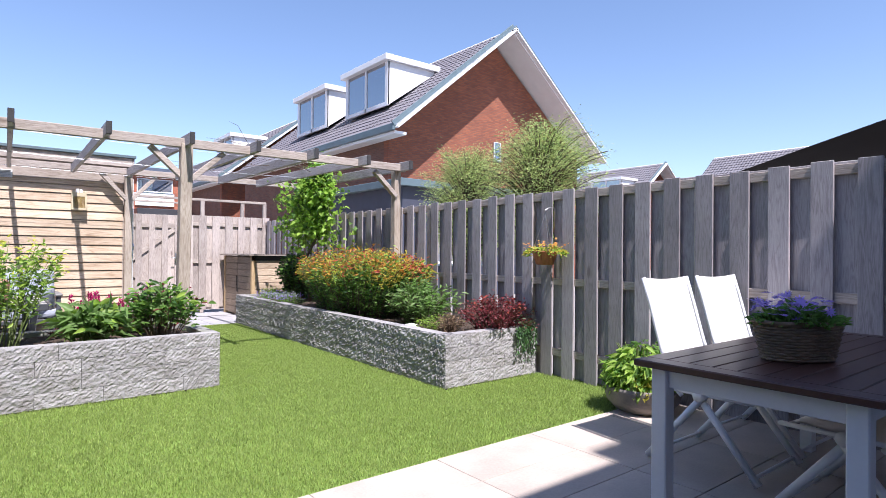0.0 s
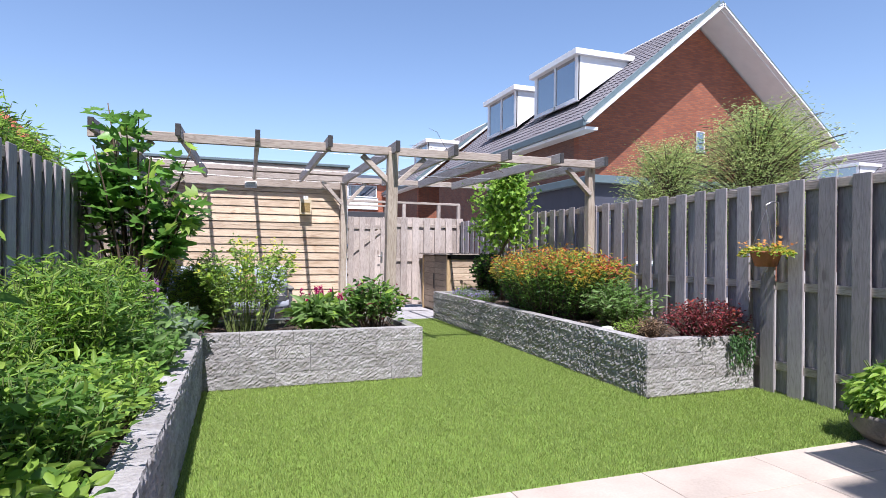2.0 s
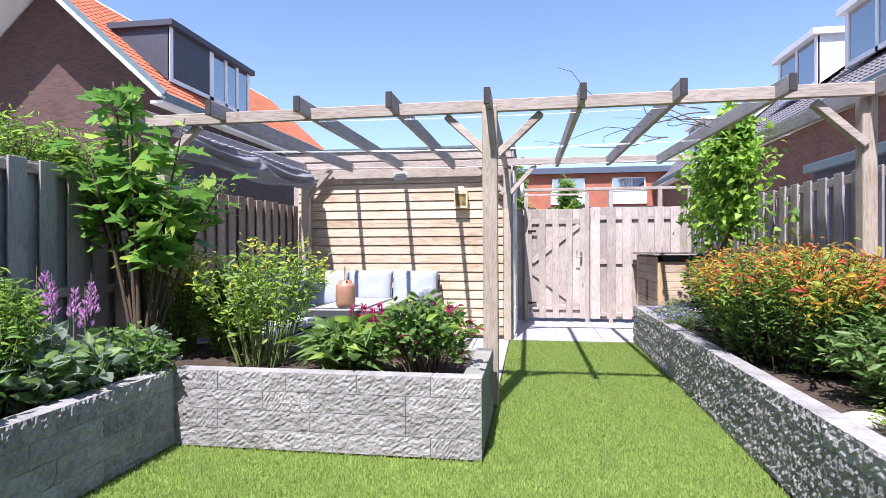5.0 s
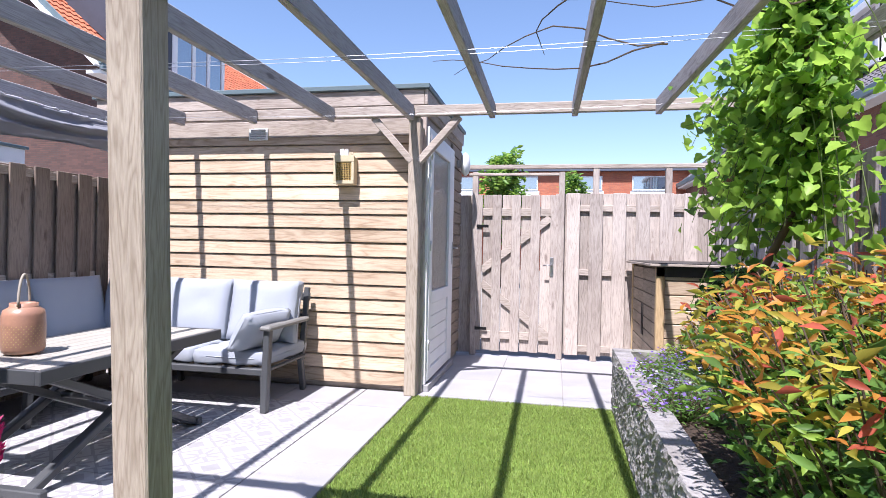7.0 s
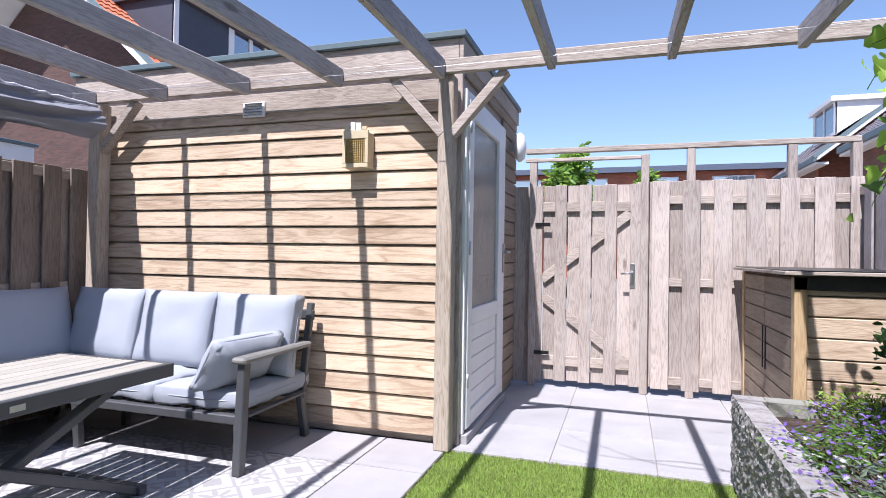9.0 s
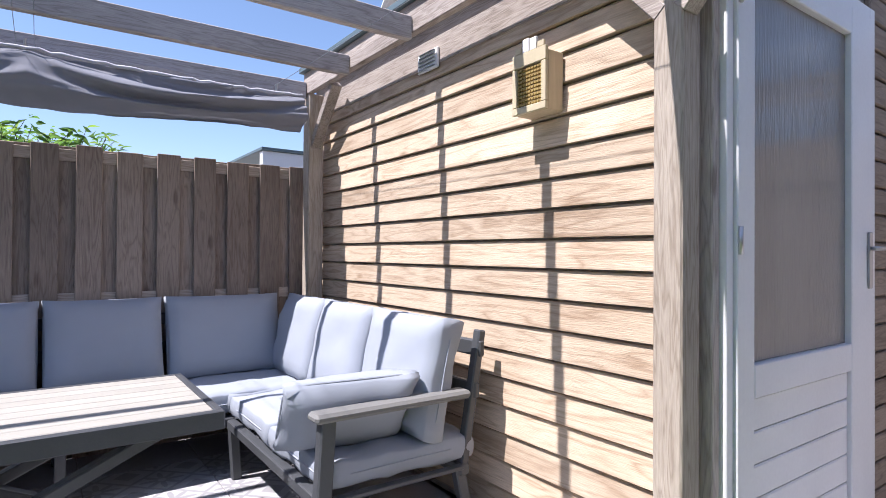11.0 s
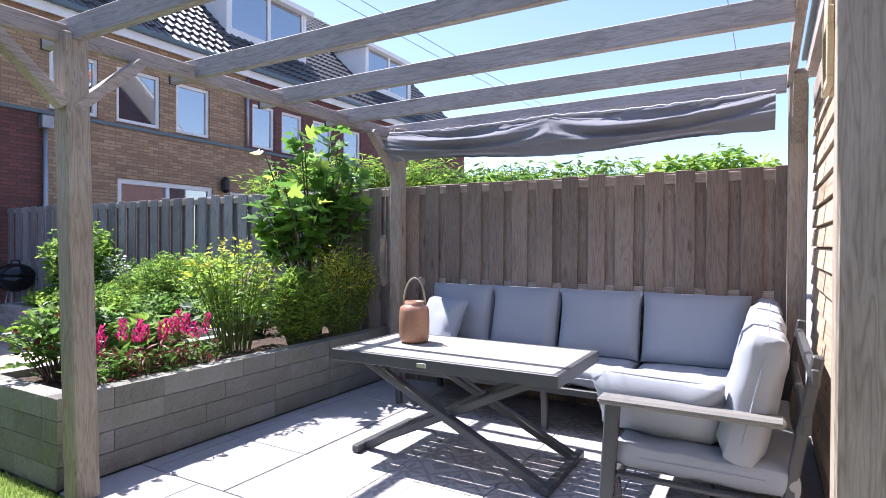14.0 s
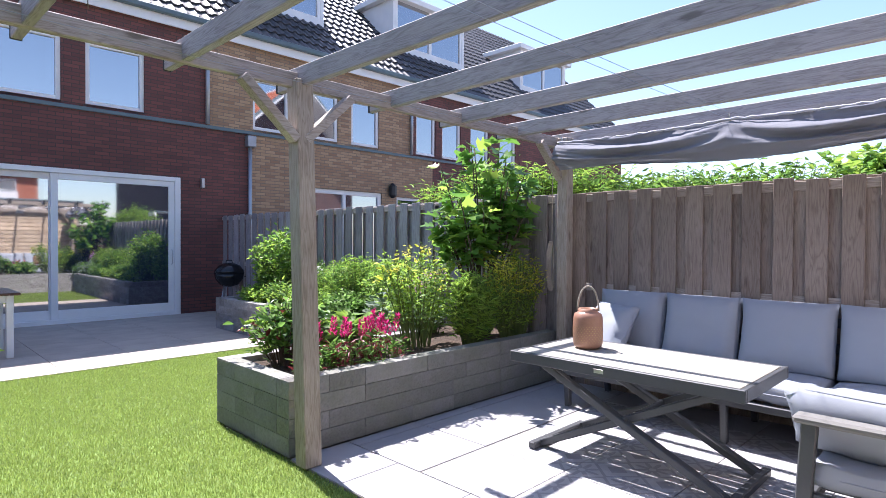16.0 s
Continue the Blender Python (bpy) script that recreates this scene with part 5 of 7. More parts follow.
def grape_vine():
    v = thing("grape_vine", (3.86, 8.02, ZR), "leafy grape vine climbing to the pergola from the stone bed", "vine")
    g = random.Random(61)
    bm = bmesh.new()
    trunk = [Vector(p) for p in ((0.1, 0.35, 0), (0.06, 0.3, 0.35), (-0.05, 0.2, 0.7), (0.05, -0.05, 1.1), (0.0, -0.2, 1.6), (0.05, -0.1, 2.05))]
    tube(bm, trunk, 0.028, 7, 0.014)
    part("trunk", bm, TWIG, v, smooth=True)
    ls, ld = Leaves(HEART, 62), Leaves(HEART, 63)
    bm = bmesh.new()
    for i in range(104):
        s = trunk[g.randrange(3, 6)]
        e = Vector((g.gauss(0.06, 0.2), g.gauss(0.42, 0.46), g.uniform(0.75, 2.05)))
        e.x = max(-0.32, min(0.5, e.x))
        e.y = max(-0.5, min(1.35, e.y))
        if e.y > 0.6:
            e.z = max(e.z, 1.15)
        pts = curve_pts(s, (s + e) / 2 + Vector((0, 0, 0.3)), e + Vector((0, 0, -0.25 * g.random())), 7)
        tube(bm, pts, 0.005, 4, 0.002)
        for j in range(42):
            f = g.random() * 5.9
            p = pts[int(f)].lerp(pts[int(f) + 1], f % 1)
            a = g.uniform(0, 6.28)
            s2 = g.uniform(0.045, 0.085)
            q = p + Vector((g.gauss(0, 0.06), g.gauss(0, 0.06), g.gauss(0, 0.06)))
            (ls if g.random() < 0.8 else ld).add(q, (math.cos(a), math.sin(a), g.uniform(-0.9, 0.1)), s2, s2 * 0.95)
    tagged(part("shoots", bm, STEM, v), kind="stuff")
    ls.build("leaves", L_VINE, v, cup=0.15, curl=0.25, up=0.9)
    ld.build("dark_leaves", L_GREEN, v, cup=0.15, curl=0.25, up=0.9)
    bm = bmesh.new()
    for i in range(9):
        p = Vector((g.uniform(-0.6, 0.4), g.uniform(-1.2, 0.5), 2.02))
        pts = [p]
        d = Vector((-1, g.uniform(-0.5, 0.5), g.uniform(-0.05, 0.2)))
        for k in range(9):
            d = (d + Vector((g.gauss(0, 0.2), g.gauss(0, 0.35), g.gauss(0, 0.18)))).normalized()
            q = pts[-1] + d * 0.17
            q.z = max(1.96, min(2.3, q.z))
            pts.append(q)
        tube(bm, pts, 0.006, 5, 0.002)
    tagged(part("bare_shoots", bm, TWIG, v, "bare brown vine shoots on the rafters"), kind="stuff")


grape_vine()
shrub("ivy", "dark ivy at the foot of the vine", "plant", (4.0, 8.95, ZR), 0.34, 0.44, 0.84, 110, 30, 0.055, 0.75, (("dark_leaves", L_DARK, 2, 0, 1), ("green_leaves", L_GREEN, 1, 0, 1)), 64, OVAL, 0.1)

# left bed, by the seating corner
pale = shrub("variegated_shrub", "loose pale-green shrub with yellow flower heads", "shrub", (0.0, 5.70, ZL), 0.54, 0.34, 0.92, 62, 26, 0.055, 0.42,
      (("green_leaves", L_SAGE, 2, 0, 1), ("lime_leaves", L_LIME, 3.5, 0.2, 1), ("yellow_flowers", F_YEL, 2, 0.9, 1)), 71, OVAL, 0.3, STEM, low=0.55)
flower_heads(pale, "flower_head_cluster", F_YEL, [(G.uniform(-0.46, 0.46), G.uniform(-0.26, 0.26), G.uniform(0.52, 0.9)) for _ in range(17)], 0.03, 78, per=16, spread=0.026)
shrub("foxglove_leaves", "rosette of broad lance leaves in the bed", "plant", (0.66, 5.55, ZL), 0.24, 0.20, 0.33, 60, 5, 0.17, 0.36, (("leaves", L_SAGE, 3, 0, 1), ("lime_leaves", L_LIME, 0.6, 0, 1)), 72, LANCE, 0.4, STEM, curl=0.45)
shrub("pieris_shrub", "rounded green shrub with reddish young tips", "shrub", (1.20, 5.56, ZL), 0.34, 0.22, 0.50, 54, 16, 0.08, 0.42,
      (("green_leaves", L_GREEN, 4, 0, 1), ("sage_leaves", L_SAGE, 2, 0.2, 1), ("dark_leaves", L_DARK, 1, 0.2, 1), ("lime_leaves", L_LIME, 0.9, 0.6, 1), ("red_leaves", L_MAROON, 0.5, 0.6, 1)), 73, OVAL, 0.35, low=0.5)
cel = shrub("celosia", "row of bright pink plume flowers in the bed", "flower", (0.92, 6.04, ZL), 0.50, 0.10, 0.22, 60, 13, 0.07, 0.3, (("leaves", L_GREEN, 1, 0, 1), ("dark_leaves", L_MAROON, 0.9, 0, 1)), 74, LANCE, 0.2, STEM, base=0.95)
spikes(cel, "plumes", F_PINK, [(G.uniform(-0.42, 0.45), G.uniform(-0.1, 0.1), G.uniform(0.2, 0.28)) for _ in range(18)], 0.13, 0.019, 75, 46)
shrub("euphorbia", "yellow-green euphorbia beside the fig", "plant", (-0.92, 6.07, ZL), 0.46, 0.17, 0.90, 115, 26, 0.052, 0.3,
      (("sage_leaves", L_SAGE, 1.5, 0, 0.7), ("lime_leaves", L_LIME, 6, 0.0, 1), ("yellow_flowers", F_YEL, 9, 0.6, 1)), 76, LANCE, 0.2, STEM, low=0.5)
shrub("tall_grass", "loose tuft of light green grassy stems", "plant", (-0.40, 6.02, ZL), 0.34, 0.16, 0.70, 170, 20, 0.085, 0.14, (("leaves", L_LIME, 3, 0, 1), ("green_leaves", L_GREEN, 1, 0, 1)), 77, LANCE, 0.2, STEM)


def fig_tree():
    f = thing("fig_tree", (-0.93, 5.70, ZL), "young fig tree with large lobed leaves against the fence", "tree")
    g = random.Random(81)
    bm = bmesh.new()
    ls, lk = Leaves(LOBED, 82), Leaves(LOBED, 83)
    for i in range(23):
        a = g.uniform(0, 6.28)
        r = math.sqrt(g.random())
        tip = Vector((max(-0.48, 0.62 * r * math.cos(a)), 0.40 * r * math.sin(a), g.uniform(1.2, 2.2) - 0.25 * r))
        pts = curve_pts((0.05 * math.cos(a), 0.05 * math.sin(a), 0), (tip.x * 0.45, tip.y * 0.45, tip.z * 0.6), tip, 8)
        tube(bm, pts, 0.016, 6, 0.005)
        for j in range(20):
            f2 = 4.0 + g.random() * 2.9
            p = pts[int(f2)].lerp(pts[min(int(f2) + 1, 7)], f2 % 1)
            b = g.uniform(0, 6.28)
            s = g.uniform(0.10, 0.20)
            d = Vector((math.cos(b), math.sin(b), g.uniform(-0.25, 0.5)))
            (ls if g.random() < 0.82 else lk).add(p + d * 0.06, d, s, s * 0.95)
    tagged(part("limb_bundle", bm, TWIG, f, smooth=True), kind="stuff")
    ls.build("leaves", L_FIG, f, cup=0.1, curl=0.2, up=0.9)
    lk.build("young_leaves", L_LIME, f, cup=0.1, curl=0.2, up=0.9)


fig_tree()
# long bed along the fence: a row of different perennials
rows = ((-1.02, 1.55, 0.42, 0.50, 1.20, 96, 27, 0.08, 0.5, OVAL, (("green_leaves", L_GREEN, 3, 0, 1), ("sage_leaves", L_SAGE, 1.5, 0, 0.9), ("lime_leaves", L_LIME, 3, 0, 1)), "glossy_shrub", "tall glossy green leafy shrub by the fence"),
        (-0.78, 2.25, 0.36, 0.40, 0.40, 130, 16, 0.07, 0.34, LANCE, (("green_leaves", L_GREEN, 2, 0, 1), ("lime_leaves", L_LIME, 1, 0, 1)), "perennial", "bushy green perennial in the stone bed"),
        (-1.12, 2.75, 0.34, 0.40, 0.62, 110, 20, 0.065, 0.22, LANCE, (("green_leaves", L_GREEN, 2, 0, 1), ("lime_leaves", L_LIME, 0.7, 0.5, 1)), "perennial", "fine-leaved green perennial before the fence"),
        (-0.62, 1.55, 0.20, 0.42, 0.26, 90, 12, 0.065, 0.5, OVAL, (("lime_leaves", L_LIME, 2, 0, 1), ("green_leaves", L_GREEN, 1, 0, 1)), "ground_cover", "low bright-green ground cover at the stone edge"),
        (-0.66, 2.95, 0.26, 0.44, 0.30, 130, 13, 0.055, 0.4, OVAL, (("lime_leaves", L_LIME, 1.4, 0, 1), ("green_leaves", L_GREEN, 1.5, 0, 1)), "ground_cover", "low leafy ground cover at the stone edge"),
        (-1.00, 3.50, 0.42, 0.50, 0.78, 190, 24, 0.075, 0.2, LANCE, (("green_leaves", L_GREEN, 1.5, 0, 1), ("lime_leaves", L_LIME, 2, 0.3, 1)), "perennial", "dense fine-leaved green perennial"),
        (-0.64, 3.80, 0.24, 0.38, 0.34, 90, 14, 0.07, 0.44, OVAL, (("green_leaves", L_GREEN, 2, 0, 1), ("sage_leaves", L_SAGE, 1, 0, 1)), "perennial", "broad-leaved green perennial at the stone edge"),
        (-0.95, 4.30, 0.40, 0.42, 0.76, 170, 22, 0.075, 0.26, LANCE, (("green_leaves", L_GREEN, 1.5, 0, 1), ("lime_leaves", L_LIME, 2, 0.3, 1)), "perennial", "dense green perennial with lance leaves"),
        (-0.66, 4.60, 0.26, 0.32, 0.36, 60, 10, 0.11, 0.6, OVAL, (("silver_leaves", L_GREY, 2, 0, 1), ("sage_leaves", L_SAGE, 1, 0, 1)), "blue_leaf_plant", "blue-green broad-leaved plant in the stone bed"),
        (-0.60, 5.15, 0.26, 0.26, 0.34, 60, 12, 0.07, 0.5, OVAL, (("green_leaves", L_GREEN, 2, 0, 1), ("silver_leaves", L_GREY, 1, 0, 1)), "perennial", "mixed green perennial at the bed's inner corner"),
        (-1.15, 0.98, 0.24, 0.24, 0.62, 60, 18, 0.07, 0.5, OVAL, (("green_leaves", L_GREEN, 2, 0, 1), ("lime_leaves", L_LIME, 1, 0, 1)), "leafy_shrub", "small leafy shrub by the fence"),
        (-1.18, 2.15, 0.2, 0.24, 0.78, 50, 20, 0.05, 0.55, OVAL, (("green_leaves", L_GREEN, 2, 0, 1), ("white_flowers", F_WHITE, 0.5, 0.6, 1)), "white_flowering_shrub", "green shrub dotted with white flowers by the fence"))
for i, (x, y, rx, ry, h, st, per, lf, w, o, looks, nm, lb) in enumerate(rows):
    shrub(nm, lb, "plant", (x, y, ZL - 0.01), rx, ry, h, st, per, lf, w, looks, 100 + i, o, 0.2, STEM, low=0.5, base=0.7)
fx = thing("foxglove", (-0.92, 5.0, ZL), "foxgloves with hanging violet-pink bells", "flower")
fs = [(G.uniform(-0.25, 0.3), G.uniform(-0.2, 0.1), G.uniform(0.35, 0.5)) for _ in range(6)]
for p in fs:
    bm = bmesh.new()
    tube(bm, [(p[0], p[1], 0), p, (p[0], p[1], p[2] + 0.25)], 0.006, 5, 0.003)
    part("stem", bm, STEM, fx)
spikes(fx, "bells", leafmat("flower_foxglove", (0.4, 0.16, 0.4), (0.5, 0.3, 0.5)), fs, 0.22, 0.032, 120, 60)


# hedges and trees over the fences
def hedge(name, label, x, y0, y1, z0, z1, depth, n, leaf, width, looks, seed, outline=LANCE):
    pl = thing(name, (x, y0, 0), label, "hedge")
    g = random.Random(seed)
    sets = [(Leaves(outline, seed + i), lk) for i, lk in enumerate(looks)]
    bm = bmesh.new()
    for _ in range(n):
        y = g.uniform(0, y1 - y0)
        top = z0 + (z1 - z0) * (0.55 + 0.45 * noise.noise((y * 1.3, seed, 0)) + g.uniform(-0.25, 0.15))
        foot = Vector((g.uniform(-depth, depth) * 0.4, y, 0.0))
        tip = Vector((g.uniform(-depth, depth), y + g.gauss(0, 0.25), top))
        pts = curve_pts(foot, (foot.x, y, top * 0.7), tip, 7)
        tube(bm, pts, 0.008, 4, 0.002)
        for j in range(46):
            f = g.uniform(2.6, 5.99)
            p = pts[int(f)].lerp(pts[int(f) + 1], f % 1)
            a = g.uniform(0, 6.28)
            ls, lk = sets[0 if g.random() < looks[0][2] else -1]
            s = leaf * g.uniform(0.6, 1.2)
            ls.add(p + Vector((g.gauss(0, 0.05), g.gauss(0, 0.05), g.gauss(0, 0.04))), (math.cos(a), math.sin(a), g.uniform(-0.3, 0.8)), s, s * width)
    tagged(part("stem_bundle", bm, TWIG, pl), kind="stuff")
    for ls, lk in sets:
        ls.build(lk[0], lk[1], pl)


hedge("hedge", "light green hedge rising behind the fence", -1.85, 4.0, 6.5, 1.75, 2.4, 0.22, 260, 0.10, 0.15, (("lime_leaves", L_LIME, 0.7), ("green_leaves", L_GREEN, 0.3)), 131)
hedge("hedge", "trimmed green hedge behind the fence of the seating corner", -2.1, 5.9, 8.2, 1.80, 2.16, 0.35, 360, 0.085, 0.34, (("green_leaves", L_GREEN, 0.85), ("lime_leaves", L_LIME, 0.4)), 141)
hedge("hedge", "far sunlit green bushes beyond the fence", -15.0, 6.4, 9.4, 2.4, 4.5, 0.9, 130, 0.26, 0.5, (("lime_leaves", L_LIME, 0.6), ("green_leaves", L_GREEN, 0.4)), 151, OVAL)


def tree(name, label, at, height, rx, ry, z_low, limbs, per, leaf, width, looks, seed, outline=LANCE, trunk_r=0.06):
    t = thing(name, at, label, "tree")
    g = random.Random(seed)
    bm = bmesh.new()
    tube(bm, [(0, 0, 0), (0.03, 0.02, z_low * 0.6), (0, 0.05, height * 0.8)], trunk_r, 8, trunk_r * 0.3)
    part("trunk", bm, TWIG, t, smooth=True)
    bm = bmesh.new()
    sets = [(Leaves(outline, seed + i), lk) for i, lk in enumerate(looks)]
    for _ in range(limbs):
        a = g.uniform(0, 6.28)
        r = g.random() ** 0.5
        zc = g.uniform(-1, 1)
        hz = (height - z_low) / 2
        k = math.sqrt(1 - zc * zc * 0.85)
        tip = Vector((rx * r * k * math.cos(a), ry * r * k * math.sin(a), z_low + hz + hz * zc * g.uniform(0.8, 1.1)))
        s = Vector((0, 0, min(tip.z * 0.7, height * 0.7)))
        pts = curve_pts(s, (tip.x * 0.5, tip.y * 0.5, max(s.z, tip.z)), tip, 6)
        tube(bm, pts, 0.012, 4, 0.003)
        for j in range(per):
            f = g.uniform(2.0, 4.99)
            p = pts[int(f)].lerp(pts[int(f) + 1], f % 1)
            b = g.uniform(0, 6.28)
            ls, lk = sets[0 if g.random() < looks[0][2] else -1]
            sz = leaf * g.uniform(0.6, 1.2)
            ls.add(p + Vector((g.gauss(0, 0.08), g.gauss(0, 0.08), g.gauss(0, 0.08))), (math.cos(b), math.sin(b), g.uniform(-0.5, 0.8)), sz, sz * width)
    tagged(part("limb_bundle", bm, TWIG, t), kind="stuff")
    crown = [ls.build(lk[0], lk[1], t) for ls, lk in sets]


tree("willow", "airy pale green willow above the neighbour's fence", (6.5, 7.5, 0), 3.0, 0.9, 1.3, 1.2, 300, 84, 0.055, 0.24, (("crown", L_OLIVE, 0.75), ("dark_crown", L_SAGE, 0.25)), 161)
tree("willow", "taller airy pale green willow above the neighbour's fence", (6.5, 5.85, 0), 3.2, 0.9, 1.35, 1.2, 320, 84, 0.055, 0.24, (("crown", L_OLIVE, 0.75), ("dark_crown", L_SAGE, 0.25)), 171)
tree("garden_tree", "round green tree beyond the garden gate", (1.05, 24.0, 0), 4.6, 0.95, 1.2, 1.8, 90, 40, 0.22, 0.5, (("crown", L_GREEN, 0.6), ("light_crown", L_LIME, 0.4)), 181, OVAL, 0.12)
tree("garden_tree", "small green tree beyond the garden gate", (3.35, 24.5, 0), 4.0, 0.5, 0.6, 1.8, 50, 40, 0.2, 0.5, (("crown", L_GREEN, 0.7), ("light_crown", L_LIME, 0.3)), 191, OVAL, 0.1)


# ---------- furniture ----------
ALU = mat("charcoal_frame", (0.085, 0.09, 0.098), 0.45, 0.12, 6, 0.08, 120, metal=0.2)
FABRIC = mat("grey_fabric", (0.34, 0.37, 0.425), 0.9, 0.07, 3, 0.35, 420, dist=0.002)
ARM = mat("armrest_grey", (0.19, 0.188, 0.18), 0.6, 0.12, 4, 0.1, 90)
SLAT = mat("table_slat", (0.40, 0.38, 0.335), 0.6, 0.12, 4, 0.1, 90, rand=0.05)
COPPER = mat("copper_ceramic", (0.40, 0.215, 0.145), 0.35, 0.2, 6, 0.1, 60)
SAIL = mat("shade_cloth", (0.25, 0.257, 0.295), 0.9, 0.12, 3, 0.2, 300, trans=0.18)
TEAK = mat("dark_table_top", (0.085, 0.035, 0.026), 0.35, 0.3, 3, 0.08, 60, stretch=(0.15, 1, 1), rand=0.12)
WICKER = mat("wicker", (0.30, 0.21, 0.14), 0.8, 0.35, 10, 0.4, 60)
SLING = mat("white_sling", (0.8, 0.79, 0.77), 0.8, 0.05, 3, 0.2, 300)
TUBE = mat("white_tube", (0.72, 0.73, 0.75), 0.4, 0.06, 5, 0.05, 60)
CONCRETE = mat("bowl_concrete", (0.25, 0.22, 0.2), 0.8, 0.3, 8, 0.3, 60)
TERRA = mat("terracotta", (0.4, 0.15, 0.08), 0.8, 0.25, 8, 0.2, 60)
ROPE = mat("rope", (0.4, 0.36, 0.3), 0.9, 0.2, 10, 0.3, 100)
ENAMEL = mat("black_enamel", (0.012, 0.012, 0.014), 0.15, 0.1, 5, 0.0, 50)


def cushion(name, w, d, h, parent, m, seed=0, material=None, puff=0.4):
    """A stuffed cushion, w by d and h thick, with crumpled faces and a seam."""
    g = random.Random(seed)
    ox = g.uniform(0, 50)
    bm = bmesh.new()
    bmesh.ops.create_cube(bm, size=2)
    bmesh.ops.subdivide_edges(bm, edges=bm.edges, cuts=9, use_grid_fill=True)
    for v in bm.verts:
        u, t, s = v.co
        f = (1 - abs(u) ** 5) * (1 - abs(t) ** 5)
        z = s * h / 2 * ((1 - puff) + puff * f ** 0.5)
        q = Vector((u * w / 2 * (1 - 0.03 * (1 - abs(t) ** 3) * abs(u) ** 8 - 0.025 * s * s), t * d / 2 * (1 - 0.03 * (1 - abs(u) ** 3) * abs(t) ** 8 - 0.025 * s * s), z))
        q += Vector((0, 0, 0.017 * noise.noise((q.x * 6 + ox, q.y * 7, s)) + 0.007 * noise.noise((q.x * 19 + ox, q.y * 19, s))))
        v.co = q
    ob = part(name, bm, material or FABRIC, parent, smooth=True)
    ob.matrix_basis = m
    bm = bmesh.new()
    pts = []
    for k in range(33):
        a = 2 * math.pi * k / 32
        cx, sy = math.cos(a), math.sin(a)
        r = 1 / max(abs(cx), abs(sy)) if max(abs(cx), abs(sy)) else 1
        r = min(r, 1.34)
        pts.append((cx * r * w / 2 * 0.975, sy * r * d / 2 * 0.975, 0))
    tube(bm, pts, 0.004, 5)
    part("piping", bm, FABRIC, ob)
    return ob


def sofa(name, at, rz, widths, label, arm_at=None, back=-0.145):
    """A run of seats along x, its back at y = 0 and its front at y = -0.74."""
    s = thing(name, at, label, "sofa", "corner seating", rz=rz)
    L = sum(widths)
    for k, width in enumerate(widths):
        mid = sum(widths[:k]) + width / 2
        cushion("seat_cushion", width - 0.01, 0.70, 0.13, s, pose(mid, -0.40, 0.385), 5 + k, puff=0.25)
        cushion("back_cushion", width - 0.012, 0.52, 0.19, s, pose(mid, back, 0.685, 76 + RNG.uniform(-2, 2), 0, RNG.uniform(-1.5, 1.5)), 15 + k + int(L * 10), puff=0.42)
    for y, z in ((-0.74, 0.29), (-0.10, 0.29)):
        bm = bmesh.new()
        bar(bm, (0, y, z), (L, y, z), 0.05, 0.05, 0.006)
        part("seat_frame", bm, ALU, s)
    n = int(L / 0.12)
    for k in range(n + 1):
        bm = bmesh.new()
        cbox(bm, (k * L / n - 0.02, -0.72, 0.300), (k * L / n + 0.02, -0.12, 0.316), 0.003)
        part("seat_slat", bm, ALU, s)
    for z in (0.62, 0.80):
        bm = bmesh.new()
        bar(bm, (0, -0.035 + (z - 0.62) * 0.14, z), (L, -0.035 + (z - 0.62) * 0.14, z), 0.03, 0.07, 0.006)
        part("back_rail", bm, ALU, s)
    xs = [0.03, L - 0.03] + ([L / 2] if L > 1.6 else [])
    for x in xs:
        bm = bmesh.new()
        bar(bm, (x, -0.72, 0), (x, -0.74, 0.29), 0.045, 0.05, 0.006, up=(0, 1, 0))
        part("front_leg", bm, ALU, s)
        bm = bmesh.new()
        bar(bm, (x, -0.05, 0), (x, -0.12, 0.3), 0.045, 0.05, 0.006, up=(0, 1, 0))
        part("back_leg", bm, ALU, s)
        bm = bmesh.new()
        bar(bm, (x, -0.10, 0.27), (x, 0.0, 0.88), 0.045, 0.04, 0.006, up=(0, 1, 0))
        part("back_post", bm, ALU, s)
    if arm_at is not None:
        x = arm_at
        bm = bmesh.new()
        cbox(bm, (x - 0.045, -0.80, 0.605), (x + 0.045, -0.10, 0.64), 0.012)
        part("armrest", bm, ARM, s, "pale grey armrest")
        bm = bmesh.new()
        bar(bm, (x, -0.775, 0.0), (x, -0.74, 0.61), 0.05, 0.06, 0.006, up=(0, 1, 0))
        part("arm_post", bm, ALU, s)
    return s


long_sofa = sofa("sofa", (-1.365, 6.835, 0), 90, (0.596, 0.58, 0.619, 0.72), "long grey-cushioned garden sofa along the fence")
short_sofa = sofa("sofa", (-0.575, 9.60, 0), 0, (0.62, 0.62), "grey-cushioned garden sofa with charcoal frame against the shed", 1.24, -0.215)
cushion("back_cushion", 0.62, 0.52, 0.19, short_sofa, pose(-0.305, -0.215, 0.685, 76, 0, 0), 44, puff=0.42)
cushion("seat_cushion", 0.60, 0.66, 0.13, short_sofa, pose(-0.33, -0.42, 0.385), 45, puff=0.25)


def pillow(at, rx, ry, rz, w, d, label, seed):
    p = thing("throw_pillow", at, label, "pillow", rz=rz)
    cushion("cover", w, d, 0.17, p, pose(0, 0, 0, rx, ry, 0), seed, puff=0.75)


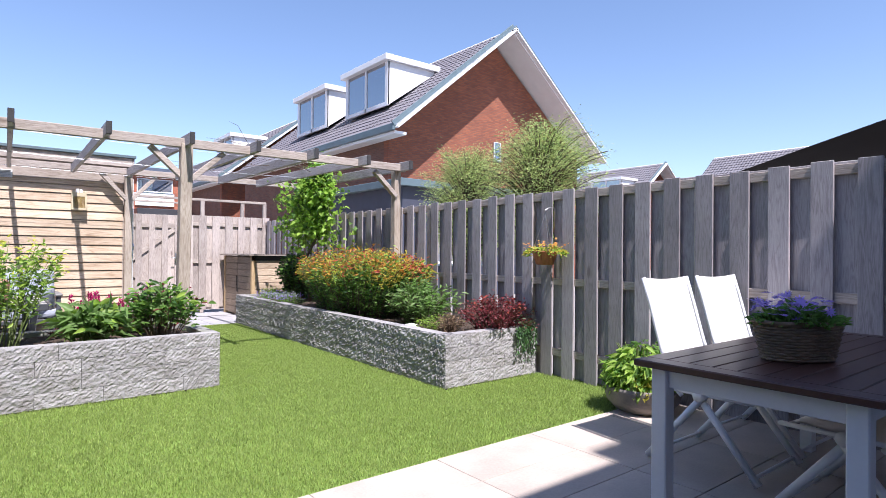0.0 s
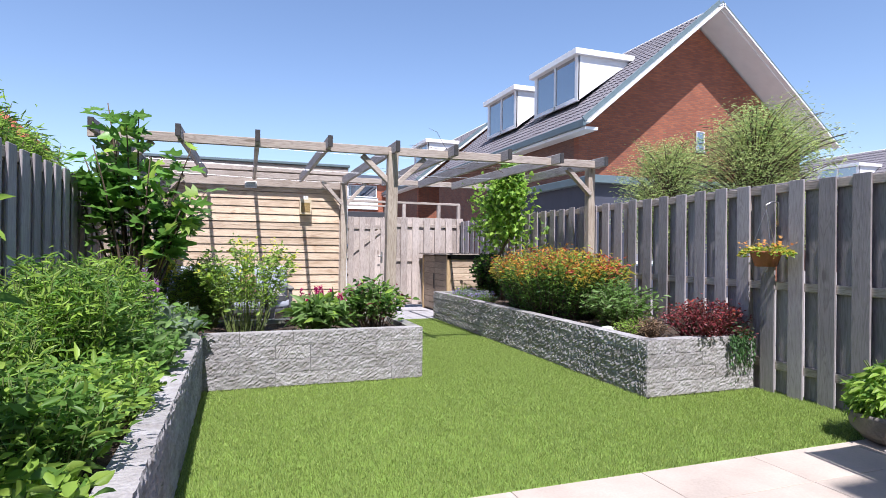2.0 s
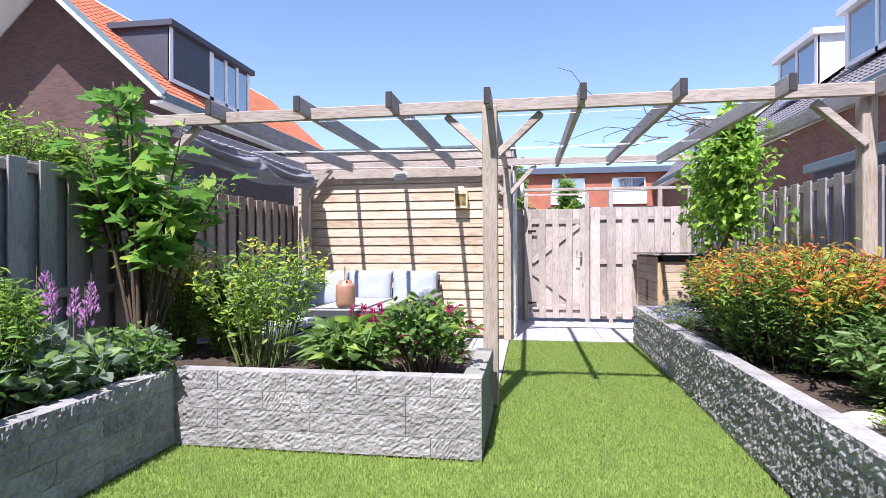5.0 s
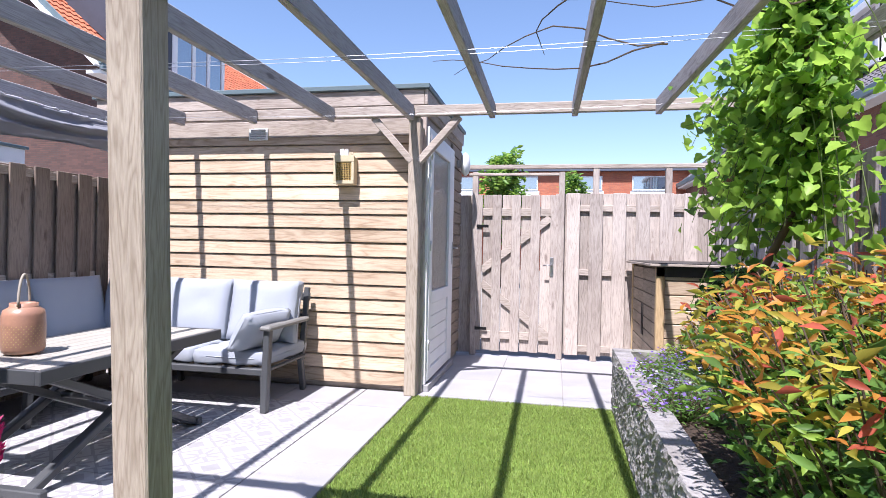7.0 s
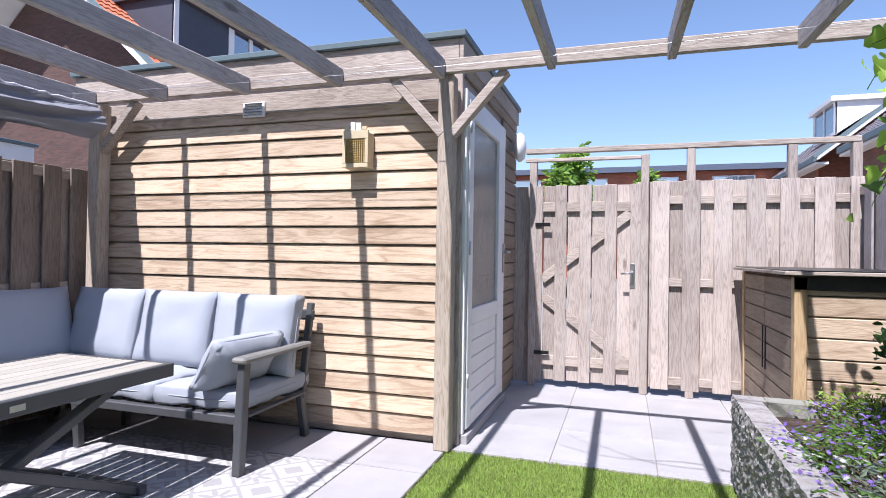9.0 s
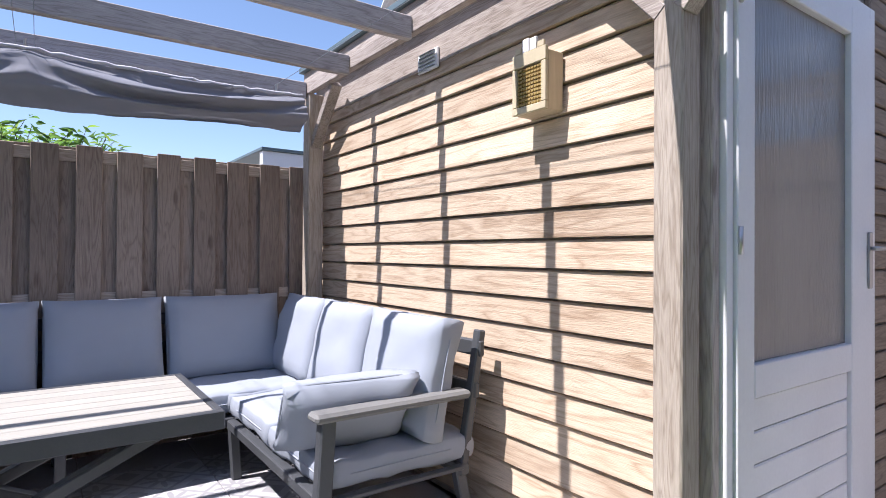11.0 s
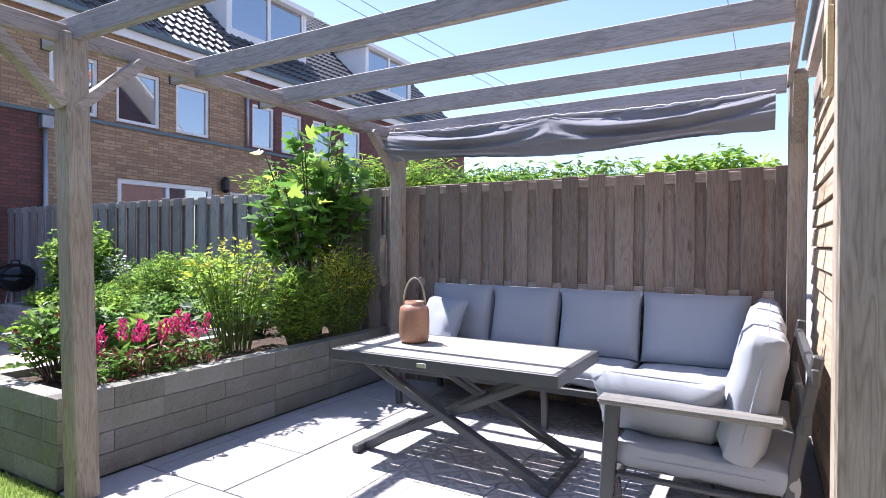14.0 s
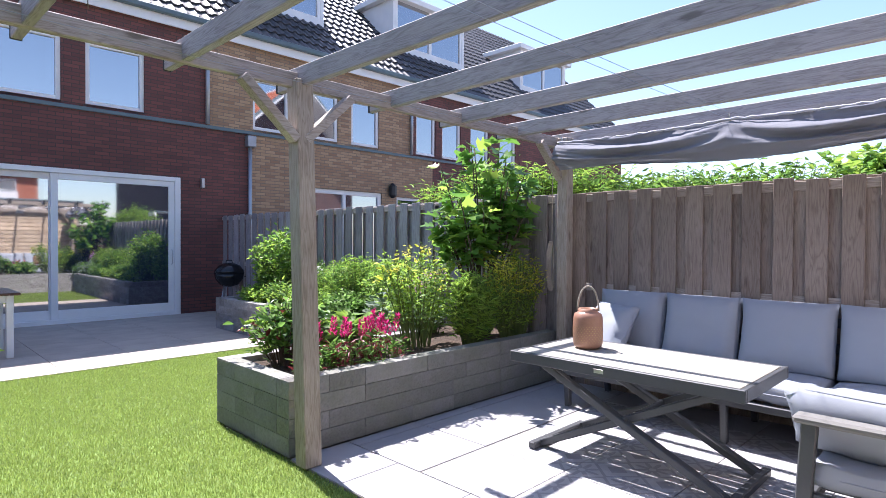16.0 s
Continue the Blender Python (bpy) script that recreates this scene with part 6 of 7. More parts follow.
pillow((0.51, 9.02, 0.59), -60, 0, 84, 0.56, 0.31, "light grey throw pillow leaning on the armrest", 51)
pillow((-0.98, 7.05, 0.635), 62, 0, 66, 0.48, 0.44, "light grey throw pillow at the sofa's end", 52)


def lounge_table():
    t = thing("lounge_table", (0.09, 7.838, 0), "charcoal garden table with slatted beige top and crossed legs", "table")
    W, L, H = 0.77, 1.43, 0.65
    for x in (-W / 2 + 0.015, W / 2 - 0.015):
        bm = bmesh.new()
        cbox(bm, (x - 0.015, -L / 2, H - 0.07), (x + 0.015, L / 2, H - 0.002), 0.004)
        part("apron", bm, ALU, t)
    for y in (-L / 2 + 0.015, L / 2 - 0.015):
        bm = bmesh.new()
        cbox(bm, (-W / 2 + 0.03, y - 0.015, H - 0.07), (W / 2 - 0.03, y + 0.015, H - 0.002), 0.004)
        part("apron", bm, ALU, t)
    n = 8
    w = (W - 0.066) / n
    sl = box_mesh("slat", (w - 0.007, L - 0.066, 0.018), SLAT, 0.003)
    for k in range(n):
        piece("slat", sl, t, (-W / 2 + 0.033 + k * w + 0.0035, -L / 2 + 0.033, H - 0.02))
    for y in (-0.36, 0.0, 0.36):
        bm = bmesh.new()
        bar(bm, (-W / 2 + 0.03, y, H - 0.045), (W / 2 - 0.03, y, H - 0.045), 0.03, 0.04, 0.004)
        part("cross_bar", bm, ALU, t)
    for x in (-0.30, 0.20):
        for a, b, dx in ((-0.60, 0.62, 0.0), (0.62, -0.60, 0.055)):
            bm = bmesh.new()
            bar(bm, (x + dx, a, 0.02), (x + dx, b * 0.9, H - 0.08), 0.045, 0.06, 0.006, up=(1, 0, 0))
            part("leg", bm, ALU, t)
    for y in (-0.60, 0.62):
        bm = bmesh.new()
        bar(bm, (-0.34, y, 0.025), (0.30, y, 0.025), 0.05, 0.045, 0.006)
        part("foot_bar", bm, ALU, t)
    bm = bmesh.new()
    tube(bm, [(-0.30, 0.02, 0.32), (0.26, 0.02, 0.32)], 0.018, 10)
    part("axle", bm, ALU, t, smooth=True)
    bm = bmesh.new()
    cbox(bm, (W / 2, -0.10, H - 0.05), (W / 2 + 0.003, -0.04, H - 0.025), 0.001)
    part("badge", bm, STEEL, t, "small silver badge plate")


lounge_table()


def lantern():
    t = thing("lantern", (0.035, 7.44, 0.651), "pierced copper-coloured lantern standing on the table", "lantern")
    t.scale = (1.1, 1.1, 1.06)
    bm = bmesh.new()
    lathe(bm, [(0.06, 0), (0.082, 0.010), (0.089, 0.03), (0.09, 0.13), (0.088, 0.19), (0.082, 0.215), (0.062, 0.228), (0.058, 0.232), (0.058, 0.25), (0.050, 0.25), (0.050, 0.225), (0.03, 0.215)], 32)
    body = part("body", bm, COPPER, t, smooth=True)
    bm = bmesh.new()
    # Flat pale-gold diamonds: the light showing through the holes is painted on.
    hole = mat("lantern_hole_light", (0.55, 0.40, 0.18), 0.8, 0.2, 5, 0, 30)
    for j in range(9):
        for k in range(30):
            a = 2 * math.pi * (k + 0.5 * (j % 2)) / 30
            z = 0.045 + j * 0.012
            c = Vector((0.0895 * math.cos(a), 0.0895 * math.sin(a), z))
            tan, upv, rad = Vector((-math.sin(a), math.cos(a), 0)), Vector((0, 0, 1)), Vector((math.cos(a), math.sin(a), 0))
            s = 0.0032
            bm.faces.new([bm.verts.new(c + rad * 0.0015 + tan * s * x + upv * s * y) for x, y in ((-1, 0), (0, -1), (1, 0), (0, 1))])
    tagged(part("piercings", bm, hole, body), kind="stuff")
    bm = bmesh.new()
    tube(bm, [(0.028 * math.cos(a), -0.056 * math.cos(a), 0.235 + 0.155 * math.sin(a)) for a in [math.pi * k / 16 for k in range(17)]], 0.006, 6)
    part("handle", bm, ROPE, t, smooth=True)


lantern()


def shade_cloth():
    c = thing("shade_cloth", (-1.18, 6.41, 0), "grey shade sail bunched up in folds under the rafters", "shade sail")
    g = np.random.default_rng(3)
    nu, nv = 120, 26
    vs = []
    for i in range(nu + 1):
        u = i / nu
        y = u * 3.06
        sag = abs(math.sin(u * math.pi * 2)) ** 0.8
        for j in range(nv + 1):
            v = j / nv
            top, bot = 2.30 - 0.02 * sag, 2.04 - 0.03 * math.sin(u * math.pi) + 0.02 * math.sin(u * 9)
            w = math.sin(math.pi * ((2 * u) % 1.0))
            drop = v - 0.42 * w * (1 - v)
            fold = math.sin(drop * math.pi * 4)
            crease = noise.noise((y * 2.2, drop * 9, 5)) + 0.5 * noise.noise((y * 14, v * 3, 8)) / (1 + 10 * abs(u - 0.5))
            z = top + (bot - top) * v - 0.03 * sag * math.sin(v * math.pi)
            x = 0.042 * fold * (0.3 + 0.7 * w) + 0.13 * math.sin(v * math.pi) + 0.03 * crease
            vs.append((x, y, z + 0.006 * noise.noise((y * 9, v * 7, 3))))
    k = nv + 1
    fs = [(i * k + j, (i + 1) * k + j, (i + 1) * k + j + 1, i * k + j + 1) for i in range(nu) for j in range(nv)]
    raw("cloth", vs, fs, SAIL, c, True)
    vs = []
    for i in range(nu + 1):
        y = i / nu * 3.06
        for j in range(9):
            v = j / 8
            vs.append((-0.20 + 0.20 * v, y, 2.315 - 0.05 * math.sin(v * math.pi) - 0.012 * math.sin(y * 8)))
    fs = [(i * 9 + j, (i + 1) * 9 + j, (i + 1) * 9 + j + 1, i * 9 + j + 1) for i in range(nu) for j in range(8)]
    raw("folded_edge", vs, fs, SAIL, c, True)
    bm = bmesh.new()
    tube(bm, [(0.035 + 0.012 * math.sin(k * 2.1), 3.06 * k / 60, 2.30 - 0.02 * abs(math.sin(k / 60 * math.pi * 2)) ** 0.8 + 0.004 * math.sin(k * 3.3)) for k in range(61)], 0.011, 6)
    part("hem", bm, mat("pale_hem", (0.5, 0.5, 0.53), 0.9, 0.1, 5, 0.2, 200), c, "pale stitched hem", True)
    for y in (0.04, 1.52, 2.88):
        bm = bmesh.new()
        tube(bm, [(0.02, y, 2.30), (0.03, y, 2.35)], 0.008, 8)
        part("glider", bm, STEEL, c)


shade_cloth()
w = thing("wire", (0, 0, 0), "thin steel guide wires of the shade sail", "wire")
for y, z in ((7.89, 2.335), (7.97, 2.34), (6.47, 2.345), (9.28, 2.345)):
    bm = bmesh.new()
    tube(bm, [(-1.4 + 5.8 * k / 12, y, z - 0.05 * math.sin(math.pi * k / 12)) for k in range(13)], 0.0016, 5)
    part("strand", bm, ZINC, w)

r = thing("rope", (-1.22, 6.34, 0.85), "coiled pale cord hanging from the pergola post", "rope")
for k in range(5):
    bm = bmesh.new()
    a = 0.022 + 0.006 * k
    tube(bm, [(a * math.cos(t) + 0.004 * k, -0.03 - 0.004 * k, 0.28 + 0.24 * math.sin(t)) for t in [2 * math.pi * i / 20 for i in range(21)]], 0.004, 5)
    part("loop", bm, ROPE, r)
bm = bmesh.new()
tube(bm, [(0.0, -0.035, 0.52), (0.005, -0.03, 0.9), (0.0, -0.02, 1.45)], 0.004, 5)
part("strand", bm, ROPE, r)


def insect_hotel():
    h = thing("insect_hotel", (0.86, 9.585, 1.785), "small wooden insect hotel with yellow front on the shed wall", "insect hotel")
    yel = mat("yellow_paint", (0.6, 0.51, 0.34), 0.7, 0.15, 5, 0.1, 60)
    bm = bmesh.new()
    cbox(bm, (0, 0.02, 0), (0.18, 0.106, 0.235), 0.004)
    part("box", bm, mat("pale_wood", (0.6, 0.48, 0.32), 0.7, 0.2, 6, 0.2, 60, stretch=(1, 1, 0.1)), h)
    bm = bmesh.new()
    cbox(bm, (-0.004, 0.0, 0.0), (0.184, 0.018, 0.028), 0.002)
    cbox(bm, (-0.004, 0.0, 0.19), (0.184, 0.018, 0.245), 0.002)
    cbox(bm, (-0.004, 0.0, 0.03), (0.02, 0.018, 0.188), 0.002)
    cbox(bm, (0.16, 0.0, 0.03), (0.184, 0.018, 0.188), 0.002)
    part("front", bm, yel, h)
    for k in range(4):
        bm = bmesh.new()
        z = (0.02, 0.05, 0.045, 0.02)[k]
        cbox(bm, (0.01 + k * 0.042, 0.002, 0.246), (0.046 + k * 0.042, 0.014, 0.25 + z), 0.002)
        part("cut_out", bm, yel if k in (0, 3) else WHITE, h)
    cane = mat("cane", (0.42, 0.29, 0.09), 0.7, 0.3, 20, 0.2, 80)
    bm = bmesh.new()
    for i in range(9):
        for j in range(10):
            tube(bm, [(0.028 + i * 0.0155, 0.006, 0.038 + j * 0.0155), (0.028 + i * 0.0155, 0.019, 0.038 + j * 0.0155)], 0.0062, 6)
    tagged(part("canes", bm, cane, h), kind="stuff")


insect_hotel()

# ---------- terrace things ----------
def dining_table():
    t = thing("dining_table", (2.22, 0.50, 0), "dark-stained slatted dining table on a white frame", "table")
    X, Y, H = 1.85, 0.91, 0.75
    for a, b, c, d in ((0, 0.10, 0, Y), (X - 0.10, X, 0, Y)):
        bm = bmesh.new()
        cbox(bm, (a, c, H - 0.03), (b - 0.003, d, H), 0.005)
        part("breadboard", bm, TEAK, t)
    n = 9
    sl = box_mesh("slat", (X - 0.2, Y / n - 0.005, 0.028), TEAK, 0.003)
    for k in range(n):
        piece("slat", sl, t, (0.10, k * Y / n + 0.0025, H - 0.029))
    for x, y in ((0.09, 0.09), (0.09, Y - 0.09), (X - 0.09, 0.09), (X - 0.09, Y - 0.09)):
        bm = bmesh.new()
        cbox(bm, (x - 0.035, y - 0.035, 0), (x + 0.035, y + 0.035, H - 0.03), 0.005)
        part("leg", bm, TUBE, t)
    for a, b in (((0.09, 0.125), (0.09, Y - 0.125)), ((X - 0.09, 0.125), (X - 0.09, Y - 0.125)), ((0.125, 0.09), (X - 0.125, 0.09)), ((0.125, Y - 0.09), (X - 0.125, Y - 0.09))):
        bm = bmesh.new()
        bar(bm, (*a, H - 0.075), (*b, H - 0.075), 0.03, 0.085, 0.004)
        part("apron", bm, TUBE, t)


dining_table()


def dining_chair(at, rz):
    c = thing("folding_chair", at, "white sling folding garden chair with tubular frame", "chair", "chairs round the dining table", rz=rz)
    W = 0.25

    def sheet(name, path):
        vs, fs = [], []
        m = 9
        for i, (y, z) in enumerate(path):
            for j in range(m):
                u = -1 + 2 * j / (m - 1)
                vs.append((u * (W - 0.02), y, z - 0.012 * (1 - u * u)))
        k = len(vs)
        vs += [(x, y + 0.004, z - 0.006) for x, y, z in vs]
        for i in range(len(path) - 1):
            for j in range(m - 1):
                a = i * m + j
                fs += [(a, a + 1, a + m + 1, a + m), (k + a + m, k + a + m + 1, k + a + 1, k + a)]
        raw(name, vs, fs, SLING, c, True)
    # the chair looks along -y
    back = [(0.17, 0.45), (0.20, 0.52), (0.25, 0.66), (0.29, 0.8), (0.33, 0.94), (0.37, 1.07)]
    sheet("backrest", back)
    sheet("seat", [(-0.26, 0.43), (-0.2, 0.45), (0.0, 0.435), (0.15, 0.43)])
    for x in (-W, W):
        bm = bmesh.new()
        tube(bm, [(x, y, z) for y, z in [(0.12, 0.40)] + back], 0.013, 8)
        part("back_tube", bm, TUBE, c, smooth=True)
        bm = bmesh.new()
        tube(bm, [(x, -0.28, 0.43), (x, 0.16, 0.43)], 0.012, 8)
        part("seat_tube", bm, TUBE, c, smooth=True)
        bm = bmesh.new()
        tube(bm, [(x * 1.08, 0.02, 0.435), (x * 1.08, -0.31, 0.02)], 0.02, 10)
        part("front_leg", bm, TUBE, c, smooth=True)
        bm = bmesh.new()
        tube(bm, [(x * 1.16, -0.03, 0.435), (x * 1.16, 0.31, 0.02)], 0.02, 10)
        part("back_leg", bm, TUBE, c, smooth=True)
        bm = bmesh.new()
        tube(bm, [(x * 1.0, -0.005, 0.43), (x * 1.24, -0.005, 0.43)], 0.032, 16)
        part("hinge_disc", bm, TUBE, c, smooth=True)
    for y in (-0.28, 0.28):
        bm = bmesh.new()
        tube(bm, [(-W * 1.1, y, 0.05), (W * 1.1, y, 0.05)], 0.010, 8)
        part("cross_tube", bm, TUBE, c, smooth=True)
    return c


chair = dining_chair((3.36, 1.55, 0), 0)
copy_thing(chair, pose(4.02, 1.56, 0, 0, 0, -2))
copy_thing(chair, pose(3.14, 0.79, 0, 0, 0, 180))
copy_thing(chair, pose(3.82, 0.78, 0, 0, 0, 178))


def flower_basket():
    b = thing("flower_basket", (2.80, 0.96, 0.752), "wicker basket of violet daisies on the dining table", "basket", rz=-34)
    bm = bmesh.new()
    # woven strands: two sets of wavy hoops round upright stakes
    n = 13
    for j in range(n):
        z = 0.008 + j * 0.0125
        k = 0.82 + 0.18 * j / (n - 1)
        pts = []
        for i in range(61):
            a = 2 * math.pi * i / 60
            o = 0.005 * math.sin(15 * a + (j % 2) * math.pi)
            pts.append(((0.19 * k + o) * math.cos(a), (0.115 * k + o) * math.sin(a), z))
        tube(bm, pts, 0.0068, 5)
    part("weave", bm, WICKER, b, smooth=True)
    bm = bmesh.new()
    tube(bm, [(0.195 * math.cos(a), 0.12 * math.sin(a), 0.168) for a in [2 * math.pi * i / 48 for i in range(49)]], 0.010, 6)
    part("rim", bm, WICKER, b, smooth=True)
    bm = bmesh.new()
    lathe(bm, [(0.01, 0.004), (0.145, 0.004), (0.165, 0.15), (0.01, 0.15)], 24, squash=(1.05, 0.63))
    part("soil", bm, SOIL, b)
    ls = Leaves(OVAL, 201)
    g = random.Random(202)
    for _ in range(520):
        a, r = g.uniform(0, 6.28), math.sqrt(g.random())
        ls.add((0.19 * r * math.cos(a), 0.12 * r * math.sin(a), 0.15 + g.random() * 0.09 * (1.2 - r)), (math.cos(a), math.sin(a), g.uniform(0, 1.2)), 0.045, 0.02)
    ls.build("leaves", L_GREEN, b)
    spots = [(0.21 * math.sqrt(g.random()) * math.cos(a), 0.13 * math.sin(a) * math.sqrt(g.random()), 0.235 + g.uniform(-0.03, 0.03)) for a in [g.uniform(0, 6.28) for _ in range(64)]]
    flower_heads(b, "flowers", leafmat("flower_lilac", (0.36, 0.27, 0.62), (0.28, 0.2, 0.56)), spots, 0.06, 203, up=1.5)
    flower_heads(b, "flower_hearts", leafmat("flower_heart", (0.1, 0.06, 0.3), (0.06, 0.05, 0.2)), [(x, y, z + 0.006) for x, y, z in spots], 0.013, 203, OVAL)


flower_basket()


def bowl_planter():
    p = thing("bowl_planter", (3.98, 2.47, 0), "round brown concrete bowl planted with leafy greens", "planter")
    bm = bmesh.new()
    lathe(bm, [(0.10, 0.0), (0.20, 0.01), (0.27, 0.08), (0.295, 0.17), (0.30, 0.20), (0.285, 0.20), (0.275, 0.16), (0.02, 0.15)], 36)
    part("bowl", bm, CONCRETE, p, smooth=True)
    for nm, m, cx, r, h, s in (("leaves", L_GREEN, 0.03, 0.27, 0.36, 211), ("light_leaves", L_LIME, -0.06, 0.22, 0.34, 212), ("yellow_leaves", L_YEL, -0.1, 0.12, 0.16, 213)):
        ls = Leaves(OVAL, s)
        g = random.Random(s)
        for _ in range(420 if m is not L_YEL else 90):
            a, q = g.uniform(0, 6.28), math.sqrt(g.random())
            ls.add((cx + r * q * math.cos(a), r * q * math.sin(a) - (0.12 if m is L_YEL else 0), 0.17 + h * (g.random() ** 0.7) * (1.15 - 0.6 * q)), (math.cos(a), math.sin(a), g.uniform(-0.8, 0.4)), 0.085, 0.034)
        ls.build(nm, m, p, curl=0.4)
    bm = bmesh.new()
    g = random.Random(5)
    for _ in range(26):
        a, q = g.uniform(0, 6.28), g.random()
        tube(bm, curve_pts((0.1 * q * math.cos(a), 0.1 * q * math.sin(a), 0.15), (0.1 * math.cos(a), 0.1 * math.sin(a), 0.35), (0.22 * q * math.cos(a), 0.22 * q * math.sin(a), 0.5)), 0.004, 4)
    part("stems", bm, STEM, p)


bowl_planter()


def hanging_basket():
    h = thing("hanging_basket", (4.215, 3.69, 1.105), "terracotta hanging pot of orange flowers on the fence", "hanging pot")
    bm = bmesh.new()
    lathe(bm, [(0.075, 0.0), (0.085, 0.005), (0.125, 0.12), (0.13, 0.135), (0.118, 0.135), (0.11, 0.11), (0.01, 0.10)], 28)
    part("pot", bm, TERRA, h, smooth=True)
    for nm, m, n, s in (("leaves", L_YEL, 170, 221), ("green_leaves", L_LIME, 150, 222)):
        ls = Leaves(OVAL, s)
        g = random.Random(s)
        for _ in range(n):
            a, q = g.uniform(0, 6.28), math.sqrt(g.random())
            ls.add((0.13 * q * math.cos(a), 0.24 * q * math.sin(a), 0.13 + 0.09 * (1 - q) * g.random() - 0.07 * max(0, q - 0.6) * g.random() * 2), (math.cos(a), math.sin(a), g.uniform(-0.5, 0.6)), 0.04, 0.022)
        ls.build(nm, m, h)
    flower_heads(h, "flowers", F_ORANGE, [(G.uniform(-0.1, 0.1), G.uniform(-0.2, 0.2), 0.18 + G.uniform(-0.05, 0.04)) for _ in range(84)], 0.036, 223)
    for a in (0, 2.1, 4.2):
        bm = bmesh.new()
        tube(bm, [(0.12 * math.cos(a), 0.12 * math.sin(a), 0.13), (0, 0, 0.50)], 0.002, 4)
        part("cord", bm, STEEL, h)
    bm = bmesh.new()
    tube(bm, [(0, 0, 0.50), (0.0, 0, 0.535), (0.06, 0, 0.56), (0.14, 0, 0.56), (0.14, 0, 0.36)], 0.006, 6)
    part("bracket", bm, STEEL, h, smooth=True)


hanging_basket()


def kettle_grill():
    k = thing("kettle_grill", (-1.16, -0.58, 0), "black kettle barbecue on chrome legs by the house wall", "barbecue")
    bm = bmesh.new()
    lathe(bm, [(0.05, 0.52), (0.16, 0.56), (0.235, 0.66), (0.255, 0.76), (0.24, 0.765), (0.03, 0.70)], 32)
    part("bowl", bm, ENAMEL, k, smooth=True)
    bm = bmesh.new()
    lathe(bm, [(0.262, 0.765), (0.25, 0.82), (0.19, 0.90), (0.1, 0.945), (0.02, 0.955)], 32)
    lid = part("lid", bm, ENAMEL, k, smooth=True)
    bm = bmesh.new()
    tube(bm, [(-0.06, 0, 0.95), (-0.05, 0, 1.0), (0.05, 0, 1.0), (0.06, 0, 0.95)], 0.010, 6)
    part("lid_handle", bm, BLACK, lid, smooth=True)
    for a in (0.4, 2.5, 4.6):
        bm = bmesh.new()
        tube(bm, [(0.13 * math.cos(a), 0.13 * math.sin(a), 0.55), (0.26 * math.cos(a), 0.26 * math.sin(a), 0.0)], 0.011, 8)
        part("leg", bm, STEEL, k, smooth=True)
    bm = bmesh.new()
    tube(bm, [(-0.25, 0, 0.70), (-0.31, 0, 0.71), (-0.31, 0.1, 0.71), (-0.24, 0.1, 0.70)], 0.008, 6)
    part("side_handle", bm, BLACK, k, smooth=True)


kettle_grill()

# ---------- neighbours' things beyond the fences ----------
def neighbour_sail():
    s = thing("shade_sail", (0, 0, 0), "dark shade sail stretched over the neighbour's terrace", "shade sail")
    vs = []
    A, B, C, D = Vector((5.6, 2.62, 1.98)), Vector((5.6, -1.2, 2.98)), Vector((9.0, -1.2, 2.75)), Vector((8.0, 2.4, 1.95))
    n = 14
    for i in range(n + 1):
        for j in range(n + 1):
            u, v = i / n, j / n
            p = A.lerp(B, u).lerp(D.lerp(C, u), v)
            vs.append(p - Vector((0, 0, 0.25 * math.sin(u * math.pi) * math.sin(v * math.pi))))
    fs = [(i * (n + 1) + j, (i + 1) * (n + 1) + j, (i + 1) * (n + 1) + j + 1, i * (n + 1) + j + 1) for i in range(n) for j in range(n)]
    raw("cloth", vs, fs, mat("dark_sail", (0.022, 0.018, 0.018), 0.9, 0.1, 3, 0.1, 200), s, True)
    for p in ((5.6, 2.66, 1.98), (8.05, 2.45, 1.95)):
        bm = bmesh.new()
        tube(bm, [(p[0], p[1], -0.05), p], 0.03, 8)
        part("pole", bm, STEEL, s, smooth=True)


neighbour_sail()


def far_block(name, x0, x1, y, depth, ze, zr, wall_m, roof_m, label, windows):
    """A far terrace seen along its eave, ridge along x."""
    h = thing(name, (0, 0, 0), label, "house")
    bm = bmesh.new()
    cbox(bm, (x0, y, -0.05), (x1, y + depth, ze), 0.002)
    part("wall", bm, wall_m, h)
    bm = bmesh.new()
    f = [bm.verts.new(p) for p in ((x0 - 0.2, y - 0.4, ze), (x1 + 0.2, y - 0.4, ze), (x1 + 0.2, y + depth / 2, zr), (x0 - 0.2, y + depth / 2, zr), (x0 - 0.2, y + depth + 0.4, ze), (x1 + 0.2, y + depth + 0.4, ze))]
    for q in ((0, 1, 2, 3), (3, 2, 5, 4), (0, 3, 4), (1, 5, 2), (0, 4, 5, 1)):
        bm.faces.new([f[k] for k in q])
    part("roof", bm, roof_m, h)
    for a, b, c, d in windows:
        window(h, a, b, c, d, y - 0.02, -1)
    return h


far = far_block("far_house", -6.0, 14.0, 42.0, 8, 6.3, 7.3, BRICK_BRIGHT, ROOF_BLACK, "far orange brick terrace beyond the gate with white panels",
          [(x, x + 2.2, 5.1, 6.0) for x in (-4.6, -0.6, 3.4, 7.4, 11.0)])
for x in (-4.7, -0.7, 3.3, 7.3, 10.9):
    bm = bmesh.new()
    cbox(bm, (x, 41.9, 4.2), (x + 2.4, 41.99, 5.05), 0.01)
    part("panel", bm, WHITE, far)
    bm = bmesh.new()
    cbox(bm, (x - 0.2, 40.0, 3.4), (x + 2.8, 41.88, 3.9), 0.02)
    part("porch_roof", bm, ROOF_BLACK, far)
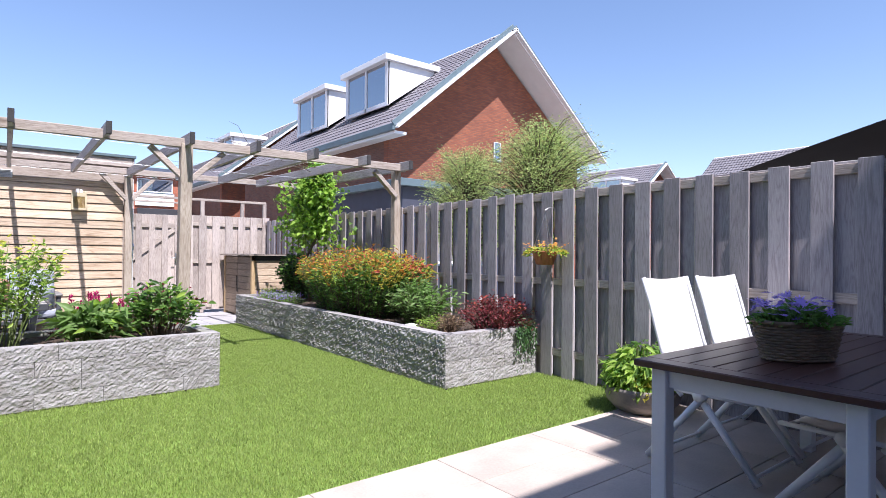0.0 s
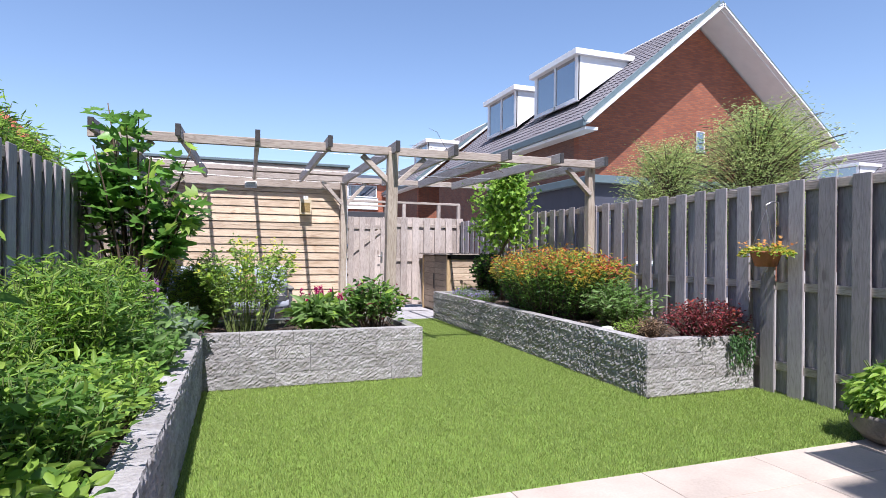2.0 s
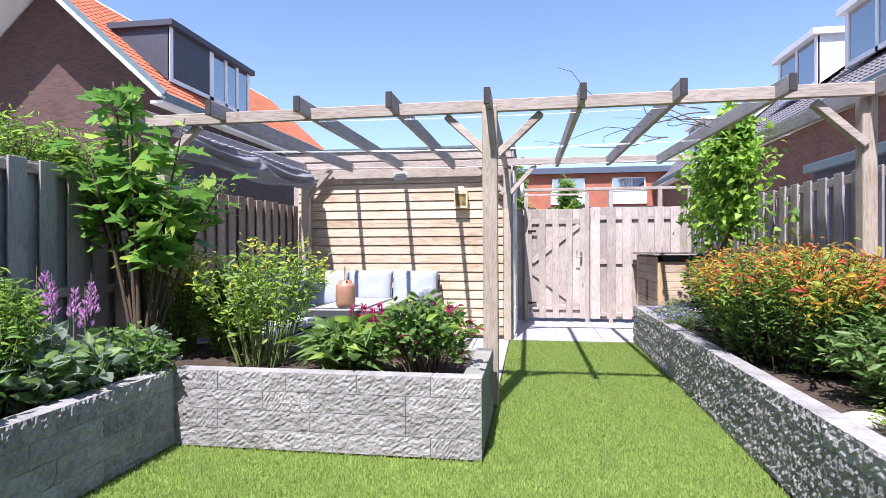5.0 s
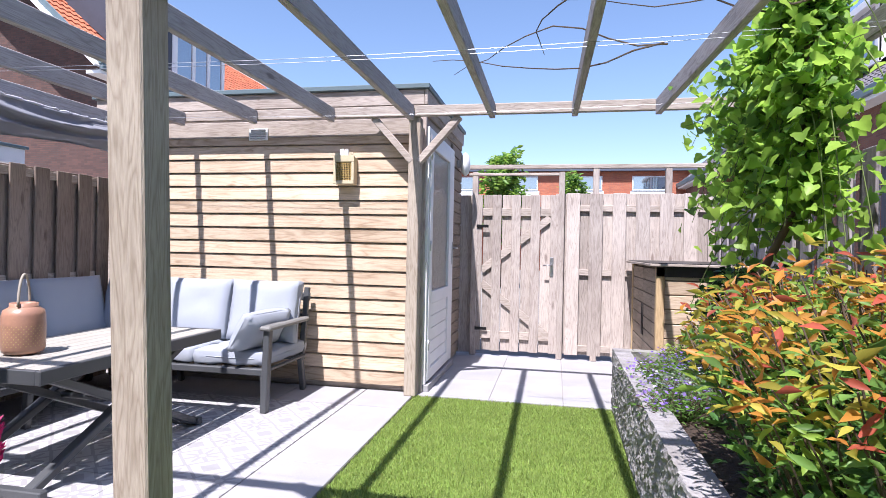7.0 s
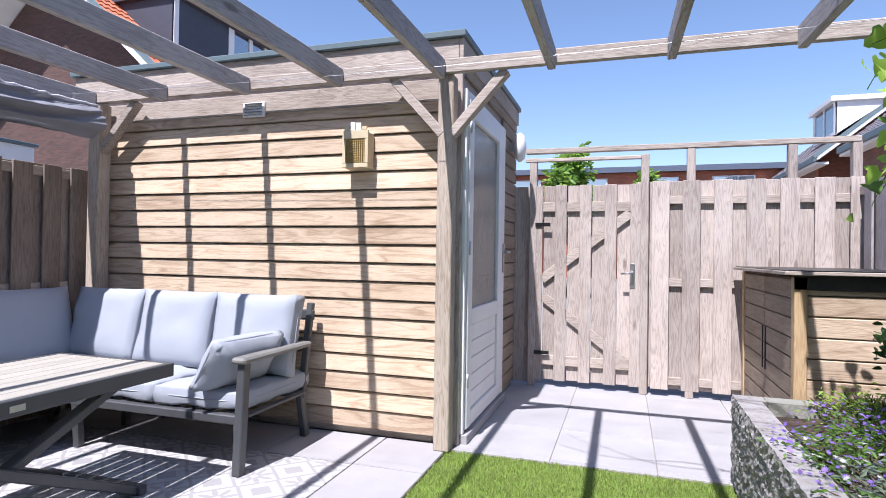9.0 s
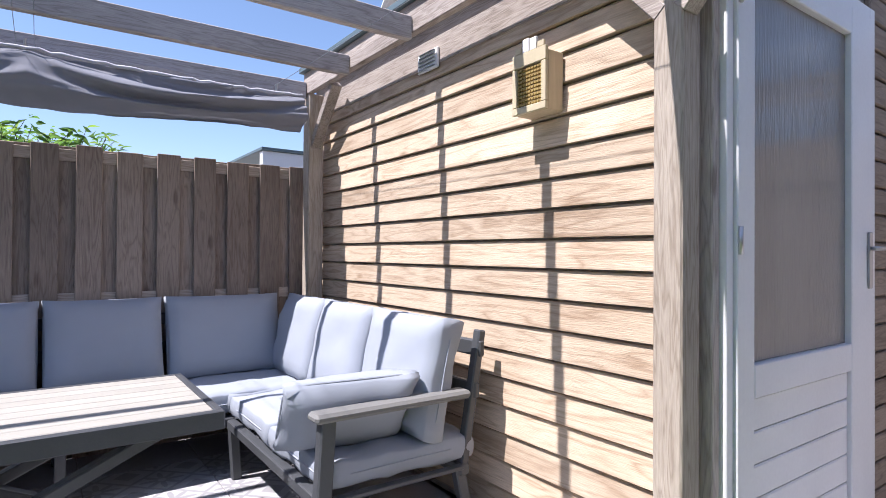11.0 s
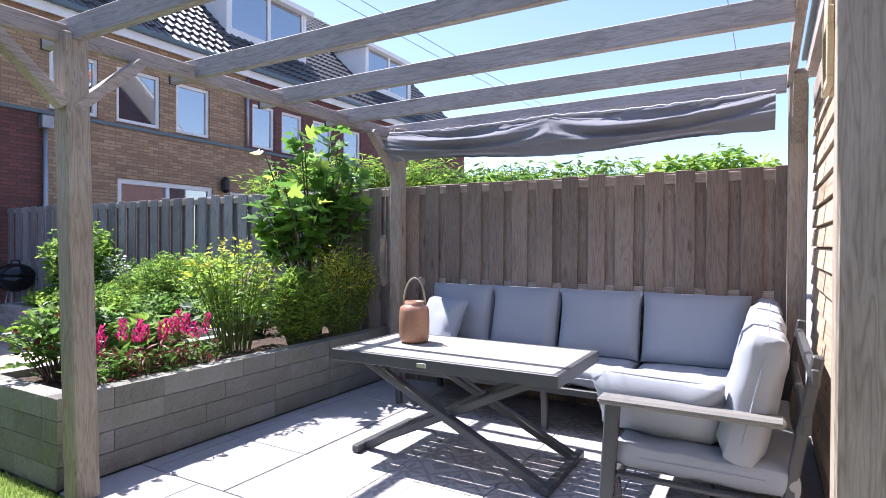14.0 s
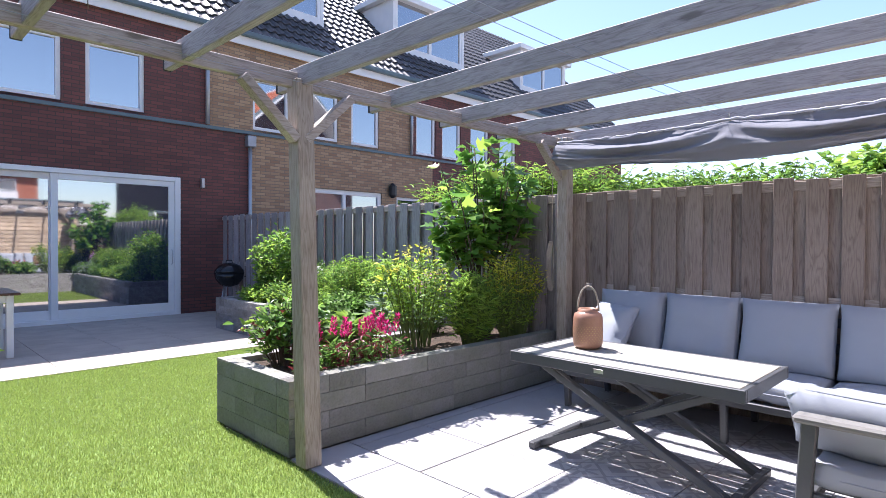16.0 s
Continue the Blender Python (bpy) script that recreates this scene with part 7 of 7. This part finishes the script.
globe = thing("wall_globe", (1.74, 11.30, 2.20), "white round outdoor lamp at the shed corner", "lamp")
bm = bmesh.new()
lathe(bm, [(0.02, -0.13), (0.07, -0.1), (0.095, 0.0), (0.07, 0.1), (0.02, 0.13)], 18, squash=(0.6, 1))
part("shade", bm, WHITE, globe, smooth=True)
bm = bmesh.new()
cbox(bm, (-0.09, -0.04, -0.04), (-0.04, 0.04, 0.04), 0.004)
part("bracket", bm, STEEL, globe)
gable_house("far_gable_house", 39.5, 44.7, 49.9, 26.0, 34.5, 5.0, 9.05, BRICK_GABLE, BRICK_GABLE_Y, ROOF_GREY, "far brick gable house with grey roof over the fence", 0.9, ((27.5, 30.5, 6.0, 7.4, 1.0, WHITE),))
gable_house("far_gable_house", 39.8, 45.0, 50.2, 2.0, 22.0, 4.9, 9.0, BRICK_GABLE, BRICK_GABLE_Y, ROOF_GREY, "far house with long grey tiled roof over the fence", 0.9)

shelter = thing("neighbour_shelter", (-4.0, 10.1, 0), "white timber shelter with flat roof in the next garden", "shelter")
for y in (0.0, 0.88):
    bm = bmesh.new()
    cbox(bm, (-0.05, y, -0.06), (0.04, y + 0.09, 2.2), 0.004)
    part("post", bm, WHITE, shelter)
bm = bmesh.new()
cbox(bm, (-0.06, 0.0, 2.2), (0.05, 0.97, 2.4), 0.005)
part("fascia", bm, WHITE, shelter)
bm = bmesh.new()
cbox(bm, (-1.8, -0.02, 2.402), (0.08, 1.0, 2.44), 0.005)
part("roof", bm, BLUEGREY, shelter)
for y in (0.0, 0.88):
    bm = bmesh.new()
    cbox(bm, (-1.75, y, -0.06), (-1.66, y + 0.09, 2.4), 0.004)
    part("post", bm, WHITE, shelter)

# ---------- paving (single tiles) ----------
paving("terrace", LX + 0.05, RX - 0.05, FACADE + 0.002, 2.60, 0.80, 0.40, -0.36, -1.4, TILE, "pale beige stone tile terrace behind the house")
paving("seating_floor", -0.98, 1.16, 7.00, 9.19, 0.60, 0.60, -0.64, 6.99, PATTERN, "patterned grey cement tiles under the seating corner")
paving("path", LX + 0.03, 1.16, 6.28, 6.995, 0.60, 0.60, -0.64, 6.39, TILE_GREY, "grey concrete slabs along the raised bed")
paving("path", LX + 0.03, 1.16, 9.195, 9.70, 0.60, 0.60, -0.64, 9.195, TILE_GREY, "grey concrete slabs along the shed wall")
paving("path", LX + 0.03, -0.985, 7.00, 9.19, 0.60, 0.60, -0.985, 6.99, TILE_GREY, "grey concrete slabs along the fence")
paving("path", 1.165, 1.60, 6.28, 9.70, 0.60, 0.60, 1.165, 6.2, TILE_GREY, "grey concrete slabs beside the lawn")
paving("path", 1.605, 4.43, 9.625, GY + 0.1, 0.605, 0.605, 1.635, 9.69, TILE_GREY, "grey concrete slabs before the gate and shed door")
